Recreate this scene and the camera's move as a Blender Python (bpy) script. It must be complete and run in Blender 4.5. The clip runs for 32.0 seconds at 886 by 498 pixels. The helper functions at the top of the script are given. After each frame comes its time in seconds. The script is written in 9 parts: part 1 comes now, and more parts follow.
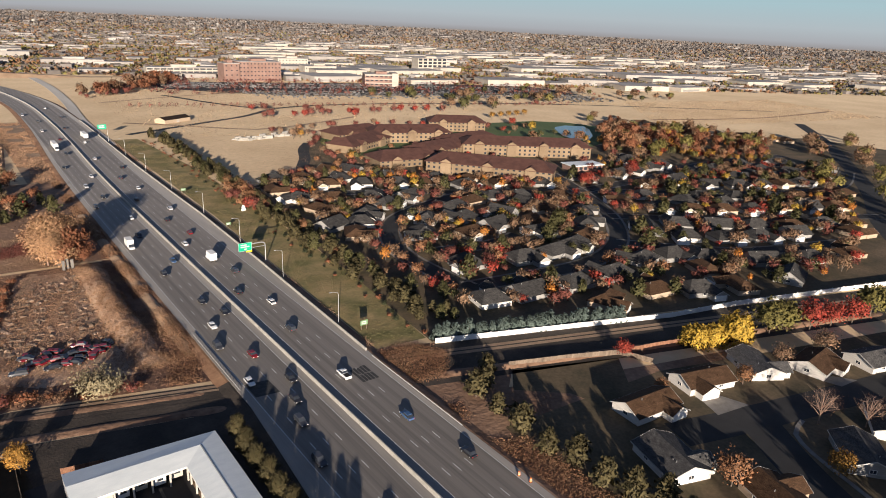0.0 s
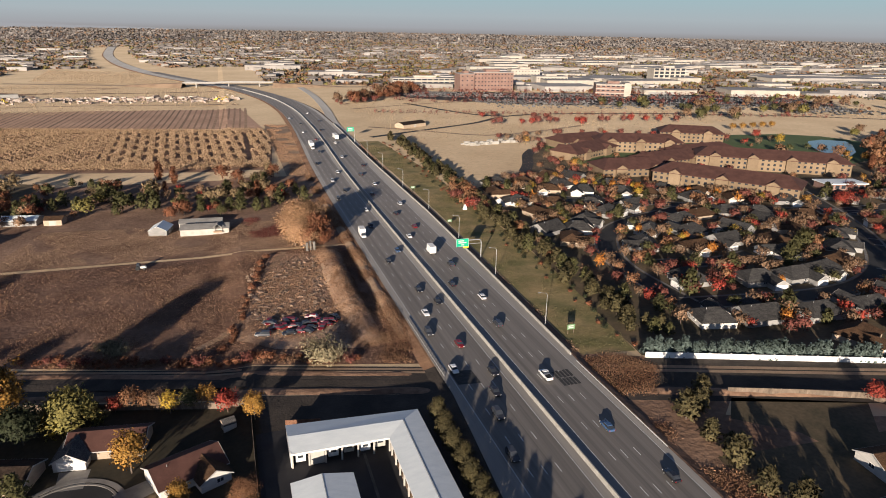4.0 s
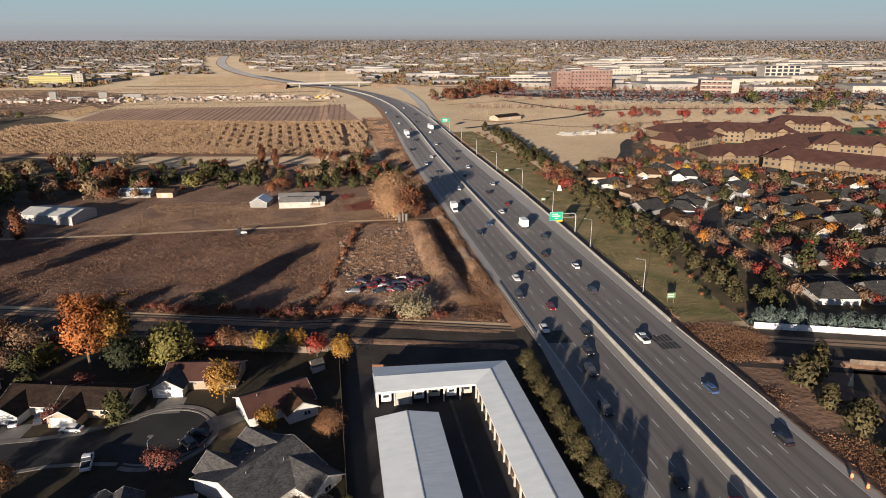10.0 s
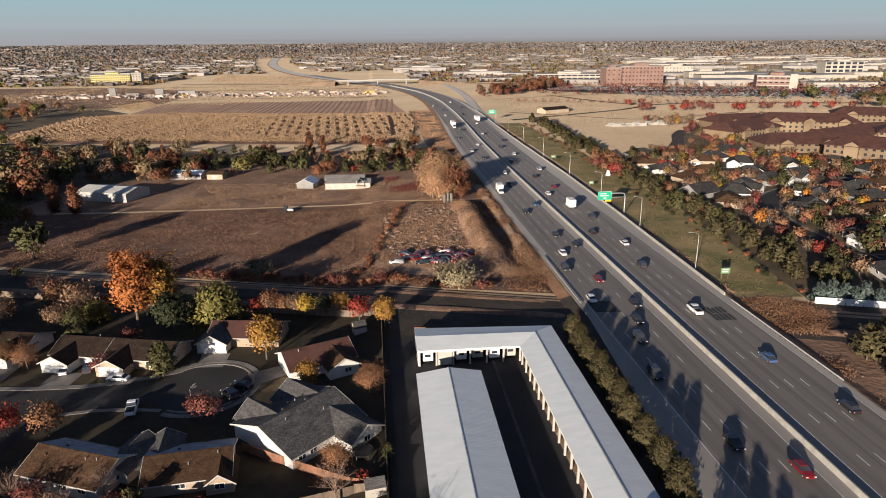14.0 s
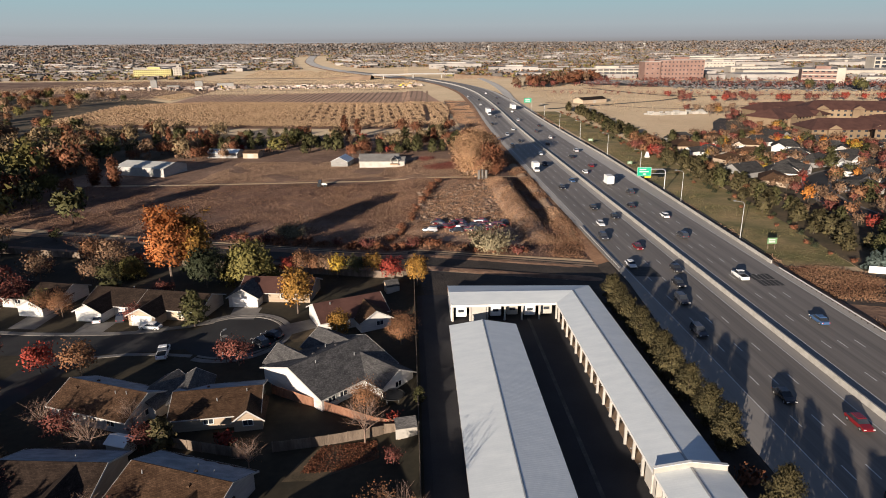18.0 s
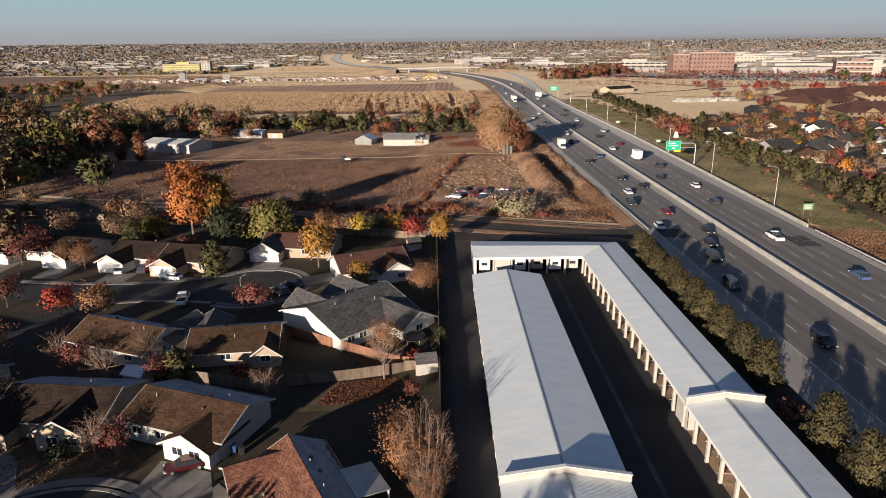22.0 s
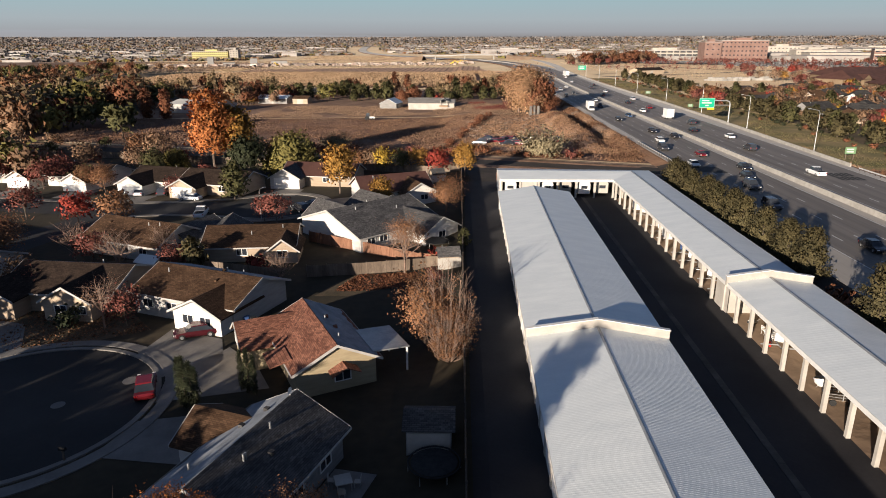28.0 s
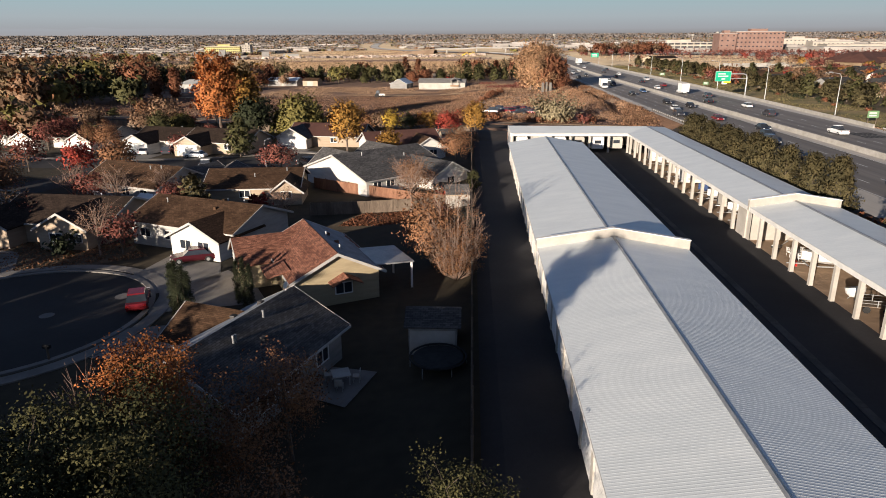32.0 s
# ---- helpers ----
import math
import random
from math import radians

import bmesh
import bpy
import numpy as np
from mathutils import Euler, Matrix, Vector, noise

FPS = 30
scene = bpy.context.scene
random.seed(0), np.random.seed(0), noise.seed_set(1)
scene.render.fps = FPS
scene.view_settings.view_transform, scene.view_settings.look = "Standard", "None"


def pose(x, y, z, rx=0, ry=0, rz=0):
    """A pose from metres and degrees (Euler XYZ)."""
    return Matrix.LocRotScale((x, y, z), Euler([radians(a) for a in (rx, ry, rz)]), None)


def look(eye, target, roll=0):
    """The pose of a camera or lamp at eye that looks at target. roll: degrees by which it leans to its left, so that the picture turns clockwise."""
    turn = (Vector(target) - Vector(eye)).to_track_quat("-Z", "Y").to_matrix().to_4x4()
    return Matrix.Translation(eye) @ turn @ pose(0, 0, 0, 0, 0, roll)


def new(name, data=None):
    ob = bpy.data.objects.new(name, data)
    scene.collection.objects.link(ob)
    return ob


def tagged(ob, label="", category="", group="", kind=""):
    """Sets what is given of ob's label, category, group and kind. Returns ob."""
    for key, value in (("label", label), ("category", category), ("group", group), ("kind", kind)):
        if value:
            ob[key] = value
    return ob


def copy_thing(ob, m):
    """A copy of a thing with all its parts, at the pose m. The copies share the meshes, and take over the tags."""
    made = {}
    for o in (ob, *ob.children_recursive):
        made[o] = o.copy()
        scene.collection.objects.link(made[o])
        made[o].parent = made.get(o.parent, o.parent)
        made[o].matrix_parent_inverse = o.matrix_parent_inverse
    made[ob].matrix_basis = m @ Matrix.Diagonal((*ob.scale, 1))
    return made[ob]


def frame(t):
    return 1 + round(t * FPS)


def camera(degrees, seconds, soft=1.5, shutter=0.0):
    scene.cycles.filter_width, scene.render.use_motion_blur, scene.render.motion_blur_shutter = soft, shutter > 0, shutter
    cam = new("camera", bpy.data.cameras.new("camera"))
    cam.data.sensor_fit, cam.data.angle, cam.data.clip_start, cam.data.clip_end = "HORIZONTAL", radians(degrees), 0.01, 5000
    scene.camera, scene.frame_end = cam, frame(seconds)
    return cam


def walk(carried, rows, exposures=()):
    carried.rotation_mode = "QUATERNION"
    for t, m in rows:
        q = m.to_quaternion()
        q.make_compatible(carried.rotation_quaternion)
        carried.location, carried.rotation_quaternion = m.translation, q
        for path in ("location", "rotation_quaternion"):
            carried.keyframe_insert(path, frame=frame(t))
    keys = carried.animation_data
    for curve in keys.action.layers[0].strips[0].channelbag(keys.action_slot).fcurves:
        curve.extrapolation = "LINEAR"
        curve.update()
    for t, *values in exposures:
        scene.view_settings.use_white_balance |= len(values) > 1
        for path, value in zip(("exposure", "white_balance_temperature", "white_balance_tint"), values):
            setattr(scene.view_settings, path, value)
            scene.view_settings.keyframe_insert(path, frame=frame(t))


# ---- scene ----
cam = camera(67.9, 32.0, 0.95)
PATH = [
    (0, (-8.377, -113.194, 94.397), (-7.208, -111.708, 93.744), 2.8),
    (0.5, (-7.244, -112.841, 94.024), (-6.28, -111.216, 93.369), 2.6),
    (1, (-6.372, -112.892, 93.73), (-5.529, -111.2, 93.077), 2.2),
    (1.5, (-6.427, -112.71, 93.762), (-5.648, -110.988, 93.109), 2.1),
    (2, (-6.364, -112.685, 93.606), (-5.634, -110.941, 92.954), 1.9),
    (2.5, (-6.488, -113.058, 93.631), (-5.799, -111.297, 92.977), 1.7),
    (3, (-6.358, -113.03, 92.95), (-5.709, -111.254, 92.297), 1.5),
    (3.5, (-6.289, -113.368, 92.127), (-5.673, -111.579, 91.478), 1.3),
    (4, (-6.585, -113.288, 90.383), (-5.989, -111.489, 89.743), 1.1),
    (4.5, (-6.469, -113.425, 89.745), (-5.9, -111.617, 89.104), 1.0),
    (6.5, (-6.523, -113.59, 84.506), (-6.051, -111.751, 83.877), 0.6),
    (7, (-6.48, -113.735, 83.038), (-6.031, -111.889, 82.412), 0.4),
    (7.5, (-6.557, -113.745, 81.844), (-6.128, -111.894, 81.219), 0.4),
    (8, (-6.534, -113.913, 80.643), (-6.125, -112.057, 80.02), 0.3),
    (8.5, (-6.518, -114.115, 79.235), (-6.132, -112.254, 78.613), 0.2),
    (9, (-6.518, -114.288, 77.934), (-6.152, -112.421, 77.317), 0.1),
    (9.5, (-6.563, -114.235, 76.566), (-6.216, -112.365, 75.949), 0.1),
    (10, (-6.658, -114.174, 75.215), (-6.329, -112.3, 74.598), -0.0),
    (10.5, (-6.648, -114.037, 73.913), (-6.336, -112.159, 73.298), -0.0),
    (11, (-6.772, -114.104, 72.613), (-6.477, -112.223, 71.999), -0.0),
    (11.5, (-6.777, -114.285, 71.41), (-6.499, -112.401, 70.797), -0.2),
    (12, (-6.937, -114.227, 69.992), (-6.676, -112.34, 69.381), -0.2),
    (12.5, (-6.664, -114.496, 68.892), (-6.421, -112.606, 68.283), -0.3),
    (13, (-6.647, -114.339, 67.405), (-6.421, -112.447, 66.797), -0.3),
    (13.5, (-6.602, -114.411, 66.274), (-6.392, -112.517, 65.669), -0.4),
    (14, (-6.641, -114.482, 65.09), (-6.446, -112.586, 64.484), -0.4),
    (14.5, (-6.645, -114.465, 63.862), (-6.464, -112.567, 63.257), -0.4),
    (16.5, (-7.068, -114.529, 58.612), (-6.937, -112.626, 58.01), -0.4),
    (17, (-6.918, -114.423, 57.361), (-6.802, -112.519, 56.758), -0.5),
    (17.5, (-7.053, -114.46, 55.998), (-6.947, -112.556, 55.396), -0.4),
    (18, (-7.157, -114.207, 54.587), (-7.06, -112.303, 53.985), -0.4),
    (18.5, (-7.167, -114.335, 53.403), (-7.08, -112.43, 52.801), -0.4),
    (19, (-7.194, -114.178, 51.98), (-7.118, -112.271, 51.38), -0.4),
    (19.5, (-7.112, -114.185, 50.628), (-7.045, -112.278, 50.029), -0.4),
    (20, (-7.199, -114.133, 49.369), (-7.141, -112.226, 48.769), -0.3),
    (20.5, (-7.177, -114.292, 48.126), (-7.127, -112.385, 47.526), -0.4),
    (21, (-7.12, -114.248, 46.782), (-7.08, -112.341, 46.182), -0.5),
    (21.5, (-7.115, -114.286, 45.504), (-7.082, -112.378, 44.905), -0.5),
    (22, (-7.085, -114.321, 44.274), (-7.06, -112.413, 43.674), -0.5),
    (22.5, (-7.215, -114.413, 42.973), (-7.196, -112.505, 42.373), -0.4),
    (23, (-7.223, -114.51, 41.672), (-7.211, -112.601, 41.073), -0.3),
    (23.5, (-7.218, -114.498, 40.426), (-7.213, -112.591, 39.826), -0.4),
    (24, (-7.298, -114.55, 39.115), (-7.299, -112.642, 38.515), -0.3),
    (24.5, (-7.334, -114.536, 37.816), (-7.341, -112.629, 37.215), -0.3),
    (25, (-7.343, -114.599, 36.506), (-7.355, -112.691, 35.905), -0.2),
    (25.5, (-7.268, -114.586, 35.229), (-7.288, -112.679, 34.627), -0.2),
    (27.5, (-7.205, -114.724, 30.229), (-7.247, -112.818, 29.624), -0.2),
    (28, (-7.29, -114.775, 28.981), (-7.335, -112.87, 28.375), -0.1),
    (28.5, (-7.134, -114.851, 27.718), (-7.188, -112.946, 27.112), -0.2),
    (29, (-7.174, -114.858, 26.626), (-7.232, -112.954, 26.019), -0.1),
    (29.5, (-7.159, -114.886, 25.488), (-7.22, -112.981, 24.881), -0.1),
    (30, (-7.146, -114.861, 24.395), (-7.213, -112.957, 23.787), -0.1),
    (30.5, (-7.174, -114.89, 23.443), (-7.244, -112.987, 22.833), -0.0),
    (31, (-7.308, -114.847, 22.558), (-7.378, -112.945, 21.944), 0.1),
    (31.5, (-7.258, -114.531, 21.229), (-7.335, -112.627, 20.622), -0.3),
    (32, (-6.867, -114.243, 20.427), (-6.947, -112.34, 19.818), -0.3),
]
walk(cam, [(t, look(eye, target, roll)) for t, eye, target, roll in PATH], exposures=((0.0, 0.78, 6500, 10), (4.0, 0.64, 6500, 10), (9.0, 0.6, 6500, 10), (32.0, 0.6, 6500, 10)))

# ---- world, sun ----
SUN_AZ, SUN_EL = 30.0, 9.9   # degrees: the way shadows run, right of +y; height of the sun
sky_world = bpy.data.worlds.new("sky")
scene.world = sky_world
sky_world.use_nodes = True
wn = sky_world.node_tree.nodes
sky = wn.new("ShaderNodeTexSky")
sky.sky_type = "NISHITA"
sky.sun_disc = False
sky.sun_elevation = radians(SUN_EL)
sky.sun_rotation = radians(180 + SUN_AZ)
sky.dust_density = 0.3
sky.air_density = 1.15
sky.ozone_density = 3.5
wn["Background"].inputs["Strength"].default_value = 0.0495
soft_sky = wn.new("ShaderNodeHueSaturation")
soft_sky.inputs["Saturation"].default_value = 0.63
tint = wn.new("ShaderNodeMix")
tint.data_type, tint.blend_type = "RGBA", "MULTIPLY"
tint.inputs[0].default_value = 1.0
tint.inputs[7].default_value = (0.835, 0.955, 1.28, 1)
sky_world.node_tree.links.new(sky.outputs["Color"], soft_sky.inputs["Color"])
sky_world.node_tree.links.new(soft_sky.outputs["Color"], tint.inputs[6])
sky_world.node_tree.links.new(tint.outputs[2], wn["Background"].inputs["Color"])

sun_data = bpy.data.lights.new("sun", "SUN")
sun_data.energy, sun_data.angle, sun_data.color = 6.3, radians(0.6), (1.0, 0.865, 0.725)
sun = new("sun", sun_data)
_s = Vector((math.sin(radians(SUN_AZ)), math.cos(radians(SUN_AZ)), -math.tan(radians(SUN_EL))))
sun.matrix_world = look((-200, -300, 120), Vector((-200, -300, 120)) + _s)

# ---- materials ----
MATS = {}


def mat(name, a, b, scale=0.5, fine=9.0, rough=0.85, bump=0.15, metal=0.0, vary=0.0, island=0.0, spec=0.3, stretch=(1, 1, 1), speck=0.25, bdist=0.03):
    """Procedural surface: two colours mixed by coarse noise, roughened by fine noise, varied by object and by island."""
    if name in MATS:
        return MATS[name]
    m = bpy.data.materials.new(name)
    m.use_nodes = True
    t, ln = m.node_tree.nodes, m.node_tree.links.new
    p = t["Principled BSDF"]
    geo = t.new("ShaderNodeNewGeometry")
    mp = t.new("ShaderNodeMapping")
    mp.inputs["Scale"].default_value = stretch
    ln(geo.outputs["Position"], mp.inputs["Vector"])
    n1 = t.new("ShaderNodeTexNoise")
    n1.inputs["Scale"].default_value, n1.inputs["Detail"].default_value, n1.inputs["Roughness"].default_value = scale, 5, 0.6
    n2 = t.new("ShaderNodeTexNoise")
    n2.inputs["Scale"].default_value, n2.inputs["Detail"].default_value = scale * fine, 3
    ln(mp.outputs[0], n1.inputs["Vector"])
    ln(mp.outputs[0], n2.inputs["Vector"])
    r = t.new("ShaderNodeValToRGB")
    r.color_ramp.elements[0].position, r.color_ramp.elements[1].position = 0.35, 0.68
    r.color_ramp.elements[0].color, r.color_ramp.elements[1].color = (*a, 1), (*b, 1)
    ln(n1.outputs["Fac"], r.inputs["Fac"])
    v = t.new("ShaderNodeMath")
    v.operation = "MULTIPLY_ADD"
    v.inputs[1].default_value, v.inputs[2].default_value = speck * 2, 1 - speck
    ln(n2.outputs["Fac"], v.inputs[0])
    value = v.outputs[0]
    for amount, source in ((vary, "object"), (island, "island")):
        if not amount:
            continue
        src = t.new("ShaderNodeObjectInfo").outputs["Random"] if source == "object" else geo.outputs["Random Per Island"]
        k = t.new("ShaderNodeMath")
        k.operation = "MULTIPLY_ADD"
        k.inputs[1].default_value, k.inputs[2].default_value = amount * 2, 1 - amount
        ln(src, k.inputs[0])
        q = t.new("ShaderNodeMath")
        q.operation = "MULTIPLY"
        ln(value, q.inputs[0])
        ln(k.outputs[0], q.inputs[1])
        value = q.outputs[0]
    hsv = t.new("ShaderNodeHueSaturation")
    ln(r.outputs["Color"], hsv.inputs["Color"])
    ln(value, hsv.inputs["Value"])
    ln(hsv.outputs["Color"], p.inputs["Base Color"])
    p.inputs["Roughness"].default_value, p.inputs["Metallic"].default_value = rough, metal
    p.inputs["Specular IOR Level"].default_value = spec
    if bump:
        bp = t.new("ShaderNodeBump")
        bp.inputs["Strength"].default_value, bp.inputs["Distance"].default_value = bump, bdist
        ln(n2.outputs["Fac"], bp.inputs["Height"])
        ln(bp.outputs[0], p.inputs["Normal"])
    MATS[name] = m
    return m


def shingles(name, a, b, spread=0.5, tab=0.36, row=0.17, rough=0.9):
    """Asphalt shingle roof: staggered tabs in courses along the slope, each of its own shade, over weathering."""
    m = mat(name, a, b, 0.7, 9, rough, 0.3, stretch=(0.7, 0.7, 3), vary=0.15, speck=0.3, spec=0.12)
    t, ln = m.node_tree.nodes, m.node_tree.links.new
    p = t["Principled BSDF"]
    tc = t.new("ShaderNodeTexCoord")
    sep, com = t.new("ShaderNodeSeparateXYZ"), t.new("ShaderNodeCombineXYZ")
    ln(tc.outputs["Object"], sep.inputs[0])
    ln(sep.outputs["X"], com.inputs["X"])
    up = t.new("ShaderNodeMath")
    up.operation = "MULTIPLY"
    up.inputs[1].default_value = 2.4
    ln(sep.outputs["Z"], up.inputs[0])
    ln(up.outputs[0], com.inputs["Y"])
    br = t.new("ShaderNodeTexBrick")
    br.inputs["Scale"].default_value = 1.0
    br.inputs["Brick Width"].default_value, br.inputs["Row Height"].default_value = tab, row
    br.inputs["Mortar Size"].default_value, br.inputs["Mortar Smooth"].default_value = 0.012, 0.3
    br.inputs["Color1"].default_value, br.inputs["Color2"].default_value = (1 - spread, 1 - spread, 1 - spread, 1), (1 + spread, 1 + spread, 1 + spread, 1)
    br.inputs["Mortar"].default_value = (0.35, 0.35, 0.35, 1)
    ln(com.outputs[0], br.inputs["Vector"])
    mx = t.new("ShaderNodeMix")
    mx.data_type, mx.blend_type = "RGBA", "MULTIPLY"
    mx.inputs[0].default_value = 1.0
    src = p.inputs["Base Color"].links[0].from_socket
    ln(src, mx.inputs[6])
    ln(br.outputs["Color"], mx.inputs[7])
    ln(mx.outputs[2], p.inputs["Base Color"])
    return m


M_SOIL = mat("dry_soil", (0.22, 0.148, 0.096), (0.36, 0.252, 0.165), 0.05, 14, 0.95, 0.6, bdist=0.2)
M_DRYGRASS = mat("dry_grass", (0.47, 0.325, 0.185), (0.62, 0.455, 0.275), 0.012, 22, 0.95, 0.5, bdist=0.2)
_p = M_DRYGRASS.node_tree.nodes["Principled BSDF"]   # dry stalks brighten at grazing light
_p.inputs["Sheen Weight"].default_value, _p.inputs["Sheen Roughness"].default_value = 0.075, 0.5
_p.inputs["Sheen Tint"].default_value = (1.0, 0.84, 0.6, 1)
M_WEED = mat("brown_weeds", (0.145, 0.08, 0.05), (0.3, 0.186, 0.12), 0.045, 16, 0.95, 0.8, bdist=0.3, speck=0.4)
M_SCRAPSOIL = mat("pale_scrap_soil", (0.25, 0.16, 0.108), (0.47, 0.335, 0.235), 0.12, 9, 0.95, 0.7, bdist=0.2, speck=0.35)
M_ORANGESTRAW = mat("orange_straw", (0.29, 0.165, 0.095), (0.43, 0.262, 0.155), 0.1, 9, 0.95, 0, island=0.3)
M_FIELD = mat("burnt_field", (0.085, 0.044, 0.03), (0.265, 0.155, 0.1), 0.03, 22, 0.95, 0.9, bdist=0.35, speck=0.45)
M_RUST = mat("rusty_weeds", (0.15, 0.075, 0.042), (0.27, 0.155, 0.088), 0.12, 9, 0.95, 0.8, island=0.35)
M_STRAW = mat("straw_weeds", (0.228, 0.141, 0.086), (0.335, 0.22, 0.14), 0.15, 9, 0.95, 0.8, island=0.3)
# darker than the grass itself: shade of the western yards is in this colour
M_SHADELAWN = mat("lawn", (0.024, 0.021, 0.012), (0.06, 0.045, 0.026), 0.06, 16, 0.95, 0.5, bdist=0.06, speck=0.3)
M_GRASS = mat("verge_grass", (0.13, 0.122, 0.044), (0.37, 0.262, 0.125), 0.075, 14, 0.95, 0.5, bdist=0.1, speck=0.3)
M_YARD = mat("dry_yard_grass", (0.06, 0.05, 0.028), (0.15, 0.105, 0.062), 0.06, 16, 0.95, 0.5, bdist=0.06, speck=0.35)
M_PARK = mat("park_grass", (0.06, 0.10, 0.035), (0.10, 0.13, 0.05), 0.03, 14, 0.95, 0.3)
M_ASPHALT = mat("asphalt", (0.021, 0.0195, 0.021), (0.036, 0.034, 0.035), 0.12, 30, 0.85, 0.25, speck=0.2)
M_STREET = mat("street_asphalt", (0.022, 0.0215, 0.0215), (0.038, 0.037, 0.036), 0.1, 30, 0.85, 0.2, speck=0.15)
M_CONCRETE_ROAD = mat("worn_concrete_road", (0.215, 0.195, 0.172), (0.32, 0.29, 0.257), 0.11, 20, 0.75, 0.12, stretch=(1, 0.06, 1), speck=0.12)
M_CONCRETE = mat("pale_concrete", (0.15, 0.138, 0.124), (0.225, 0.208, 0.186), 0.4, 12, 0.85, 0.15, speck=0.12)
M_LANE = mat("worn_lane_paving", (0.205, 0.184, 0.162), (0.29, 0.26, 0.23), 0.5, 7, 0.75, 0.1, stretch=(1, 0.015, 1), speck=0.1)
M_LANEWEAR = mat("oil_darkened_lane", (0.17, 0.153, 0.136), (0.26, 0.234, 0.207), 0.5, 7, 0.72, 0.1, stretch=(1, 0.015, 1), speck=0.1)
for _m in (M_LANE, M_LANEWEAR):   # haze of distance put into the colour: lanes darker in the south, paler north
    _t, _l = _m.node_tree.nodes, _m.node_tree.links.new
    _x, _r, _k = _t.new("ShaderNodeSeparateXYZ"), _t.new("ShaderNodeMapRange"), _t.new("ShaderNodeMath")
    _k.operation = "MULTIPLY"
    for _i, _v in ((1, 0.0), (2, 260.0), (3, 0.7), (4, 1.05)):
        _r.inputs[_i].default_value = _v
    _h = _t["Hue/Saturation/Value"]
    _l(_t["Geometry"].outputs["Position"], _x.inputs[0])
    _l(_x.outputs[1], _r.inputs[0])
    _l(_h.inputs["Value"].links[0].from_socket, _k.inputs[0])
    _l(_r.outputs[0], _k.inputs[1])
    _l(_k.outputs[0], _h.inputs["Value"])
_p = M_CONCRETE_ROAD.node_tree.nodes["Principled BSDF"]
_p.inputs["Sheen Weight"].default_value, _p.inputs["Sheen Roughness"].default_value = 0.075, 0.5
M_BARRIER = mat("barrier_concrete", (0.28, 0.265, 0.235), (0.39, 0.37, 0.335), 0.5, 8, 0.85, 0.15, speck=0.12)
M_RAIL = mat("galvanised_rail", (0.42, 0.42, 0.4), (0.56, 0.56, 0.53), 0.8, 8, 0.5, 0.05, metal=0.2, speck=0.12)
M_PAINT = mat("road_paint", (0.44, 0.44, 0.42), (0.62, 0.62, 0.59), 1.2, 8, 0.7, 0.05, speck=0.2)
M_PATCH = mat("fresh_tar", (0.03, 0.03, 0.03), (0.06, 0.058, 0.056), 0.8, 8, 0.85, 0.1)
M_METALROOF = mat("white_ribbed_steel", (0.66, 0.695, 0.685), (0.745, 0.775, 0.755), 0.25, 16, 0.42, 0.04, metal=0.0, spec=0.5, stretch=(1, 2.5, 1), speck=0.05)
M_WHITEMETAL = mat("white_painted_steel", (0.58, 0.57, 0.54), (0.70, 0.69, 0.655), 0.6, 10, 0.5, 0.05, speck=0.08)
M_CREAM = mat("cream_painted_wall", (0.35, 0.325, 0.285), (0.455, 0.425, 0.38), 0.5, 10, 0.75, 0.08, speck=0.1)
M_DOORWHITE = mat("white_door_paint", (0.66, 0.65, 0.62), (0.78, 0.77, 0.74), 0.6, 10, 0.6, 0.05, vary=0.1, speck=0.08)
M_TRIM = mat("white_trim_paint", (0.68, 0.66, 0.62), (0.80, 0.78, 0.74), 0.8, 10, 0.6, 0.05, speck=0.06)
M_WALLWHITE = mat("white_siding", (0.51, 0.485, 0.445), (0.64, 0.61, 0.56), 0.5, 10, 0.75, 0.1, stretch=(1, 1, 6), vary=0.12, speck=0.08)
M_BARGE = mat("faded_trim_paint", (0.36, 0.345, 0.32), (0.46, 0.44, 0.41), 0.8, 10, 0.7, 0.05, speck=0.1)
M_WALLPALE = mat("pale_grey_siding", (0.33, 0.32, 0.30), (0.42, 0.405, 0.38), 0.5, 10, 0.75, 0.1, stretch=(1, 1, 6), speck=0.08)
M_YARDFENCE = mat("dark_weathered_fence", (0.055, 0.045, 0.037), (0.1, 0.08, 0.065), 1.2, 8, 0.9, 0.25, vary=0.2, stretch=(1, 1, 0.3))
M_WALLTAN = mat("tan_siding", (0.34, 0.26, 0.185), (0.42, 0.33, 0.24), 0.5, 10, 0.75, 0.1, stretch=(1, 1, 6), vary=0.12, speck=0.08)
M_WALLOLIVE = mat("khaki_siding", (0.31, 0.25, 0.155), (0.39, 0.32, 0.205), 0.5, 10, 0.75, 0.1, stretch=(1, 1, 6), speck=0.08)
M_WALLGREY = mat("grey_siding", (0.2, 0.195, 0.185), (0.29, 0.28, 0.265), 0.5, 10, 0.75, 0.1, stretch=(1, 1, 6), vary=0.15, speck=0.08)
M_ROOFGREY = shingles("grey_shingles", (0.06, 0.058, 0.058), (0.105, 0.10, 0.096), 0.3)
M_ROOFBROWN = shingles("brown_shingles", (0.052, 0.029, 0.0165), (0.088, 0.051, 0.03), 0.3)
M_ROOFDARK = shingles("charcoal_shingles", (0.032, 0.031, 0.031), (0.064, 0.06, 0.056), 0.3)
M_ROOFUMBER = shingles("umber_shingles", (0.024, 0.016, 0.012), (0.044, 0.03, 0.022), 0.3)
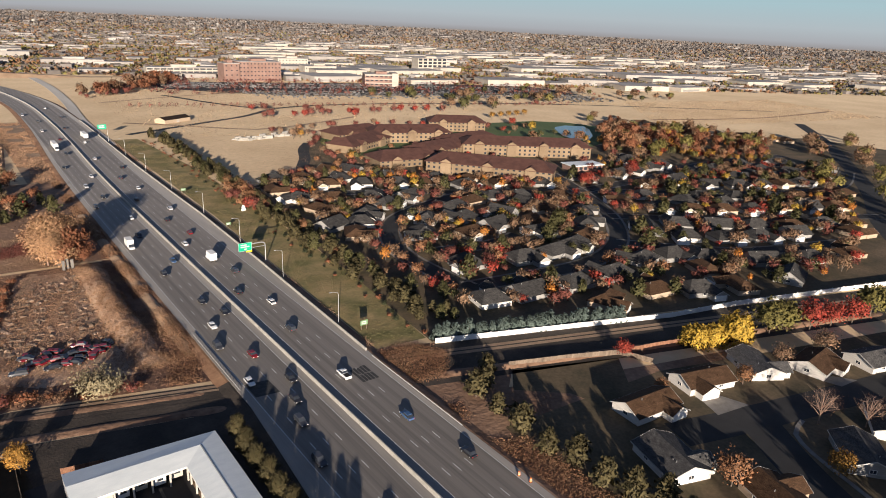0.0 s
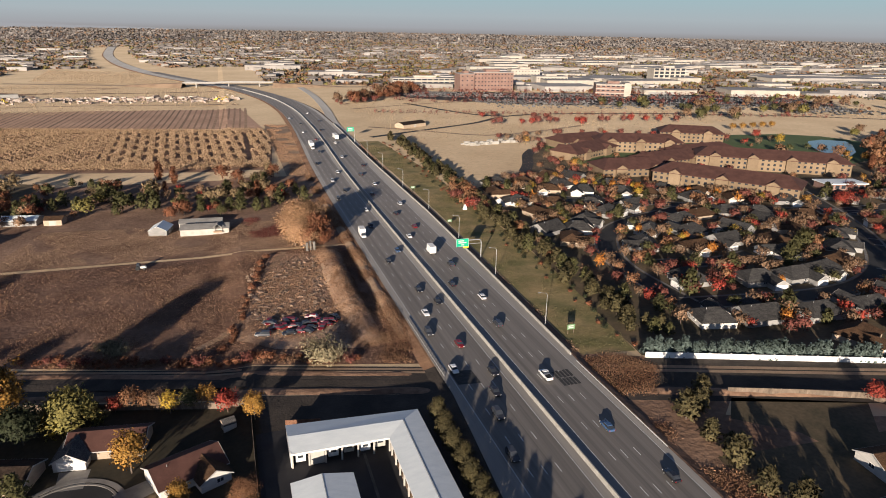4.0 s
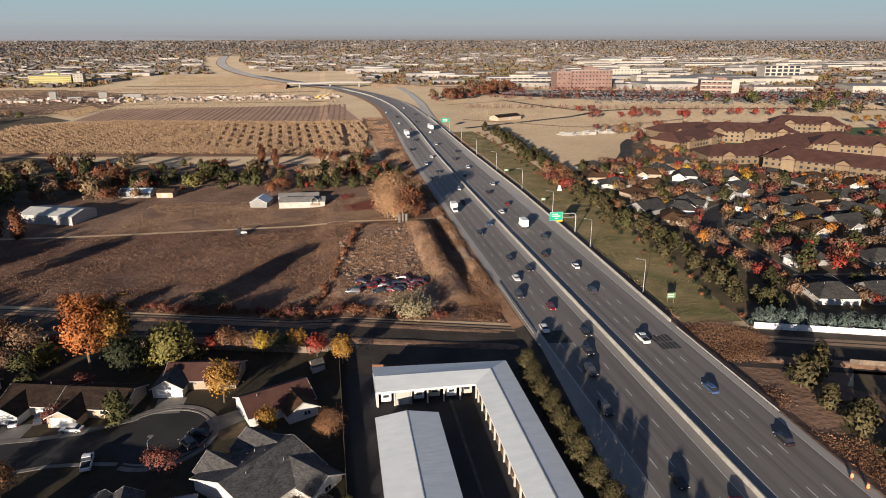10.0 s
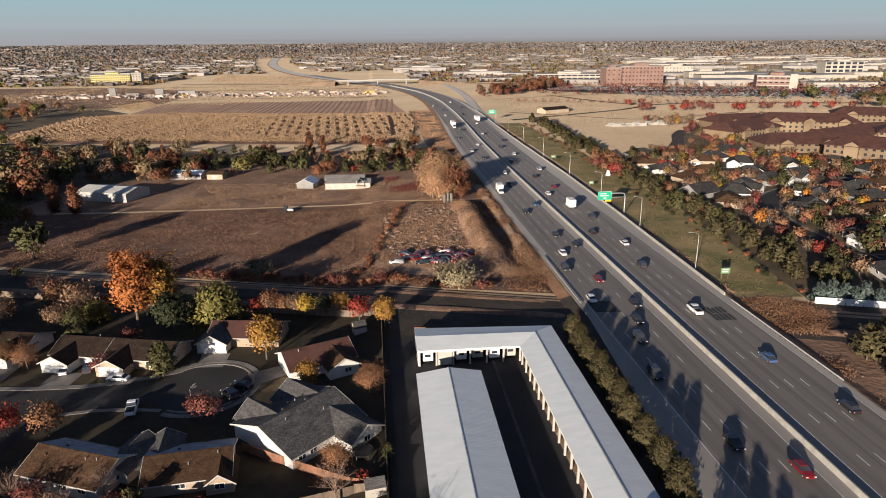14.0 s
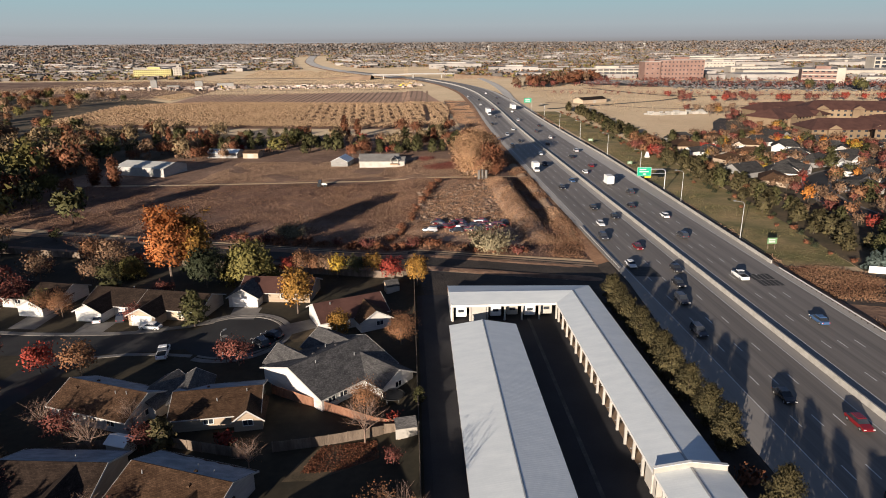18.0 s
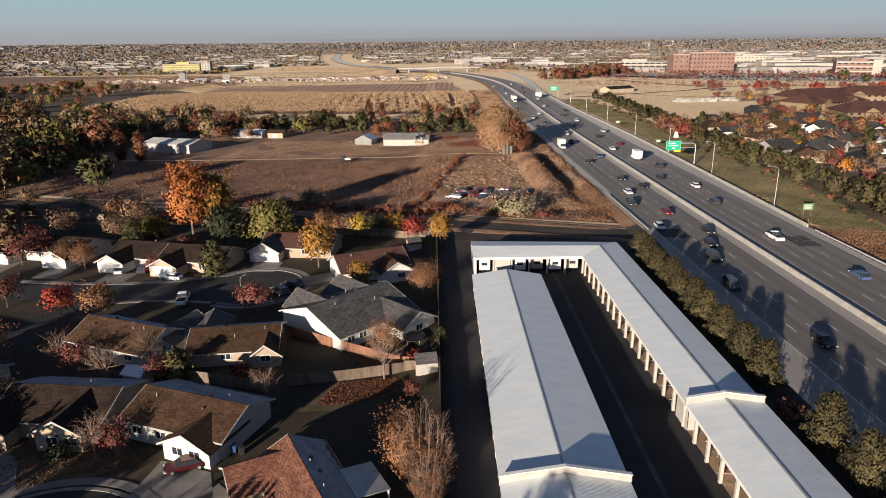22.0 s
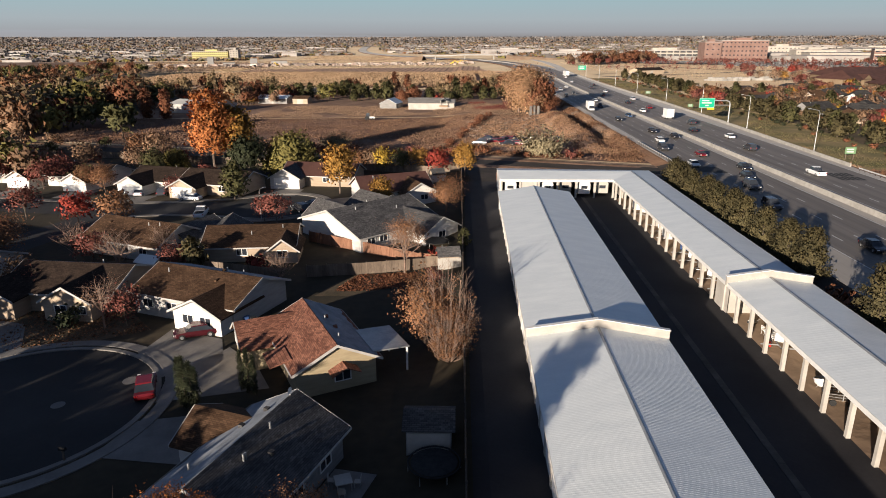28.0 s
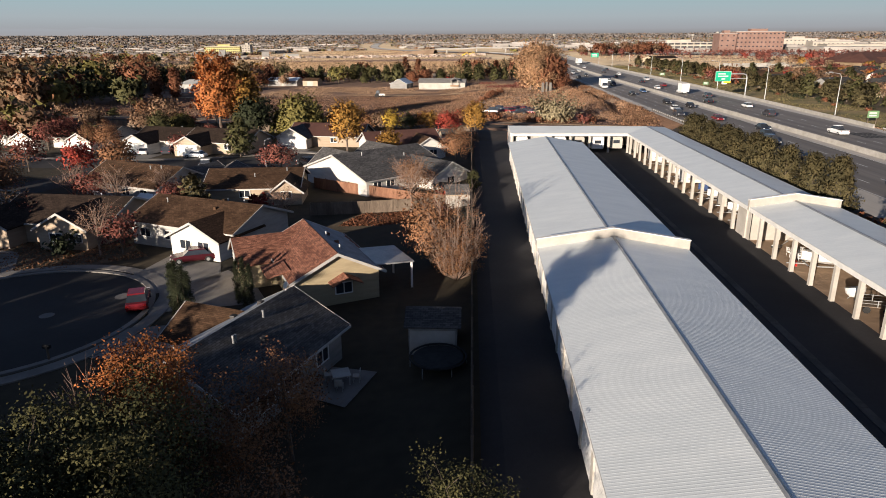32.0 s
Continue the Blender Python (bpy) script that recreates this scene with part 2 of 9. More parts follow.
M_FROST = mat("frosted_shingles", (0.17, 0.185, 0.205), (0.3, 0.32, 0.345), 0.5, 14, 0.8, 0.2, stretch=(1, 1, 3), speck=0.3)
M_ROOFRED = shingles("red_brown_shingles", (0.15, 0.064, 0.043), (0.235, 0.108, 0.072), 0.42, 0.36, 0.17)
M_ROOFMAROON = mat("maroon_shingles", (0.06, 0.026, 0.02), (0.092, 0.042, 0.032), 0.25, 9, 0.9, 0.4, speck=0.2)
M_BRICKPINK = mat("red_brick_facade", (0.185, 0.112, 0.09), (0.24, 0.152, 0.126), 0.12, 12, 0.85, 0.1, speck=0.12)
M_WHITEFAR = mat("pale_roofing", (0.22, 0.2, 0.183), (0.36, 0.332, 0.305), 0.02, 20, 0.7, 0, island=0.2, vary=0.12, speck=0.1)
M_PALESTONE = mat("pale_facade", (0.32, 0.285, 0.24), (0.41, 0.37, 0.315), 0.08, 12, 0.8, 0, speck=0.1)
# roofing near the horizon, distance haze greyed into its base colour
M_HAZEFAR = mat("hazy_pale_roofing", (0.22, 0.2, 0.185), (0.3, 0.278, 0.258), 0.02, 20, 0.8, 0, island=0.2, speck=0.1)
M_YELLOW = mat("yellow_stucco", (0.42, 0.37, 0.15), (0.5, 0.44, 0.19), 0.1, 10, 0.8, 0.05)
M_GLASS = mat("dark_window_glass", (0.02, 0.024, 0.03), (0.04, 0.045, 0.055), 0.3, 6, 0.08, 0, spec=0.6)
M_FENCE = mat("weathered_fence_wood", (0.11, 0.083, 0.062), (0.19, 0.145, 0.108), 1.2, 8, 0.9, 0.25, vary=0.2, stretch=(1, 1, 0.3))
M_FENCERED = mat("stained_fence_wood", (0.16, 0.075, 0.045), (0.25, 0.13, 0.08), 1.2, 8, 0.9, 0.25, vary=0.15, stretch=(1, 1, 0.3))
M_BARK = mat("bark", (0.085, 0.065, 0.05), (0.16, 0.125, 0.1), 2.0, 6, 0.95, 0.5)
M_TWIG = mat("bare_twigs", (0.17, 0.115, 0.085), (0.26, 0.18, 0.14), 2.0, 6, 0.95, 0.2)
M_STEEL = mat("galvanised_steel", (0.34, 0.35, 0.35), (0.46, 0.46, 0.45), 1.0, 8, 0.5, 0.05, metal=0.6)
M_RUBBER = mat("tyre_rubber", (0.015, 0.015, 0.015), (0.03, 0.03, 0.03), 3, 8, 0.9, 0.1)
M_SIGN = mat("green_sign_sheeting", (0.005, 0.30, 0.17), (0.01, 0.36, 0.21), 0.5, 8, 0.45, 0, speck=0.04)
M_SIGNDULL = mat("faded_green_sheeting", (0.1, 0.19, 0.09), (0.14, 0.24, 0.12), 0.5, 8, 0.6, 0, speck=0.06)
M_SIGNYELLOW = mat("yellow_sign_sheeting", (0.75, 0.5, 0.02), (0.8, 0.55, 0.03), 0.5, 8, 0.5, 0, speck=0.04)
M_WATER = mat("pond_water", (0.035, 0.10, 0.135), (0.05, 0.13, 0.17), 0.05, 12, 0.12, 0.1, spec=0.6)
# soil darkened to hold the shade over the canal and under the pines
M_SHADESOIL = mat("dark_damp_soil", (0.032, 0.026, 0.021), (0.068, 0.053, 0.042), 0.12, 12, 0.95, 0.6, bdist=0.2)
M_LEAFLAWN = mat("leaf_strewn_lawn", (0.065, 0.05, 0.028), (0.125, 0.088, 0.052), 0.5, 10, 0.95, 0.4, speck=0.4)
M_ORANGE = mat("orange_plastic", (0.75, 0.18, 0.04), (0.8, 0.22, 0.05), 2, 8, 0.5, 0)
M_FARROOF = mat("far_roofs", (0.10, 0.088, 0.082), (0.17, 0.15, 0.135), 0.02, 20, 0.9, 0, island=0.5, speck=0.1)
# the two greyed leaf tones hold distance haze in their colour
LEAF = {}
for _n, _a, _b in (("red", (0.19, 0.026, 0.022), (0.3, 0.06, 0.036)), ("copper", (0.28, 0.092, 0.032), (0.4, 0.152, 0.048)), ("rust", (0.175, 0.068, 0.038), (0.26, 0.112, 0.058)),
                   ("orange", (0.36, 0.128, 0.028), (0.48, 0.21, 0.045)), ("yellow", (0.32, 0.20, 0.03), (0.43, 0.29, 0.05)),
                   ("olive", (0.11, 0.098, 0.032), (0.185, 0.155, 0.048)), ("green", (0.058, 0.058, 0.024), (0.11, 0.1, 0.04)),
                   ("pine", (0.058, 0.051, 0.025), (0.115, 0.092, 0.042)), ("spruce", (0.07, 0.095, 0.085), (0.12, 0.15, 0.13)),
                   ("dark", (0.025, 0.032, 0.016), (0.05, 0.055, 0.028)), ("brown", (0.165, 0.098, 0.058), (0.25, 0.155, 0.095)),
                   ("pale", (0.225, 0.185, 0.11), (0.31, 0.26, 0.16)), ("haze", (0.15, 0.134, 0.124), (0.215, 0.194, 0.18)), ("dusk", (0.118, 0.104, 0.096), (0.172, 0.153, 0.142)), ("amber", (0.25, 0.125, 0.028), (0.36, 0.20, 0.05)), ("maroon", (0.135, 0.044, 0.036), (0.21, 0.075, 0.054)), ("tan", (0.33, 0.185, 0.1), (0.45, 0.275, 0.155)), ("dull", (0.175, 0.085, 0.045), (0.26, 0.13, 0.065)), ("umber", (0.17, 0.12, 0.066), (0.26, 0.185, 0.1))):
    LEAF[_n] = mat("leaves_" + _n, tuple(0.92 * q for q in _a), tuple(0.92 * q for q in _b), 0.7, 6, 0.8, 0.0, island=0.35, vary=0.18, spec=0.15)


# ---- mesh building ----
def G(x, y):
    """Height of the ground: level to the east, a step down beside the storage yard, falling gently to the west."""
    if x >= -5:
        return 0.0
    if x >= -13:
        return (x + 5) * 0.175
    return -1.4 + 0.012 * (max(x, -900.0) + 13)


class Mesh:
    """Collects vertices and faces of one mesh."""

    def __init__(self):
        self.v, self.f, self.k, self.n = [], [], [], None

    def add(self, verts, faces, k=0):
        n = len(self.v)
        self.v += [tuple(p) for p in verts]
        self.f += [tuple(n + i for i in f) for f in faces]
        self.k += [k] * len(faces)
        return self

    def box(self, x0, y0, z0, x1, y1, z1, m=None, k=0):
        c = [(x, y, z) for z in (z0, z1) for y in (y0, y1) for x in (x0, x1)]
        if m is not None:
            c = [m @ Vector(p) for p in c]
        return self.add(c, [(0, 2, 3, 1), (4, 5, 7, 6), (0, 1, 5, 4), (2, 6, 7, 3), (0, 4, 6, 2), (1, 3, 7, 5)], k)

    def prism(self, poly, lo, hi, k=0):
        """Upright prism over a ground outline (counter-clockwise); lo and hi: heights or functions of x, y."""
        a = [(x, y, lo(x, y) if callable(lo) else lo) for x, y in poly]
        b = [(x, y, hi(x, y) if callable(hi) else hi) for x, y in poly]
        n = len(poly)
        return self.add(a + b, [tuple(range(n, 2 * n)), tuple(range(n - 1, -1, -1))] + [(i, (i + 1) % n, n + (i + 1) % n, n + i) for i in range(n)], k)

    def tube(self, path, radii, n=6, k=0, cap=True):
        path = [Vector(p) for p in path]
        if not isinstance(radii, (list, tuple)):
            radii = [radii] * len(path)
        base = len(self.v)
        for i, p in enumerate(path):
            d = (path[min(i + 1, len(path) - 1)] - path[max(i - 1, 0)]).normalized()
            s = d.orthogonal().normalized() if abs(d.z) > 0.95 else d.cross(Vector((0, 0, 1))).normalized()
            u = d.cross(s)
            for j in range(n):
                a = 2 * math.pi * j / n
                self.v.append(tuple(p + (s * math.cos(a) + u * math.sin(a)) * radii[i]))
        fs = [(base + i * n + j, base + i * n + (j + 1) % n, base + (i + 1) * n + (j + 1) % n, base + (i + 1) * n + j)
              for i in range(len(path) - 1) for j in range(n)]
        if cap:
            fs += [tuple(base + j for j in range(n - 1, -1, -1)), tuple(base + (len(path) - 1) * n + j for j in range(n))]
        self.f += fs
        self.k += [k] * len(fs)
        return self

    def loft(self, rings, k=0, closed=True, caps=True):
        """Joins rings of equal length."""
        n, base = len(rings[0]), len(self.v)
        for r in rings:
            self.v += [tuple(p) for p in r]
        m = n if closed else n - 1
        fs = [(base + i * n + j, base + i * n + (j + 1) % n, base + (i + 1) * n + (j + 1) % n, base + (i + 1) * n + j)
              for i in range(len(rings) - 1) for j in range(m)]
        if caps:
            fs += [tuple(base + j for j in range(n - 1, -1, -1)), tuple(base + (len(rings) - 1) * n + j for j in range(n))]
        self.f += fs
        self.k += [k] * len(fs)
        return self

    def data(self, name, *mats, smooth=False):
        me = bpy.data.meshes.new(name)
        me.from_pydata(self.v, [], self.f)
        for m in mats:
            me.materials.append(m)
        if len(mats) > 1:
            me.polygons.foreach_set("material_index", self.k)
        if smooth or self.n:
            me.polygons.foreach_set("use_smooth", [True] * len(me.polygons))
        me.update()
        if self.n:
            me.normals_split_custom_set_from_vertices(self.n)
        return me


def part(name, mesh, material, parent, label="", smooth=False):
    """One mesh object under a thing or a part. mesh: a Mesh or finished mesh data."""
    data = mesh.data(name, material, smooth=smooth) if isinstance(mesh, Mesh) else mesh
    ob = new(name, data)
    ob.parent = parent
    if label:
        ob["label"] = label
    return ob


def thing(name, label, category, m=None, group="", kind=""):
    """An Empty at the base of a thing."""
    ob = new(name)
    ob.empty_display_size = 0.3
    if m is not None:
        ob.matrix_basis = m
    return tagged(ob, label, category, group, kind)


def solid(name, mesh, material, label, category, m=None, group="", kind="", smooth=False):
    """A thing that is a single mesh."""
    ob = new(name, mesh.data(name, material, smooth=smooth) if isinstance(mesh, Mesh) else mesh)
    if m is not None:
        ob.matrix_basis = m
    return tagged(ob, label, category, group, kind)


def clip_x(poly, x, keep_right):
    out = []
    for (ax, ay), (bx, by) in zip(poly, poly[1:] + poly[:1]):
        ia, ib = (ax >= x) == keep_right, (bx >= x) == keep_right
        if ia:
            out.append((ax, ay))
        if ia != ib:
            s = (x - ax) / (bx - ax)
            out.append((x, ay + s * (by - ay)))
    return out


def patch(name, poly, material, label, lift=0.06, category="ground"):
    """A sheet of ground cover that follows the ground."""
    area = sum(a[0] * b[1] - b[0] * a[1] for a, b in zip(poly, poly[1:] + poly[:1]))
    if area < 0:
        poly = poly[::-1]
    m = Mesh()
    for lo, hi in ((-5.0, None), (-13.0, -5.0), (None, -13.0)):
        c = poly
        if lo is not None:
            c = clip_x(c, lo, True)
        if hi is not None and len(c) >= 3:
            c = clip_x(c, hi, False)
        if len(c) >= 3:
            m.add([(x, y, G(x, y) + lift) for x, y in c], [tuple(range(len(c)))])
    bm = bmesh.new()
    me = m.data(name, material)
    bm.from_mesh(me)
    bmesh.ops.triangulate(bm, faces=bm.faces[:])
    bm.to_mesh(me)
    bm.free()
    return solid(name, me, material, label, category, kind="structure")


def ribbon(line, widths):
    """Outline of a strip along a line; widths: (left, right) offsets per point or one pair."""
    L, R = [], []
    for i, (x, y) in enumerate(line):
        a, b = line[max(i - 1, 0)], line[min(i + 1, len(line) - 1)]
        d = Vector((b[0] - a[0], b[1] - a[1])).normalized()
        w = widths[i] if isinstance(widths[0], (tuple, list)) else widths
        L.append((x - d.y * w[0], y + d.x * w[0]))
        R.append((x + d.y * w[1], y - d.x * w[1]))
    return L, R


def spline(pts, step):
    """Smooth line (Catmull-Rom) through points, in steps of about step metres."""
    out = []
    P = [pts[0]] + list(pts) + [pts[-1]]
    for i in range(1, len(P) - 2):
        p0, p1, p2, p3 = (np.array(q, float) for q in P[i - 1:i + 3])
        n = max(1, int(np.linalg.norm(p2 - p1) / step))
        for j in range(n):
            s = j / n
            out.append(tuple(float(c) for c in 0.5 * (2 * p1 + (p2 - p0) * s + (2 * p0 - 5 * p1 + 4 * p2 - p3) * s * s + (3 * p1 - p0 - 3 * p2 + p3) * s ** 3)))
    return out + [tuple(float(c) for c in pts[-1])]


def strip_mesh(line, w, lift, thick=0.0):
    """A road-like strip that follows the ground, with thickness when given."""
    L, R = ribbon(line, w)
    m = Mesh()
    rings = []
    for (ax, ay), (bx, by) in zip(L, R):
        za, zb = G(ax, ay) + lift, G(bx, by) + lift
        rings.append([(ax, ay, za), (bx, by, zb)] + ([(bx, by, zb - thick), (ax, ay, za - thick)] if thick else []))
    m.loft(rings, closed=bool(thick), caps=bool(thick))
    if not thick:
        m.f = [f[::-1] for f in m.f]
    else:
        m.f = [f[::-1] for f in m.f]
    return m


def inside(x, y, poly):
    c = False
    for (ax, ay), (bx, by) in zip(poly, poly[1:] + poly[:1]):
        if (ay > y) != (by > y) and x < (bx - ax) * (y - ay) / (by - ay) + ax:
            c = not c
    return c

# ---- ground, highway, fields ----
ROAD_Z = 0.9


def far_rise(x, y):
    r = math.hypot(x, y)
    s = min(max((r - 1700) / 3000, 0), 1)
    return s * s * (3 - 2 * s) * (40 - G(x, y))


def build_ground():
    ax = [-4800, -4000, -3200, -2500, -2000, -1600, -1250, -900, -600, -350, -200, -100, -50, -13, -5, 0]
    xs = ax + [-a for a in ax[-4::-1]]
    ys = [-4800, -3200, -2000, -1200, -600, -300, -150, -50, 50, 150, 300, 500, 750, 1000, 1300, 1650, 2000, 2400, 2900, 3500, 4100, 4800]
    v = [(x, y, G(x, y) + far_rise(x, y)) for y in ys for x in xs]
    n = len(xs)
    f = [(j * n + i, j * n + i + 1, (j + 1) * n + i + 1, (j + 1) * n + i) for j in range(len(ys) - 1) for i in range(n - 1)]
    m = Mesh().add(v, f)
    return solid("ground", m, M_DRYGRASS, "flat valley floor of dry tan grass and bare soil", "ground", kind="structure")


build_ground()

HWY = [(62.3, -400), (62.3, -100), (62.3, 150), (63.5, 300), (67, 420), (68.5, 520), (66, 641), (51, 763), (20, 882), (-19, 984), (-104, 1194), (-180, 1420), (-256, 1740), (-320, 2116), (-371, 2680), (-380, 3200)]
HWY_LINE = spline(HWY, 14)


def hwy_x(y):
    for (ax, ay), (bx, by) in zip(HWY_LINE, HWY_LINE[1:]):
        if ay <= y <= by:
            return ax + (bx - ax) * (y - ay) / (by - ay)
    return 62.3


def right_w(y):
    """Distance from the median to the eastern road edge: an extra lane joins further on."""
    table = ((-500, 20.6), (20, 20.6), (125, 24.0), (200, 25.4), (280, 24.6), (400, 22.5), (650, 22.0), (1000, 12.0), (9000, 12.0))
    for (a, wa), (b, wb) in zip(table, table[1:]):
        if a <= y < b:
            return wa + (wb - wa) * (y - a) / (b - a)


def left_w(y):
    if y < 25:
        return 19.0 + min(1, (25 - y) / 50) * 4.0
    return 19.0 if y < 380 else max(12.5, 19.0 - (y - 380) * 0.012)


def road_z(x, y):
    return max(G(x, y), -8) + ROAD_Z + far_rise(x, y) + 0.3


def strip_z(line, w, lift, thick=0.0):
    L, R = ribbon(line, w)
    rings = []
    for (cx, cy), (ax, ay), (bx, by) in zip(line, L, R):
        z = road_z(cx, cy) - 0.3 + lift
        rings.append([(ax, ay, z), (bx, by, z)] + ([(bx, by, z - thick), (ax, ay, z - thick)] if thick else []))
    m = Mesh().loft(rings, closed=bool(thick), caps=bool(thick))
    m.f = [q[::-1] for q in m.f]
    return m


road_w = [(left_w(y), right_w(y)) for x, y in HWY_LINE]
solid("road_highway", strip_z(HWY_LINE, road_w, 0, 1.4), M_CONCRETE_ROAD, "wide worn grey concrete freeway with eight lanes", "road", kind="structure")
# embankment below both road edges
for nm, side, material, y0, y1 in (("west", 1, M_RUST, 30, 9000), ("west_pines", 1, M_SHADESOIL, -500, 42), ("east", -1, M_WEED, -500, 9000)):
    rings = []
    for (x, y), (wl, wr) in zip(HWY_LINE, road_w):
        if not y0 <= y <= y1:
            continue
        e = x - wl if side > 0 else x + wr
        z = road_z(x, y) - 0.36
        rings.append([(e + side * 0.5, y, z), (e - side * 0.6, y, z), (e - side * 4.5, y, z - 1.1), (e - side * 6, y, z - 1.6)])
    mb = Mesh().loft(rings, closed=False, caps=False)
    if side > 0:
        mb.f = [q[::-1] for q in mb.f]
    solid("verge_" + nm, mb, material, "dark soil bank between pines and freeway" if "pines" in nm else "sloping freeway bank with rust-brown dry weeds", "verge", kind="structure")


def wall_along(line, off, h, w, material, name, label, y0, y1, taper=0.5):
    rings = []
    for x, y in line:
        if not y0 <= y <= y1:
            continue
        o = off(y) if callable(off) else off
        z = road_z(x, y) - 0.3
        rings.append([(x + o - w / 2, y, z - 0.02), (x + o + w / 2, y, z - 0.02), (x + o + w / 2 * taper, y, z + h), (x + o - w / 2 * taper, y, z + h)])
    return solid(name, Mesh().loft(rings), material, label, "barrier", kind="structure")


DENSE = spline(HWY[:9], 6)
wall_along(DENSE, 0, 0.95, 0.7, M_BARRIER, "median_barrier", "pale concrete median barrier along the freeway", -400, 900, 0.4)
wall_along(DENSE, lambda y: right_w(y) - 0.4, 0.85, 0.45, M_BARRIER, "edge_barrier", "low pale concrete barrier along the freeway edge", 34, 520)


def guard_rail(y0, y1, x, side=-1):
    g = thing("guard_rail", "galvanised steel guard rail on short posts", "guard rail")
    z = ROAD_Z
    r = Mesh().loft([[(x, y, z + 0.45), (x + 0.08, y, z + 0.53), (x, y, z + 0.6), (x + 0.08, y, z + 0.68), (x, y, z + 0.75), (x - 0.03, y, z + 0.6)] for y in (y0, y1)])
    part("rail", r, M_RAIL, g)
    lo, hi = (x - 0.17, x - 0.04) if side < 0 else (x + 0.09, x + 0.22)
    for i in range(int((y1 - y0) / 1.9) + 1):
        part("post", Mesh().box(lo, y0 + i * 1.9 - 0.08, z - 0.3, hi, y0 + i * 1.9 + 0.08, z + 0.72), M_YARDFENCE, g, "dark wooden post")


guard_rail(35, 73, 43.6)
guard_rail(-9, 33, 82.3, 1)


def lane_marks():
    """Painted lines, a few millimetres proud of the concrete."""
    z = ROAD_Z + 0.012
    def seg(x, y0, y1, w, zz=z):
        return [(x - w, y0, zz), (x + w, y0, zz), (x + w, y1, zz), (x - w, y1, zz)]
    solidm = Mesh()
    for off in (-16.7, -2.6, 2.9, 18.6):
        for (ax, ay), (bx, by) in zip(HWY_LINE, HWY_LINE[1:]):
            if by < 1300:
                o = off
                za, zb = road_z(ax, ay) - 0.285, road_z(bx, by) - 0.285
                solidm.add([(ax + o - 0.09, ay, za), (ax + o + 0.09, ay, za), (bx + o + 0.09, by, zb), (bx + o - 0.09, by, zb)], [(0, 1, 2, 3)])
    t = thing("lane_marking", "white painted lane lines on the freeway", "road marking", kind="structure")
    part("edge_line", solidm, M_PAINT, t)
    dash = Mesh().add(seg(0, -1.55, 1.55, 0.1, 0), [(0, 1, 2, 3)]).data("dash", M_PAINT)
    far = Mesh()
    for i in range(-12, 74):
        y = 4.3 + i * 12.19
        for off in (-13.4, -10.1, -6.8, 6.5, 9.6, 12.9) + ((16.2,) if 150 < y < 700 else ()):
            x = hwy_x(y) + off
            if -70 < y < 330:
                d = part("dash", dash, M_PAINT, t)
                d.location = (x, y, ROAD_Z + 0.012)
            else:
                far.add(seg(x, y - 1.55, y + 1.55, 0.1, road_z(hwy_x(y), y) - 0.28), [(0, 1, 2, 3)])
    tagged(part("far_dashes", far, M_PAINT, t), kind="stuff")


lane_marks()


def tar_patches():
    t = thing("road_repair", "dark tar strips across worn freeway lanes", "road repair", kind="structure")
    rr = random.Random(2)
    for row in range(2):
        for i in range(5):
            x, y = 72.9 + i * 1.05 + rr.uniform(-0.06, 0.06), 22.2 + row * 4.1 + rr.uniform(-0.2, 0.2)
            m = Mesh().add([(x, y, ROAD_Z + 0.02), (x + 0.86, y + rr.uniform(-0.3, 0.3), ROAD_Z + 0.02), (x + 0.86, y + 3.8, ROAD_Z + 0.02), (x, y + 3.7 + rr.uniform(-0.3, 0.3), ROAD_Z + 0.02)], [(0, 1, 2, 3)])
            part("tar_strip", m, M_PATCH, t)
    m = Mesh().add([(46.0, 30.6, ROAD_Z + 0.02), (52.3, 29.8, ROAD_Z + 0.02), (52.1, 37.2, ROAD_Z + 0.02), (46.0, 38.0, ROAD_Z + 0.02)], [(0, 1, 2, 3)])
    part("asphalt_patch", m, M_PATCH, t, "square of fresh black asphalt")


tar_patches()

# the canal strip: dirt road north of it, ditch, fences
def canal_y(x, off):
    return 56.0 - 0.30 * x + off if x < 60 else 62.7 - 0.325 * x + off


# canal shade sits in the dark colour of these two strips
patch("ground_canal_west", [(-420, canal_y(-420, 0)), (43, canal_y(43, 0)), (43, canal_y(43, -15)), (-420, canal_y(-420, -15))], M_SHADESOIL, "soil of a canal strip, darkened for shade", 0.05)
patch("ground_canal_east", [(84, canal_y(84, 2)), (420, canal_y(420, 6)), (420, canal_y(420, -20)), (84, canal_y(84, -22))], M_SHADESOIL, "soil of a canal strip, darkened for shade", 0.05)


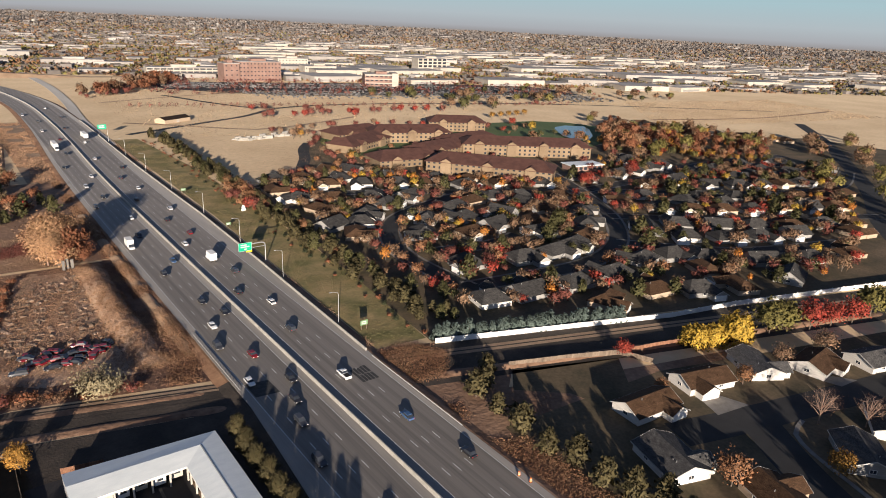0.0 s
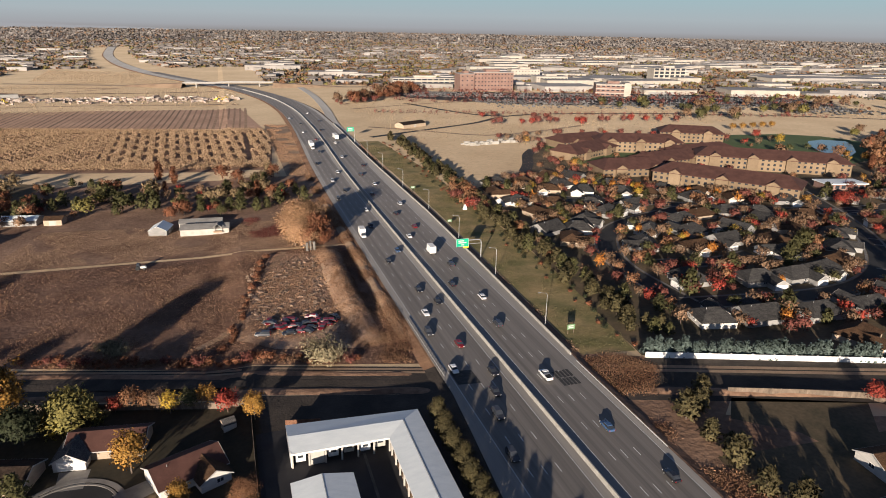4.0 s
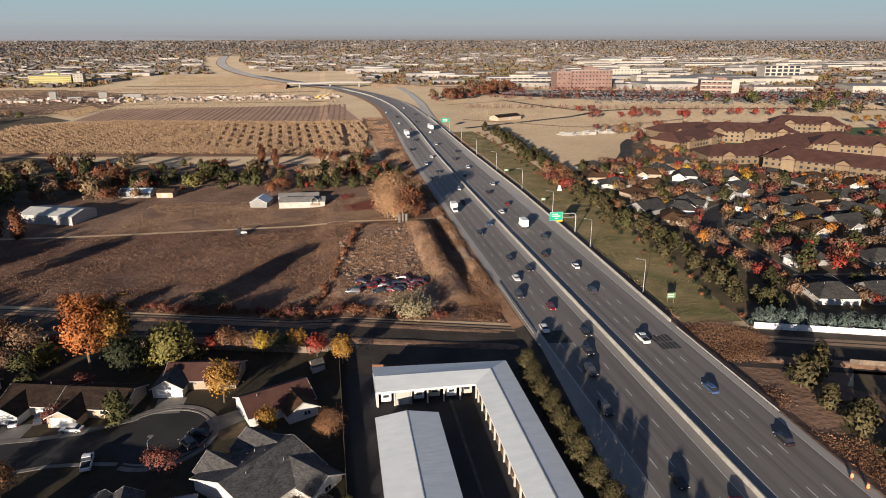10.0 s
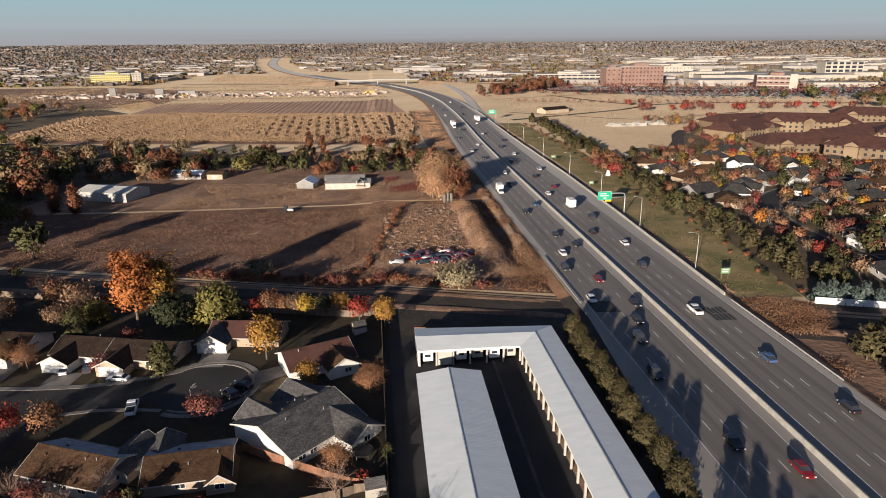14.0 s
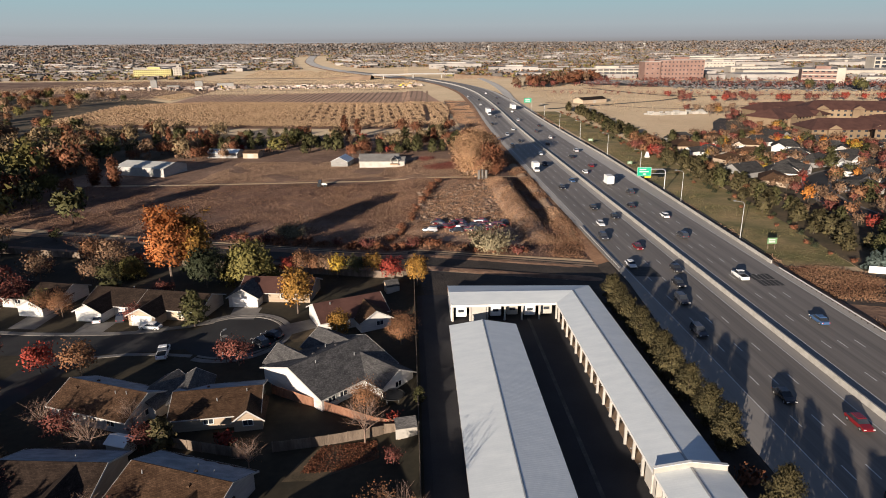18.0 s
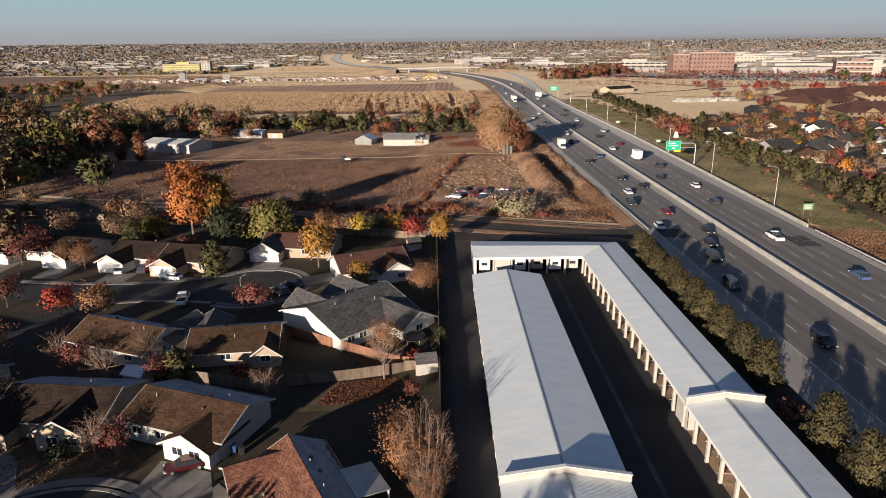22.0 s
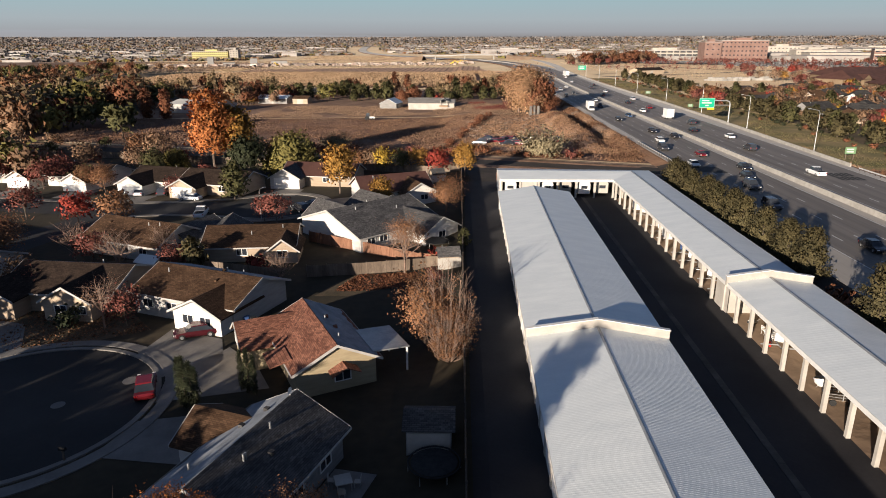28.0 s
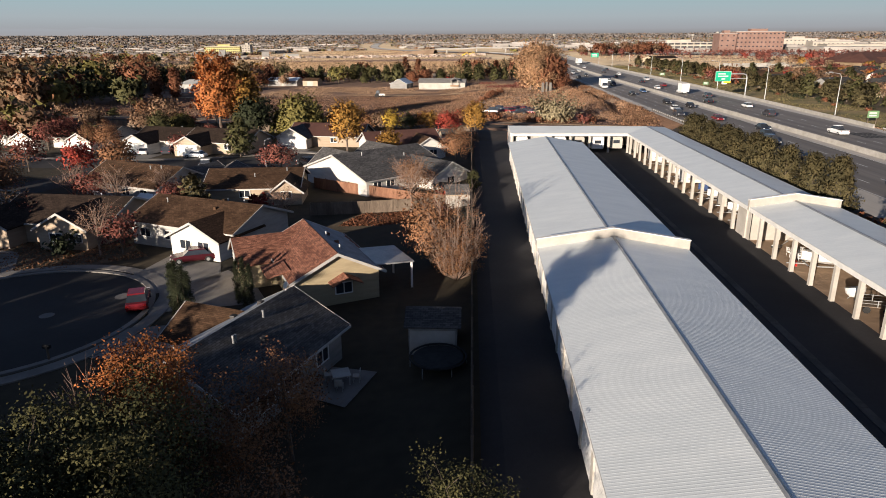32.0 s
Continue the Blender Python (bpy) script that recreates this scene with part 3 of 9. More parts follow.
def bank(name, line, h, w, material, label, seed, wob=0.75, step=1.5, soft=3):
    """A long uneven heap of earth."""
    rr = random.Random(seed)
    pts = spline(line, step)
    rings = []
    for i, (x, y) in enumerate(pts):
        a, b = pts[max(i - 1, 0)], pts[min(i + 1, len(pts) - 1)]
        d = Vector((b[0] - a[0], b[1] - a[1])).normalized()
        e = min(1, i / soft, (len(pts) - 1 - i) / soft)
        ring = []
        for j in range(11):
            s = j / 10 * 2 - 1
            o = s * w * (1 + 0.12 * noise.noise((x * 0.2, y * 0.2, seed)))
            hh = h * e * max(0, math.cos(s * math.pi / 2)) ** 1.1
            px_, py_ = x - d.y * o, y + d.x * o
            n = noise.noise((px_ * 0.35, py_ * 0.35, seed)) + 0.5 * noise.noise((px_ * 1.1, py_ * 1.1, seed))
            ring.append((px_, py_, G(px_, py_) - 0.1 + hh * (1 + wob * n)))
        rings.append(ring)
    m = Mesh().loft(rings, closed=False, caps=False)
    return solid(name, m, material, label, "earth bank", kind="structure", smooth=True)


bank("earth_berm", [(29, 62), (29, 80), (28.5, 105), (29, 130), (30, 156)], 3.3, 5.0, M_SCRAPSOIL, "long heap of pale dry earth beside the freeway", 3, 0.24, 1.0, 20)
bank("freeway_bank", [(40.2, 62), (40.2, 90), (40.2, 120), (40.4, 165), (40.6, 230)], 1.3, 2.4, M_SOIL, "low weedy dirt bank along the freeway", 9, 0.5, 1.5, 10)
bank("ditch_bank_near", [(-300, canal_y(-300, -16)), (-100, canal_y(-100, -16)), (0, canal_y(0, -14)), (41, canal_y(41, -13))], 0.4, 2.2, M_WEED, "low dirt bank along the canal", 5, step=4)
bank("ditch_bank_far", [(-300, canal_y(-300, -3)), (-100, canal_y(-100, -3)), (0, canal_y(0, -4)), (40, canal_y(40, -4))], 0.3, 2.0, M_WEED, "low dirt bank along the canal", 6, step=4)
bank("canal_bank_east", [(92, canal_y(92, -17)), (150, canal_y(150, -17)), (260, canal_y(260, -16))], 0.9, 2.2, M_WEED, "low weedy bank along the canal", 7, step=4)
solid("canal_bed_west", strip_mesh([(x, canal_y(x, -9.5)) for x in (-420, -200, -100, -50, 0, 41)], (1.8, 1.8), 0.09), M_SHADESOIL, "soil bed of a narrow canal, darkened for shade", "canal", kind="structure")
solid("canal_bed_east", strip_mesh([(x, canal_y(x, -11)) for x in (88, 150, 260, 400)], (2.2, 2.2), 0.09), M_SHADESOIL, "soil bed of a narrow canal, darkened for shade", "canal", kind="structure")
for nm, pts, w in (("canal_track_west", [(x, canal_y(x, -1.4)) for x in (-420, -200, -80, -30, 0, 20, 40)], 0.55), ("canal_track_west_rut", [(x, canal_y(x, -3.2)) for x in (-420, -200, -80, -30, 0, 20, 40)], 0.5),
                   ("canal_track_east", [(x, canal_y(x, -3)) for x in (86, 110, 150, 220, 400)], 0.8), ("canal_track_east_rut", [(x, canal_y(x, -5.4)) for x in (86, 110, 150, 220, 400)], 0.8),
                   ("field_track", [(-140, 166), (-93, 162), (-43, 160.5), (10, 158), (35, 157)], 1.1), ("yard_track", [(-20, 75), (2, 100), (4, 130), (12, 154)], 1.2)):
    solid(nm, strip_mesh(spline(pts, 10), (w, w), 0.10), M_DRYGRASS if nm.startswith("field") else M_SOIL, "pale dirt wheel track", "dirt track", kind="structure")

patch("ground_behind_storage", [(-6, 41.4), (43, 28.4), (43, 20.5), (33, 20.5), (-4, 21)], M_SHADESOIL, "dark bare soil behind the storage building", 0.045)
# shade beneath the pines put into the soil colour
patch("ground_pine_strip", [(31.4, -150), (42.4, -150), (42.4, 27), (31.4, 22)], M_SHADESOIL, "soil under a row of pines, darkened for shade", 0.04)
patch("ground_field_west", [(-190, 118), (-20, 62), (40, 46), (41, 157), (-60, 162), (-190, 168)], M_FIELD, "brown weedy fallow field", 0.03)
patch("ground_scrap_yard", [(-9, 76), (2, 66), (27, 60), (27, 150), (6, 152), (0, 120)], M_SCRAPSOIL, "bare pale soil of a scrap yard", 0.045)
patch("ground_field_north", [(-190, 168), (41, 158), (42, 300), (-330, 330), (-330, 180)], M_WEED, "brown weedy land round old farm buildings", 0.025)
patch("ground_yard_east", [(84, 8), (105, 0), (150, -14), (180, -22), (150, -60), (92, -60), (84, -30)], M_WEED, "rough weedy ground beside the freeway", 0.03)
patch("ground_yard_strip", [(82.6, -2), (82.6, 41), (104, 32), (113, 6), (104, -2)], M_WEED, "rough weedy ground beside the freeway", 0.042)
patch("ground_verge_lawn", [(87, 38), (104, 36), (112, 100), (116, 200), (118, 300), (112, 420), (95, 420), (93, 200), (90, 110)], M_GRASS, "green grass strip beside the freeway", 0.045)
patch("ground_farm_gardens", [(-430, 105), (-205, 120), (-160, 178), (-152, 222), (-112, 240), (-112, 320), (-205, 372), (-290, 398), (-290, 560), (-252, 590), (-300, 650), (-520, 720), (-640, 640)], M_YARD, "dark lawns and yards under farm trees", 0.033)
patch("ground_far_west", [(-1250, 560), (-640, 645), (-520, 725), (-300, 655), (-252, 700), (-252, 900), (-420, 1040), (-1300, 1180)], M_WEED, "wide brown fallow field", 0.034)
patch("ground_maize", [(-205, 375), (19, 322), (27, 420), (25.5, 500), (-205, 575), (-290, 560), (-290, 400)], M_WEED, "brown littered ground of a maize field", 0.04)
patch("ground_freeway_side", [(27, 300), (43.5, 300), (47, 420), (48, 530), (27, 530)], M_SOIL, "rough weedy strip beside the freeway", 0.045)
patch("ground_ploughed", [(-250, 590), (25, 508), (10, 662), (-147, 690), (-250, 690)], mat("ploughed_soil", (0.40, 0.24, 0.158), (0.52, 0.33, 0.222), 0.03, 14, 0.95, 0.6, bdist=0.2), "brown harvested strip of field", 0.04)
patch("ground_subdivision", [(104, 33), (300, -27), (420, -70), (700, 90), (690, 190), (560, 240), (480, 250), (330, 260), (235, 235), (125, 240)], M_YARD, "lawns between houses of a suburb", 0.035)
patch("ground_houses_west", [(-3, 40), (-3, -200), (-300, -200), (-300, 100), (-100, 68)], M_SHADELAWN, "lawns and back yards between houses", 0.03)
patch("ground_houses_east", [(92, -14), (150, -18), (260, -50), (330, -90), (330, -200), (92, -200)], M_YARD, "lawns and back yards between houses", 0.034)
patch("ground_lodge", [(205, 170), (330, 150), (430, 225), (430, 249), (300, 239), (226, 296), (236, 380), (222, 345), (212, 300)], M_YARD, "dark lawns and beds round the lodge", 0.034)
patch("ground_lodge_west", [(128, 241), (232, 236), (228, 294), (222, 344), (207, 334), (193, 303), (180, 280), (168, 266)], M_YARD, "dark lawns between houses and the lodge", 0.033)
patch("ground_park", [(225, 300), (300, 240), (430, 250), (478, 262), (535, 322), (520, 362), (490, 382), (430, 388), (330, 400), (235, 380)], M_PARK, "mown green park lawn", 0.036)
patch("pond", [(469, 328), (452, 300), (447, 286), (456, 274), (478, 288), (508, 318), (518, 334), (503, 346), (484, 342)], M_WATER, "still blue pond in a park", 0.05, "pond")
solid("road_lodge", strip_mesh(spline([(172, 262), (180, 280), (193, 303), (207, 334), (222, 356)], 6), (4, 4), 0.06), M_STREET, "curved dark asphalt road", "road", kind="structure")
solid("road_farm", strip_mesh(spline([(110, 440), (220, 500), (330, 560), (600, 500), (900, 330)], 20), (3, 3), 0.06), M_STREET, "straight country road across dry grass", "road", kind="structure")
solid("road_ramp", strip_mesh(spline([(89, 400), (92, 520), (102, 650), (107, 808), (100, 977), (90, 1060)], 15), (4.5, 4.5), 0.5, 0.5), M_CONCRETE_ROAD, "freeway ramp of grey concrete", "road", kind="structure")

# furrows of the harvested strip, and tracks and weedy ditches across the far fields
furrows = Mesh()
for i in range(46):
    x = -246 + i * 5.7
    y0, y1 = 516 - 0.3 * x, 668 - 0.14 * x
    f = strip_mesh([(x, y0), (x + 3, (y0 + y1) / 2), (x + 5, y1)], (0.9 + 0.7 * (i % 5 == 0), 0.9), 0.07 + 0.002 * (i % 2))
    furrows.add(f.v, f.f)
solid("furrows", furrows, M_STRAW, "straw-coloured furrows of a harvested field", "furrows", kind="stuff")
for i, (pts, w, material, words) in enumerate((([(-420, 905), (-250, 900), (-100, 880), (0, 880)], 5, M_WEED, "dark weedy ditch across a dry field"), ([(-420, 820), (-330, 850), (-150, 960)], 3, M_WEED, "dark weedy ditch across a dry field"), ([(-400, 730), (-200, 745), (-40, 720), (10, 705)], 3, M_SOIL, "dirt track across a dry field"),
                                               ([(130, 640), (260, 690), (360, 700)], 2.5, M_SOIL, "dirt track across a dry field"), ([(205, 690), (260, 560), (330, 562)], 3.5, M_STREET, "narrow asphalt road across dry grass"), ([(120, 500), (160, 470), (210, 430), (260, 440), (330, 470)], 2.5, M_SOIL, "dirt track across a dry field"),
                                               ([(-420, 1010), (-280, 1000), (-150, 960)], 3, M_WEED, "dark weedy ditch across a dry field"), ([(640, 340), (800, 300), (1000, 300)], 3, M_WEED, "dark weedy ditch across a dry field"))):
    solid("field_line_%d" % (i + 1), strip_mesh(spline(pts, 20), (w, w), 0.08), material, words, "ditch" if "ditch" in words else "road" if "road" in words else "dirt track", kind="structure")
# darker worn paving of the lanes between paler concrete shoulders, with an oil-stained band along each lane
LANES = [p for p in HWY_LINE if p[1] < 1300]
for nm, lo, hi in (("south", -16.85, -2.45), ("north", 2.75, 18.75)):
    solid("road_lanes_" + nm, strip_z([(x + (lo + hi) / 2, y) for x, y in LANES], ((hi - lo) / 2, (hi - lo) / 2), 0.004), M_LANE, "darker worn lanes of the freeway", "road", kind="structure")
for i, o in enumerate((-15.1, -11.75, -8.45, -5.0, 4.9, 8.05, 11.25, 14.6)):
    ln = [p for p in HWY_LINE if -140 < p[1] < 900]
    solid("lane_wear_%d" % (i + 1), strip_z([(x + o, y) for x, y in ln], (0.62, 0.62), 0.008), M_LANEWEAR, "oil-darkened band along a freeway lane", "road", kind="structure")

# ---- storage yard ----
patch("storage_yard", [(-6, 24), (-6.3, -160), (33.5, -160), (33.5, 24)], M_ASPHALT, "black asphalt yard between storage buildings", 0.05, "yard")


def ribbed(x0, x1, z0, z1, y0, y1, pitch=0.4, h=0.003):
    """One slope of a ribbed steel roof; ribs run down the slope."""
    n = int(round((y1 - y0) / pitch))
    prof = []
    for i in range(n):
        y = y0 + i * pitch
        prof += [(y, 0), (y + pitch * 0.62, 0), (y + pitch * 0.72, h), (y + pitch * 0.9, h)]
    prof.append((y1, 0))
    m = Mesh()
    a = [(x0, y, z0 + d) for y, d in prof]
    b = [(x1, y, z1 + d) for y, d in prof]
    k = len(prof)
    m.add(a + b, [(i, k + i, k + i + 1, i + 1) if x1 < x0 else (i + 1, k + i + 1, k + i, i) for i in range(k - 1)])
    m.add([(x0, y0, z0 - 0.06), (x1, y0, z1 - 0.06), (x1, y1, z1 - 0.06), (x0, y1, z0 - 0.06)], [(0, 1, 2, 3)])
    return m


def gable_parapet(parent, xl, xc, xr, ze, zr, y, h=0.75, w=0.35):
    p = Mesh()
    rings = []
    for yy in (y - w / 2, y + w / 2):
        rings.append([(xl - 0.1, yy, ze - 0.3), (xc, yy, zr - 0.3), (xr + 0.1, yy, ze - 0.3), (xr + 0.1, yy, ze + h), (xc, yy, zr + h), (xl - 0.1, yy, ze + h)])
    p.loft(rings)
    ob = part("parapet", p, M_CREAM, parent, "pale fire wall standing above the roof")
    c = Mesh()
    for a, b in (((xl - 0.16, ze), (xc, zr)), ((xc, zr), (xr + 0.16, ze))):
        c.loft([[(q[0], y - w / 2 - 0.06, q[1] + h), (q[0], y + w / 2 + 0.06, q[1] + h), (q[0], y + w / 2 + 0.06, q[1] + h + 0.07), (q[0], y - w / 2 - 0.06, q[1] + h + 0.07)] for q in (a, b)])
    part("coping", c, M_WHITEMETAL, ob)


def rollup(w, h):
    """A ribbed roll-up door in its frame, in the x-z plane, facing -y."""
    m = Mesh()
    n = int(h / 0.22)
    prof = []
    for i in range(n):
        z = h * i / n
        prof += [(0.0, z), (-0.025, z + h / n * 0.3), (-0.025, z + h / n * 0.7)]
    prof.append((0.0, h))
    k = len(prof)
    m.add([(-w / 2, y, z) for y, z in prof] + [(w / 2, y, z) for y, z in prof], [(i, k + i, k + i + 1, i + 1) for i in range(k - 1)])
    return m


def storage_middle():
    t = thing("storage_building", "long white storage building with ribbed steel gable roof and roll-up doors", "storage building", pose(0, 0, 0, 0, 0, -0.72), group="storage buildings")
    y0, y1, yp = -150.0, 0.0, -60.0
    for a, b in ((yp, y1), (y0, yp)):
        part("roof_slope", ribbed(6.1, -0.25, 4.35, 3.3, a, b, 0.2 if a == y0 else 0.4, 0.0027), M_METALROOF, t, "white ribbed steel roof sheet")
        part("roof_slope", ribbed(6.1, 12.45, 4.35, 3.3, a, b, 0.2 if a == y0 else 0.4, 0.0045 if a == y0 else 0.0035), M_METALROOF, t, "white ribbed steel roof sheet")
    r = Mesh()
    r.loft([[(5.96, y, 4.35), (6.1, y, 4.41), (6.24, y, 4.35), (6.1, y, 4.33)] for y in (y0, y1 + 0.05)])
    part("ridge_cap", r, M_STEEL, t)
    gable_parapet(t, -0.25, 6.1, 12.45, 3.3, 4.35, yp)
    w = Mesh()
    w.prism([(0, y0), (0.2, y0), (0.2, y1), (0, y1)], 2.75, 3.25)
    w.prism([(12.0, y0), (12.2, y0), (12.2, y1), (12.0, y1)], 2.75, 3.25)
    part("wall", w, M_WHITEMETAL, t)
    g = Mesh().loft([[(0, y, 0), (12.2, y, 0), (12.2, y, 3.25), (6.1, y, 4.3), (0, y, 3.25)] for y in (y1 - 0.2, y1 - 0.02)])
    part("end_wall", g, M_WHITEMETAL, t)
    for x in (-0.28, 12.3):
        e = Mesh().box(x, y0, 3.12, x + 0.16, y1, 3.27)
        part("gutter", e, M_WHITEMETAL, t)
    door = rollup(3.1, 2.75).data("roller_door", M_DOORWHITE)
    post = Mesh().box(-0.28, -0.05, 0, 0.28, 0.2, 2.78).data("door_post", M_CREAM)
    for i in range(41):
        y = y1 - 1.9 - i * 3.66
        for x, rz in ((0.1, -90), (12.1, 90)):
            d = part("roller_door", door, M_DOORWHITE, t)
            d.matrix_basis = pose(x, y, 0.02, 0, 0, rz)
            p = part("door_post", post, M_CREAM, t)
            p.matrix_basis = pose(x - 0.05 if rz < 0 else x + 0.05, y - 1.83, 0, 0, 0, rz)


storage_middle()


def storage_angle():
    t = thing("storage_building", "L-shaped open-fronted storage building with white steel roof and pale posts", "storage building", group="storage buildings")
    xl, xc, xr, ze, zr = 22.2, 26.75, 31.3, 3.6, 4.3
    y0, yp = -150.0, -46.5
    yi, yo = 9.0, 19.0     # inner and outer edge of the far wing
    def roof(verts, flip=False):
        m = Mesh().add(verts, [tuple(range(len(verts)))])
        m.add([(a, b, c - 0.1) for a, b, c in verts], [tuple(range(len(verts) - 1, -1, -1))])
        return m
    ym = (yi + yo) / 2
    for a, b in ((yp, 8.9), (y0, yp)):
        part("roof_slope", ribbed(xc, xl, zr, ze, a, b), M_METALROOF, t, "white ribbed steel roof sheet")
        part("roof_slope", ribbed(xc, xr, zr, ze, a, b), M_METALROOF, t, "white ribbed steel roof sheet")
    part("roof_hip", roof([(xr, 8.9, ze), (xr, yo - 0.6, ze), (xc, ym, zr), (xc, 8.9, zr)]), M_METALROOF, t)
    part("roof_valley", roof([(xl, yi, ze), (xl, 8.9, ze), (xc, 8.9, zr), (xc, ym, zr)]), M_METALROOF, t)
    part("roof_far_outer", roof([(xr, yo - 0.6, ze), (0.6, yo + 1.4, ze), (0.6, ym + 0.8, zr), (xc, ym, zr)]), M_METALROOF, t)
    part("roof_far_inner", roof([(0.6, yi + 0.2, ze), (xl, yi, ze), (xc, ym, zr), (0.6, ym + 0.8, zr)]), M_METALROOF, t)
    part("ridge_cap", Mesh().loft([[(xc - 0.2, y, zr + 0.01), (xc, y, zr + 0.08), (xc + 0.2, y, zr + 0.01), (xc, y, zr - 0.02)] for y in (y0, ym)]), M_STEEL, t)
    gable_parapet(t, xl, xc, xr, ze, zr, yp)
    part("fascia", Mesh().box(xl - 0.02, y0, ze - 0.45, xl + 0.15, yi, ze - 0.02), M_WHITEMETAL, t)
    part("fascia", Mesh().box(0.6, yi - 0.02 + 0.1, ze - 0.5, xl, yi + 0.25, ze - 0.02), M_WHITEMETAL, t)
    part("back_wall", Mesh().box(31.0, y0, 0, 31.2, yo - 0.7, ze), M_CREAM, t)
    part("back_wall", Mesh().prism([(0.8, yo + 1.0), (31.0, yo - 1.0), (31.0, yo - 0.8), (0.8, yo + 1.2)], 0, ze), M_CREAM, t)
    part("end_wall", Mesh().box(0.7, yi + 0.3, 0, 0.9, yo + 1.1, ze + 0.1), M_WHITEMETAL, t)
    part("gutter", Mesh().box(xr - 0.05, y0, ze - 0.16, xr + 0.12, yo - 0.6, ze - 0.01), M_WHITEMETAL, t)
    part("partition", Mesh().box(22.5, yp - 0.2, 0, 31.0, yp, ze), M_CREAM, t, "pale partition wall between open bays")
    part("partition", Mesh().box(22.45, yp - 0.2, 0, 22.6, yp + 3.3, ze - 0.4), M_CREAM, t, "pale closed bay front")
    part("partition", Mesh().box(24, 8.6, 0, 24.2, yo - 1, ze), M_CREAM, t)
    post = Mesh().box(-0.17, -0.17, 0, 0.17, 0.17, 3.2)
    post.box(-0.19, -0.19, 0, 0.19, 0.19, 0.1)
    post = post.data("post", M_CREAM)
    for i in range(44):
        y = 7.5 - i * 3.55
        p = part("post", post, M_CREAM, t)
        p.location = (22.45, y, 0)
    for i in range(7):
        p = part("post", post, M_CREAM, t)
        p.location = (1.0 + i * 3.55, yi + 0.15, 0)
    d = part("roller_door", rollup(3.1, 3.1).data("roller_door", M_CREAM), M_CREAM, t, "pale closed roller door")
    d.matrix_basis = pose(6.3, yi + 0.2, 0)


storage_angle()
patch("storage_bay_floor", [(22.6, -150), (31, -150), (31, 9), (22.6, 9)], M_SOIL, "brown dirt floor of open storage bays", 0.06, "floor")


# ---- what is stored in the bays ----
def travel_trailer(L, label, paint_m):
    """Trailer along y, drawbar towards +y, at the origin."""
    t = thing("travel_trailer", label, "trailer", group="stored trailers")
    prof = [(-1.15, 0.55), (1.15, 0.55), (1.2, 1.2), (1.2, 2.5), (1.05, 2.85), (-1.05, 2.85), (-1.2, 2.5), (-1.2, 1.2)]
    b = Mesh().loft([[(x * k, y, 0.55 + (z - 0.55) * q) for x, z in prof] for y, k, q in ((-L / 2, 0.93, 0.93), (-L / 2 + 0.25, 1, 1), (L / 2 - 0.5, 1, 1), (L / 2, 0.94, 0.85))])
    b.f = [q[::-1] for q in b.f]
    part("body", b, paint_m, t)
    part("rear_window", Mesh().box(-0.6, -L / 2 - 0.03, 1.5, 0.6, -L / 2 + 0.01, 2.1), M_GLASS, t)
    for s_ in (-1, 1):
        part("side_window", Mesh().box(s_ * 1.19 - 0.02, -0.9, 1.5, s_ * 1.19 + 0.02, 0.3, 2.1), M_GLASS, t)
        part("stripe", Mesh().box(s_ * 1.2 - 0.012, -L / 2 + 0.3, 1.0, s_ * 1.2 + 0.012, L / 2 - 0.5, 1.16), M_STEEL, t)
        w = part("wheel", Mesh().tube([(s_ * 1.1 - 0.1, 0, 0.35), (s_ * 1.1 + 0.1, 0, 0.35)], 0.35, 12), M_RUBBER, t)
    part("drawbar", Mesh().tube([(-0.6, L / 2 - 0.3, 0.5), (0, L / 2 + 1.1, 0.5), (0.6, L / 2 - 0.3, 0.5)], 0.06, 6), M_STEEL, t)
    part("roof_vent", Mesh().box(-0.3, 0.2, 2.85, 0.3, 0.8, 3.0), M_WHITEMETAL, t)
    return t


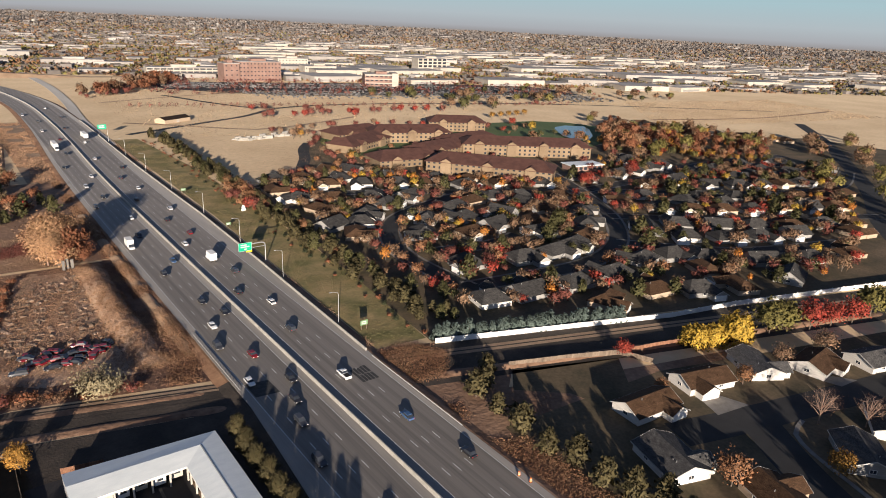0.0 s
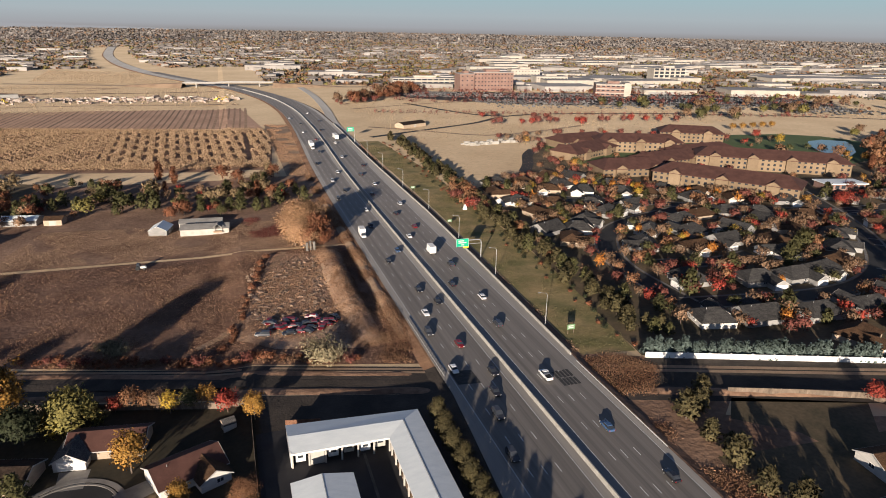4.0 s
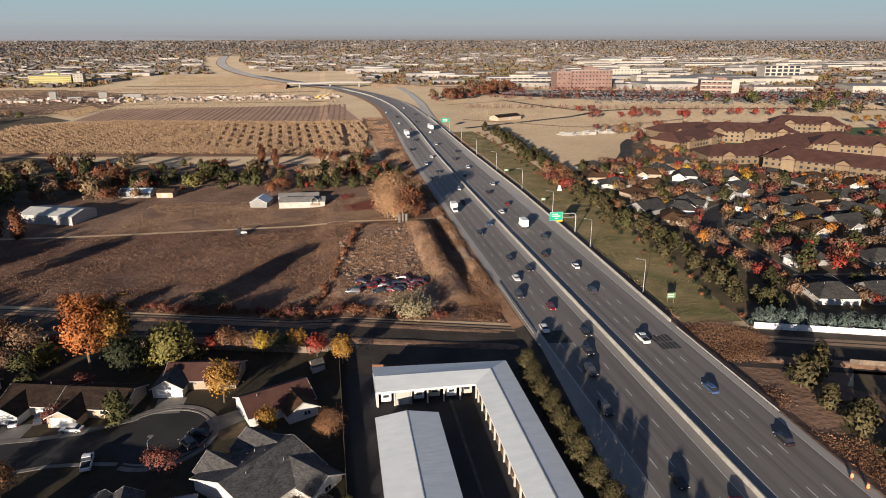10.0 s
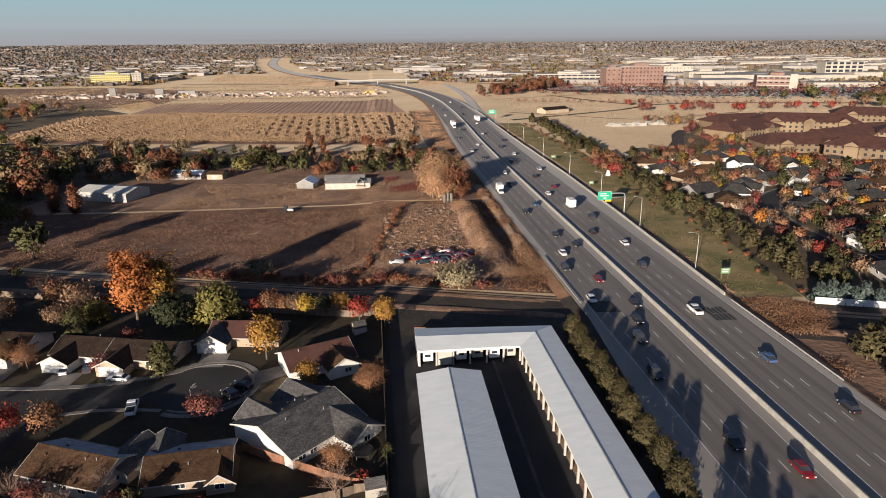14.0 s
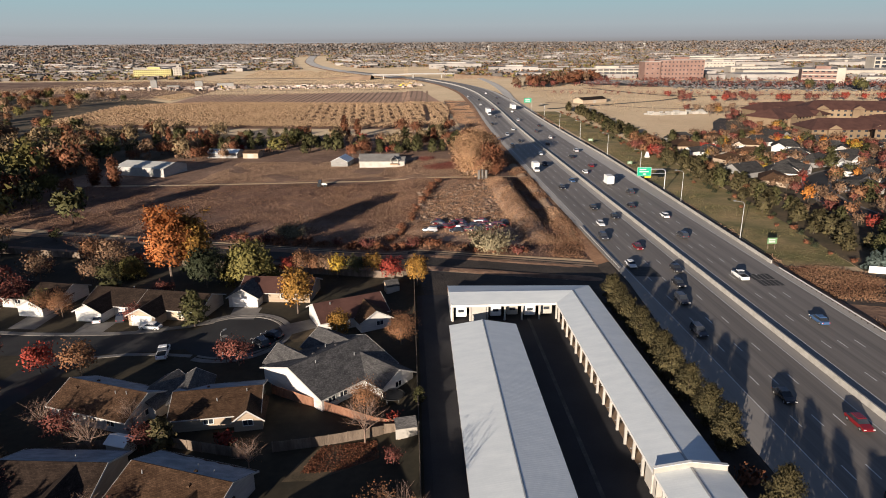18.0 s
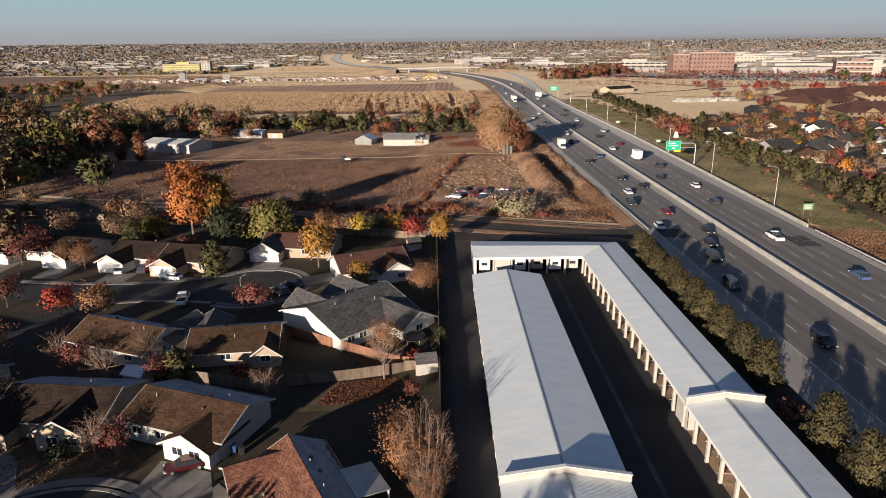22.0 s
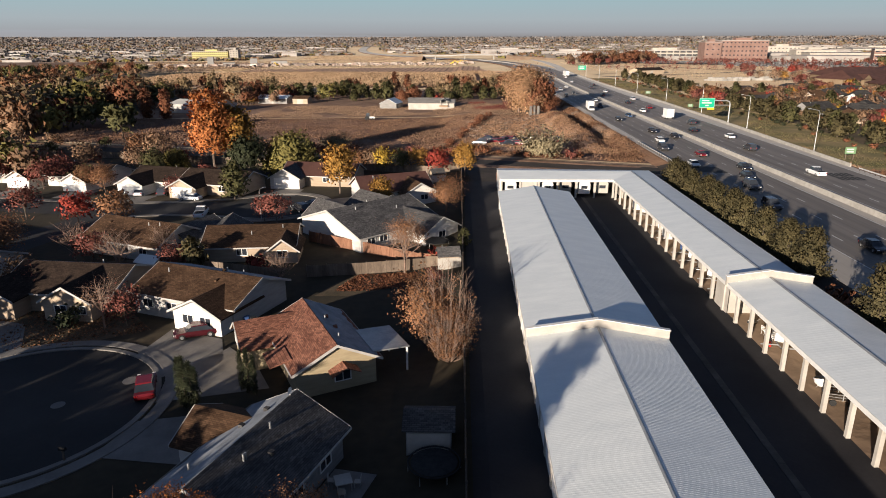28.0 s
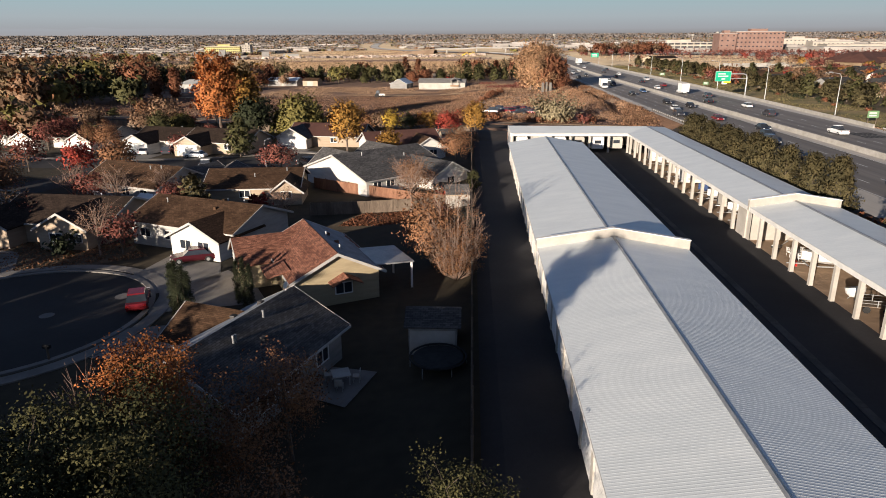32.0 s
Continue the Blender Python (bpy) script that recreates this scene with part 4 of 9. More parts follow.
def boat(label, hull_m):
    t = thing("boat", label, "boat", group="stored boats")
    rings = []
    for y, w, k in ((-2.8, 1.0, 0.55), (-1.5, 1.1, 0.5), (0.5, 1.1, 0.5), (2.0, 0.75, 0.62), (3.0, 0.08, 0.9)):
        rings.append([(-w, y, 1.5 + 0.08 * max(y, 0)), (-w * 0.8, y, 0.9 + 0.1 * k), (0, y, k), (w * 0.8, y, 0.9 + 0.1 * k), (w, y, 1.5 + 0.08 * max(y, 0))])
    part("hull", Mesh().loft(rings), hull_m, t)
    part("cover", Mesh().loft([[(-0.9, -2.6, 1.52), (0.9, -2.6, 1.52), (0.5, -2.6, 1.75), (-0.5, -2.6, 1.75)], [(-1.0, 0.6, 1.55), (1.0, 0.6, 1.55), (0.5, 0.6, 2.05), (-0.5, 0.6, 2.05)], [(-0.3, 2.5, 1.68), (0.3, 2.5, 1.68), (0.1, 2.5, 1.75), (-0.1, 2.5, 1.75)]]), M_WALLGREY, t, "grey canvas cover")
    part("windscreen", Mesh().loft([[(-0.9, 0.7, 1.6), (0.9, 0.7, 1.6), (0.9, 0.75, 1.6), (-0.9, 0.75, 1.6)], [(-0.7, 0.3, 2.2), (0.7, 0.3, 2.2), (0.7, 0.35, 2.2), (-0.7, 0.35, 2.2)]]), M_GLASS, t)
    part("motor", Mesh().box(-0.25, -3.3, 0.7, 0.25, -2.8, 1.7), M_RUBBER, t)
    tr = part("trailer_frame", Mesh().box(-0.8, -2.9, 0.42, -0.7, 2.6, 0.52).box(0.7, -2.9, 0.42, 0.8, 2.6, 0.52).box(-0.8, -1.2, 0.4, 0.8, -1.1, 0.5).box(-0.05, 2.5, 0.42, 0.05, 4.2, 0.52).box(-0.8, 2.5, 0.42, 0.8, 2.6, 0.52), M_STEEL, t)
    for s_ in (-1, 1):
        part("wheel", Mesh().tube([(s_ * 0.95 - 0.09, -1.15, 0.32), (s_ * 0.95 + 0.09, -1.15, 0.32)], 0.32, 12), M_RUBBER, tr)
    return t


def garden_cart(label):
    t = thing("utility_cart", label, "cart", group="stored carts")
    part("deck", Mesh().box(-0.7, -1.2, 0.5, 0.7, 1.2, 0.58), M_FENCE, t)
    r = Mesh()
    for x in (-0.68, 0.68):
        for z in (0.8, 1.05):
            r.tube([(x, -1.2, z), (x, 1.2, z)], 0.025, 5)
    part("rail", r, M_STEEL, t)
    for x in (-0.72, 0.72):
        for y in (-0.7, 0.7):
            part("wheel", Mesh().tube([(x - 0.07, y, 0.28), (x + 0.07, y, 0.28)], 0.28, 10), M_RUBBER, t)
        for y in (-1.15, 0, 1.15):
            part("upright", Mesh().box(x - 0.03, y - 0.03, 0.55, x + 0.03, y + 0.03, 1.1), M_STEEL, t)
    return t


_tt = [travel_trailer(6.2, "white travel trailer stored in an open bay", M_DOORWHITE), travel_trailer(5.2, "cream travel trailer stored in an open bay", M_CREAM)]
_bb = [boat("white boat on a trailer in an open bay", M_DOORWHITE), boat("dark blue boat on a trailer in an open bay", mat("blue_gelcoat", (0.03, 0.05, 0.12), (0.04, 0.07, 0.16), 1, 5, 0.25, 0, spec=0.6))]
_first = set()


def store(ob, x, y, rz, z=0.07):
    m = pose(x, y, z, 0, 0, rz)
    if ob.name not in _first:
        _first.add(ob.name)
        ob.matrix_basis = m
        return ob
    return copy_thing(ob, m)


for i in (0, 2, 3, 4, 5):
    store(_tt[i % 2], 2.8 + i * 3.55, 13.2, 0)
for i, o in ((2, 0), (3, 2), (5, 1), (6, 2), (7, 0), (9, 3), (10, 2), (11, 1), (12, 2), (13, 2)):
    store((_tt + _bb)[o], 26.8, 7.5 - (i + 0.5) * 3.55, 90)
def lawn_chair():
    t = thing("garden_chair", "white metal garden chair on a dirt floor", "chair", group="stored garden chairs")
    part("seat", Mesh().box(-0.25, -0.25, 0.42, 0.25, 0.25, 0.46), M_DOORWHITE, t)
    back = Mesh().tube([(-0.25, 0.25, 0.44), (-0.24, 0.33, 0.95), (0.24, 0.33, 0.95), (0.25, 0.25, 0.44)], 0.02, 5)
    for k in range(5):
        back.tube([(-0.16 + k * 0.08, 0.26, 0.46), (-0.16 + k * 0.08, 0.33, 0.94)], 0.01, 4)
    part("backrest", back, M_DOORWHITE, t)
    for x in (-0.22, 0.22):
        part("armrest", Mesh().tube([(x, -0.24, 0.45), (x, -0.24, 0.66), (x, 0.28, 0.68)], 0.018, 5), M_DOORWHITE, t)
        for y in (-0.22, 0.22):
            part("leg", Mesh().tube([(x, y, 0.43), (x * 1.1, y * 1.12, 0)], 0.018, 5), M_DOORWHITE, t)
    return t


def lawn_table():
    t = thing("garden_table", "long white garden table beside stored chairs", "table")
    part("tabletop", Mesh().box(-0.5, -1.0, 0.7, 0.5, 1.0, 0.75), M_DOORWHITE, t)
    for x in (-0.42, 0.42):
        for y in (-0.9, 0.9):
            part("leg", Mesh().box(x - 0.03, y - 0.03, 0, x + 0.03, y + 0.03, 0.7), M_DOORWHITE, t)
    return t


def basket_chair():
    t = thing("basket_chair", "round white basket chair on a steel stand", "chair")
    rings = []
    for a, r in ((-80, 0.05), (-55, 0.45), (-25, 0.68), (5, 0.74), (8, 0.7), (-22, 0.62), (-52, 0.4), (-78, 0.04)):
        z = 0.95 + 0.75 * math.sin(radians(a))
        rings.append([(r * math.cos(k * math.pi / 9), r * math.sin(k * math.pi / 9) - 0.3 * (z - 0.6), z + 0.35 * r * math.sin(k * math.pi / 9)) for k in range(18)])
    part("shell", Mesh().loft(rings), M_DOORWHITE, t)
    for k in range(4):
        a = k * math.pi / 2 + 0.7
        part("leg", Mesh().tube([(0.2 * math.cos(a), 0.2 * math.sin(a), 0.45), (0.5 * math.cos(a), 0.5 * math.sin(a), 0)], 0.022, 5), M_STEEL, t)
    return t


def push_mower():
    t = thing("lawn_mower", "small dark lawn mower with a bent handle", "mower")
    part("deck", Mesh().loft([[(-0.3, -0.35, z), (0.3, -0.35, z), (0.34 if z < 0.2 else 0.28, 0.35, z), (-0.34 if z < 0.2 else -0.28, 0.35, z)] for z in (0.1, 0.28)]), M_DOORWHITE, t)
    part("engine", Mesh().tube([(0, 0, 0.28), (0, 0, 0.48)], [0.17, 0.14], 10), M_RUBBER, t)
    part("handle", Mesh().tube([(-0.22, -0.3, 0.25), (-0.2, -1.0, 0.95), (0.2, -1.0, 0.95), (0.22, -0.3, 0.25)], 0.018, 5), M_STEEL, t)
    for x in (-0.34, 0.34):
        for y in (-0.28, 0.28):
            part("wheel", Mesh().tube([(x - 0.03, y, 0.11), (x + 0.03, y, 0.11)], 0.11, 10), M_RUBBER, t)
    return t


_chair = lawn_chair()
for x, y, rz in ((24.3, -52.2, 100), (24.9, -53.1, 70), (25.6, -52.0, 130), (26.2, -53.4, 20), (25.2, -53.9, 250), (24.4, -54.0, 80), (26.9, -52.6, 300)):
    store(_chair, x, y, rz)
store(lawn_table(), 26.3, -54.6, 85)
store(push_mower(), 24.2, -49.4, 40)
store(_bb[0], 26.6, -56.0, 82)
store(basket_chair(), 24.4, -63.3, 200)
_cart = garden_cart("utility cart with steel rails on a dirt floor")
store(_cart, 24.6, -65.6, 75)
store(_cart, 26.5, -73.4, 80)
solid("fuel_can", Mesh().box(-0.2, -0.15, 0, 0.2, 0.15, 0.45).tube([(0.1, 0, 0.45), (0.1, 0, 0.55)], 0.05, 8).box(-0.14, -0.03, 0.5, 0.05, 0.03, 0.54).box(-0.14, -0.03, 0.44, -0.1, 0.03, 0.52), paint_red := mat("red_plastic", (0.5, 0.02, 0.02), (0.6, 0.04, 0.03), 2, 6, 0.4, 0), "red plastic fuel can on the floor", "fuel can", pose(23.4, -55.0, 0.07))

# dark concrete drain along the yard, a little paler than the asphalt, with its darker joint lines
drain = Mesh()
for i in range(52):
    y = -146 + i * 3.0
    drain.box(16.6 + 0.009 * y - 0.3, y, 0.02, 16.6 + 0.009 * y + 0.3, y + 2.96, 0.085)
solid("yard_drain", drain, mat("stained_drain_concrete", (0.05, 0.047, 0.043), (0.10, 0.094, 0.086), 0.3, 8, 0.9, 0.1), "narrow dark concrete drain along the yard", "drain", kind="structure")

# ---- houses ----
def roof_mesh(L, W, eave, ridge, hip=0.0, over=0.5, th=0.16):
    """Gable or hipped roof over a block whose ridge runs along x. hip: how far the ridge ends are drawn in."""
    s = (ridge - eave) / (W / 2)
    x, y, ze = L / 2 + over, W / 2 + over, eave - s * over
    rx = x - hip if hip else x
    zt = eave + s * W / 2
    v = []
    for d in (0, -th):
        v += [(-x, -y, ze + d), (x, -y, ze + d), (x, y, ze + d), (-x, y, ze + d), (-rx, 0, zt + d), (rx, 0, zt + d)]
    f = [(0, 1, 5, 4), (2, 3, 4, 5), (1, 2, 5), (3, 0, 4)] if hip else [(0, 1, 5, 4), (2, 3, 4, 5)]
    f += [tuple(6 + i for i in reversed(q)) for q in f]
    f += [(0, 6, 7, 1), (2, 8, 9, 3)] + ([(1, 7, 8, 2), (3, 9, 6, 0)] if hip else [(1, 7, 11, 5), (5, 11, 8, 2), (3, 9, 10, 4), (4, 10, 6, 0)])
    return Mesh().add(v, f)


def wall_mesh(L, W, eave, ridge, hip):
    if hip:
        return Mesh().box(-L / 2, -W / 2, -0.6, L / 2, W / 2, eave - 0.05)
    return Mesh().loft([[(x, -W / 2, -0.6), (x, W / 2, -0.6), (x, W / 2, eave - 0.05), (x, 0, ridge - 0.2), (x, -W / 2, eave - 0.05)] for x in (-L / 2, L / 2)])


def window_unit(parent, m, w=1.4, h=1.1):
    fr = Mesh()
    for a in ((-w / 2 - 0.09, 0, w / 2 + 0.09, 0.09), (-w / 2 - 0.09, h - 0.09, w / 2 + 0.09, h), (-w / 2 - 0.09, 0, -w / 2, h), (w / 2, 0, w / 2 + 0.09, h), (-0.03, 0.09, 0.03, h - 0.09)):
        fr.box(a[0], -0.06, a[1], a[2], 0.03, a[3])
    f = part("window", fr, M_TRIM, parent, "white window frame")
    f.matrix_basis = m
    part("pane", Mesh().box(-w / 2, -0.02, 0.05, w / 2, 0.0, h - 0.05), M_GLASS, f)
    return f


def garage_door(parent, m, w=4.9, h=2.15, material=None):
    prof = [(0.02, 0.0)]
    for i in range(4):
        z0 = i * h / 4
        prof += [(-0.03, z0 + 0.002), (-0.06, z0 + 0.03), (-0.06, z0 + h / 4 - 0.03), (-0.03, z0 + h / 4 - 0.002)]
    prof.append((0.02, h))
    d = Mesh().loft([[(u, a, b) for a, b in prof] for u in (-w / 2, w / 2)])
    o = part("garage_door", d, material or M_TRIM, parent, "white panelled garage door")
    o.matrix_basis = m
    tr = Mesh().box(-w / 2 - 0.12, -0.05, 0, -w / 2, 0.02, h + 0.12).box(w / 2, -0.05, 0, w / 2 + 0.12, 0.02, h + 0.12).box(-w / 2, -0.05, h, w / 2, 0.02, h + 0.12)
    part("door_frame", tr, M_TRIM, o)


def house(x, y, rz, L, W, wallm, roofm, label, eave=2.6, ridge=4.6, hip=0.0, wings=(), windows=(), garage=None, vents=2, chimney=None, group="", z=None, plain=False, frost=""):
    """House with its ridge along local x. wings: (u, v0, v1, width, eave, ridge, wall, roof) blocks with ridges along local y.
    windows: (u, side) with side in S N E W of the main block. garage: (wing index or -1, width)."""
    h = thing("house", label, "house", pose(x, y, G(x, y) if z is None else z, 0, 0, rz), group)
    part("wall", wall_mesh(L, W, eave, ridge, hip), wallm, h)
    r = part("roof", roof_mesh(L, W, eave, ridge, hip), roofm, h)
    rr = random.Random(int(x * 7 + y * 13))
    s = (ridge - eave) / (W / 2)
    for i in range(vents):
        u, v = rr.uniform(-L * 0.35, L * 0.35), rr.choice((-1, 1)) * rr.uniform(0.6, W * 0.28)
        zz = ridge - abs(v) * s
        part("vent", Mesh().box(u - 0.18, v - 0.18, zz - 0.15, u + 0.18, v + 0.18, zz + 0.22) if i % 2 else Mesh().tube([(u, v, zz - 0.1), (u, v, zz + 0.5)], 0.08, 7), M_STEEL if i % 2 == 0 else roofm, r)
    if not hip and not plain:
        for sx in (-1, 1):
            xx = sx * (L / 2 + 0.51)
            b = Mesh()
            for sy in (-1, 1):
                b.loft([[(xx - 0.03, sy * v, ridge - abs(v) * s - 0.24), (xx + 0.03, sy * v, ridge - abs(v) * s - 0.24), (xx + 0.03, sy * v, ridge - abs(v) * s + 0.02), (xx - 0.03, sy * v, ridge - abs(v) * s + 0.02)] for v in (0, W / 2 + 0.5)])
            part("bargeboard", b, M_BARGE, r)
    for sy in () if plain else (-1, 1):
        b = Mesh().box(-L / 2 - 0.5, sy * (W / 2 + 0.52) - 0.05, eave - s * 0.5 - 0.2, L / 2 + 0.5, sy * (W / 2 + 0.52) + 0.05, eave - s * 0.5 - 0.03)
        part("gutter", b, M_BARGE, r)
    for sy in [q for q in frost if q in "NS"]:   # thin frost left on a slope that the sun has not reached
        k = 1 if sy == "N" else -1
        fm = Mesh()
        n = 14
        up = lambda u, v: (u, k * v, ridge - v * s + 0.012)
        for i in range(n):
            u0, u1 = -L / 2 - 0.4 + (L + 0.8) * i / n, -L / 2 - 0.4 + (L + 0.8) * (i + 1) / n
            v1 = (W / 2 + 0.4) * (0.97 - 0.2 * max(0, noise.noise((u0 * 0.8, x, y))))
            v2 = (W / 2 + 0.4) * (0.97 - 0.2 * max(0, noise.noise((u1 * 0.8, x, y))))
            q = [up(u0, 0.12), up(u1, 0.12), up(u1, v2), up(u0, v1)]
            fm.add(q, [(0, 1, 2, 3) if k < 0 else (3, 2, 1, 0)])
        part("frost", fm, M_FROST, r, "thin pale frost on the shaded roof slope")
    for u, v0, v1, w, we, wr, wm, wrm in wings:
        d = v1 - v0
        c = pose(u, (v0 + v1) / 2, 0, 0, 0, 90)
        o = part("wing_wall", wall_mesh(abs(d), w, we, wr, 0), wm, h)
        o.matrix_basis = c
        o = part("wing_roof", roof_mesh(abs(d), w, we, wr, 0, 0.45), wrm, h)
        o.matrix_basis = c
        ss = (wr - we) / (w / 2)
        yy = (v1 - 0.46) if v1 < v0 else (v1 + 0.46)
        b = Mesh()
        for sx in (-1, 1):
            b.loft([[(u + sx * q, yy - 0.03, wr - q * ss - 0.24), (u + sx * q, yy + 0.03, wr - q * ss - 0.24), (u + sx * q, yy + 0.03, wr - q * ss + 0.02), (u + sx * q, yy - 0.03, wr - q * ss + 0.02)] for q in (0, w / 2 + 0.45)])
        part("bargeboard", b, M_BARGE, o).matrix_basis = c.inverted()
    for u, side in windows:
        m = {"S": pose(u, -W / 2 - 0.01, 0.95), "N": pose(u, W / 2 + 0.01, 0.95, 0, 0, 180), "W": pose(-L / 2 - 0.01, u, 0.95, 0, 0, -90), "E": pose(L / 2 + 0.01, u, 0.95, 0, 0, 90)}
        if side in m:
            window_unit(h, m[side])
        else:   # on the front of wing number side
            wu, v0, v1 = wings[int(side)][:3]
            window_unit(h, pose(wu + u, v1 - 0.01 if v1 < v0 else v1 + 0.01, 0.95, 0, 0, 0 if v1 < v0 else 180))
    if garage:
        i, gw = garage
        if i >= 0:
            u, v0, v1 = wings[i][:3]
            garage_door(h, pose(u, v1 - 0.02 if v1 < v0 else v1 + 0.02, 0.02, 0, 0, 0 if v1 < v0 else 180), gw)
        else:
            garage_door(h, pose(-L / 2 - 0.02, 0, 0.02, 0, 0, -90), gw)
    if chimney:
        u, v = chimney
        c = part("chimney", Mesh().box(u - 0.4, v - 0.3, eave, u + 0.4, v + 0.3, ridge + 0.7), wallm, h)
        part("chimney_cap", Mesh().box(u - 0.46, v - 0.36, ridge + 0.7, u + 0.46, v + 0.36, ridge + 0.8), M_STEEL, c)
    return h


G_W = "houses west of the storage yard"
# grey-roofed house with a white gable end and a porch wing
house(-21.8, -10.0, 45, 16, 16, M_WALLWHITE, M_ROOFGREY, "white house with grey shingle roof and porch behind a fence", 2.6, 5.3,
      wings=[(4.5, 0, -12.5, 7, 2.5, 4.3, M_WALLWHITE, M_ROOFGREY), (5.5, 0, 9.5, 8, 2.6, 5.0, M_WALLWHITE, M_ROOFGREY), (-3.5, 0, 9.5, 6, 2.6, 4.9, M_WALLWHITE, M_ROOFGREY)], windows=[(-6, "S"), (-3.6, "S"), (0, "0")], vents=8, group=G_W)
# red-roofed khaki house
red_house = house(-20.7, -56.7, -62.9, 11.4, 7.4, M_WALLOLIVE, M_ROOFRED, "khaki house with red-brown shingle roof", 2.95, 4.8,
      wings=[(-4.2, 0, -6.9, 5.2, 2.7, 4.3, M_WALLOLIVE, M_ROOFRED)], windows=[(0.5, "E"), (-2.2, "0")], vents=4, group=G_W, frost="N")
part("patio_cover", Mesh().loft([[(u, 3.6, 2.95), (u, 7.2, 2.75), (u, 7.2, 2.87), (u, 3.6, 3.07)] for u in (0.2, 5.4)]), M_STEEL, red_house, "flat pale patio roof")
for _u in (0.4, 5.2):
    part("patio_post", Mesh().box(_u - 0.08, 6.95, -0.2, _u + 0.08, 7.1, 2.78), M_TRIM, red_house)
part("window_gable", roof_mesh(1.4, 2.2, 2.35, 2.9, 0, 0.25, 0.1), M_ROOFRED, red_house).matrix_basis = pose(6.2, 0.5, 0)
part("porch_roof", Mesh().loft([[(u, -3.6, 3.0), (u, -5.6, 2.55), (u, -5.6, 2.67), (u, -3.6, 3.12)] for u in (0.6, 3.8)]), M_ROOFRED, red_house)
# nearest house with a large grey roof
near_house = house(-21.6, -76.1, -109, 11.6, 8, M_WALLGREY, M_ROOFGREY, "grey house with large grey shingle roof and a patio", 2.87, 4.95,
      wings=[(-3.0, 0, -6.6, 5.3, 2.6, 4.0, M_WALLWHITE, M_ROOFBROWN)], windows=[(-3.2, "N"), (3.0, "N"), (0.5, "N")], vents=7, group=G_W, frost="S")
part("dish_antenna", Mesh().loft([[(-5.3 + 0.28 * math.cos(a_) * k_, 0.1 * k_ - 0.1, 5.35 + 0.28 * math.sin(a_) * k_) for a_ in [i_ * math.pi / 5 for i_ in range(10)]] for k_ in (0.15, 1.0)]).tube([(-5.3, 0, 4.8), (-5.3, 0, 5.3)], 0.03, 6), M_TRIM, near_house, "white dish antenna on the ridge")
# white garage house
house(-36.8, -41.7, -21, 14.4, 9.6, M_WALLPALE, M_ROOFBROWN, "white house with brown shingle roof and front garage", 2.95, 4.75,
      wings=[(3.7, 0, -6.7, 6.5, 2.5, 4.1, M_WALLWHITE, M_ROOFBROWN)], windows=[(-5.2, "S"), (-1.6, "S"), (-1.2, "0"), (1.2, "0")], vents=5, group=G_W, frost="N")
# tan house
house(-54.6, -38.0, -5.5, 14, 10.5, M_WALLTAN, M_ROOFUMBER, "tan house with dark brown shingle roof", 2.6, 4.5,
      wings=[(3.4, 0, -7.8, 5.8, 2.75, 4.4, M_WALLTAN, M_ROOFUMBER), (-6.2, 0, -8.0, 6.0, 2.6, 4.2, M_WALLTAN, M_ROOFUMBER)], windows=[(-0.8, "0"), (1.6, "0"), (-0.5, "1")], group=G_W, frost="N")
house(-55.7, -18.3, -22, 14.7, 9.4, M_WALLPALE, M_ROOFBROWN, "white house with worn brown shingle roof", 2.7, 4.8, wings=[(6.0, 0, 8.5, 5.6, 2.5, 4.1, M_WALLWHITE, M_ROOFGREY)], windows=[(-5, "S"), (1, "S"), (4.5, "S"), (0, "E")], vents=5, group=G_W, frost="N")
house(-38, -20.0, 6, 12.8, 9.8, M_WALLTAN, M_ROOFBROWN, "tan house with worn brown shingle roof and small gable", 2.5, 4.3,
      wings=[(5.0, 0, -6.3, 4.2, 2.2, 3.8, M_WALLTAN, M_ROOFBROWN), (-5, 0, 8.0, 5.5, 2.5, 4.0, M_WALLTAN, M_ROOFGREY)], windows=[(0, "0"), (-1, "S")], vents=3, group=G_W, frost="N")
house(-20.8, 15.5, 24, 14, 9.5, M_WALLWHITE, M_ROOFMAROON, "white house with dark red-brown roof beside the canal", 2.6, 4.9, wings=[(3.2, 0, -8.2, 6.5, 2.5, 4.4, M_WALLWHITE, M_ROOFBROWN)], windows=[(-3, "S"), (0.8, "0")], group=G_W)
house(-37.5, 31.0, -8, 16, 9, M_WALLTAN, M_ROOFMAROON, "cream house with dark roof at the end of a street", 2.6, 4.6, wings=[(-6.2, 0, -7.8, 6.6, 2.5, 4.4, M_WALLWHITE, M_ROOFGREY)], windows=[(2, "S")], garage=(0, 4.6), group=G_W)
for _x, _y, _w, _r, _l in ((-58, 23.5, M_WALLTAN, M_ROOFUMBER, "tan"), (-70.5, 27, M_WALLWHITE, M_ROOFUMBER, "white"), (-92, 33, M_WALLWHITE, M_ROOFUMBER, "white"), (-107, 37, M_WALLWHITE, M_ROOFUMBER, "white"), (-124, 42, M_WALLWHITE, M_ROOFUMBER, "white"), (-141, 47, M_WALLTAN, M_ROOFUMBER, "tan")):
    house(_x, _y, -14, 14.5, 10, _w, _r, _l + " house with shingle roof and front garage", 2.6, 4.6, wings=[(-3.6 if _x > -80 else 3.8, 0, -9, 6.2, 2.5, 4.1, _w, _r)], windows=[(3, "S") if _x > -80 else (-3, "S")], garage=(0, 4.6), group=G_W)
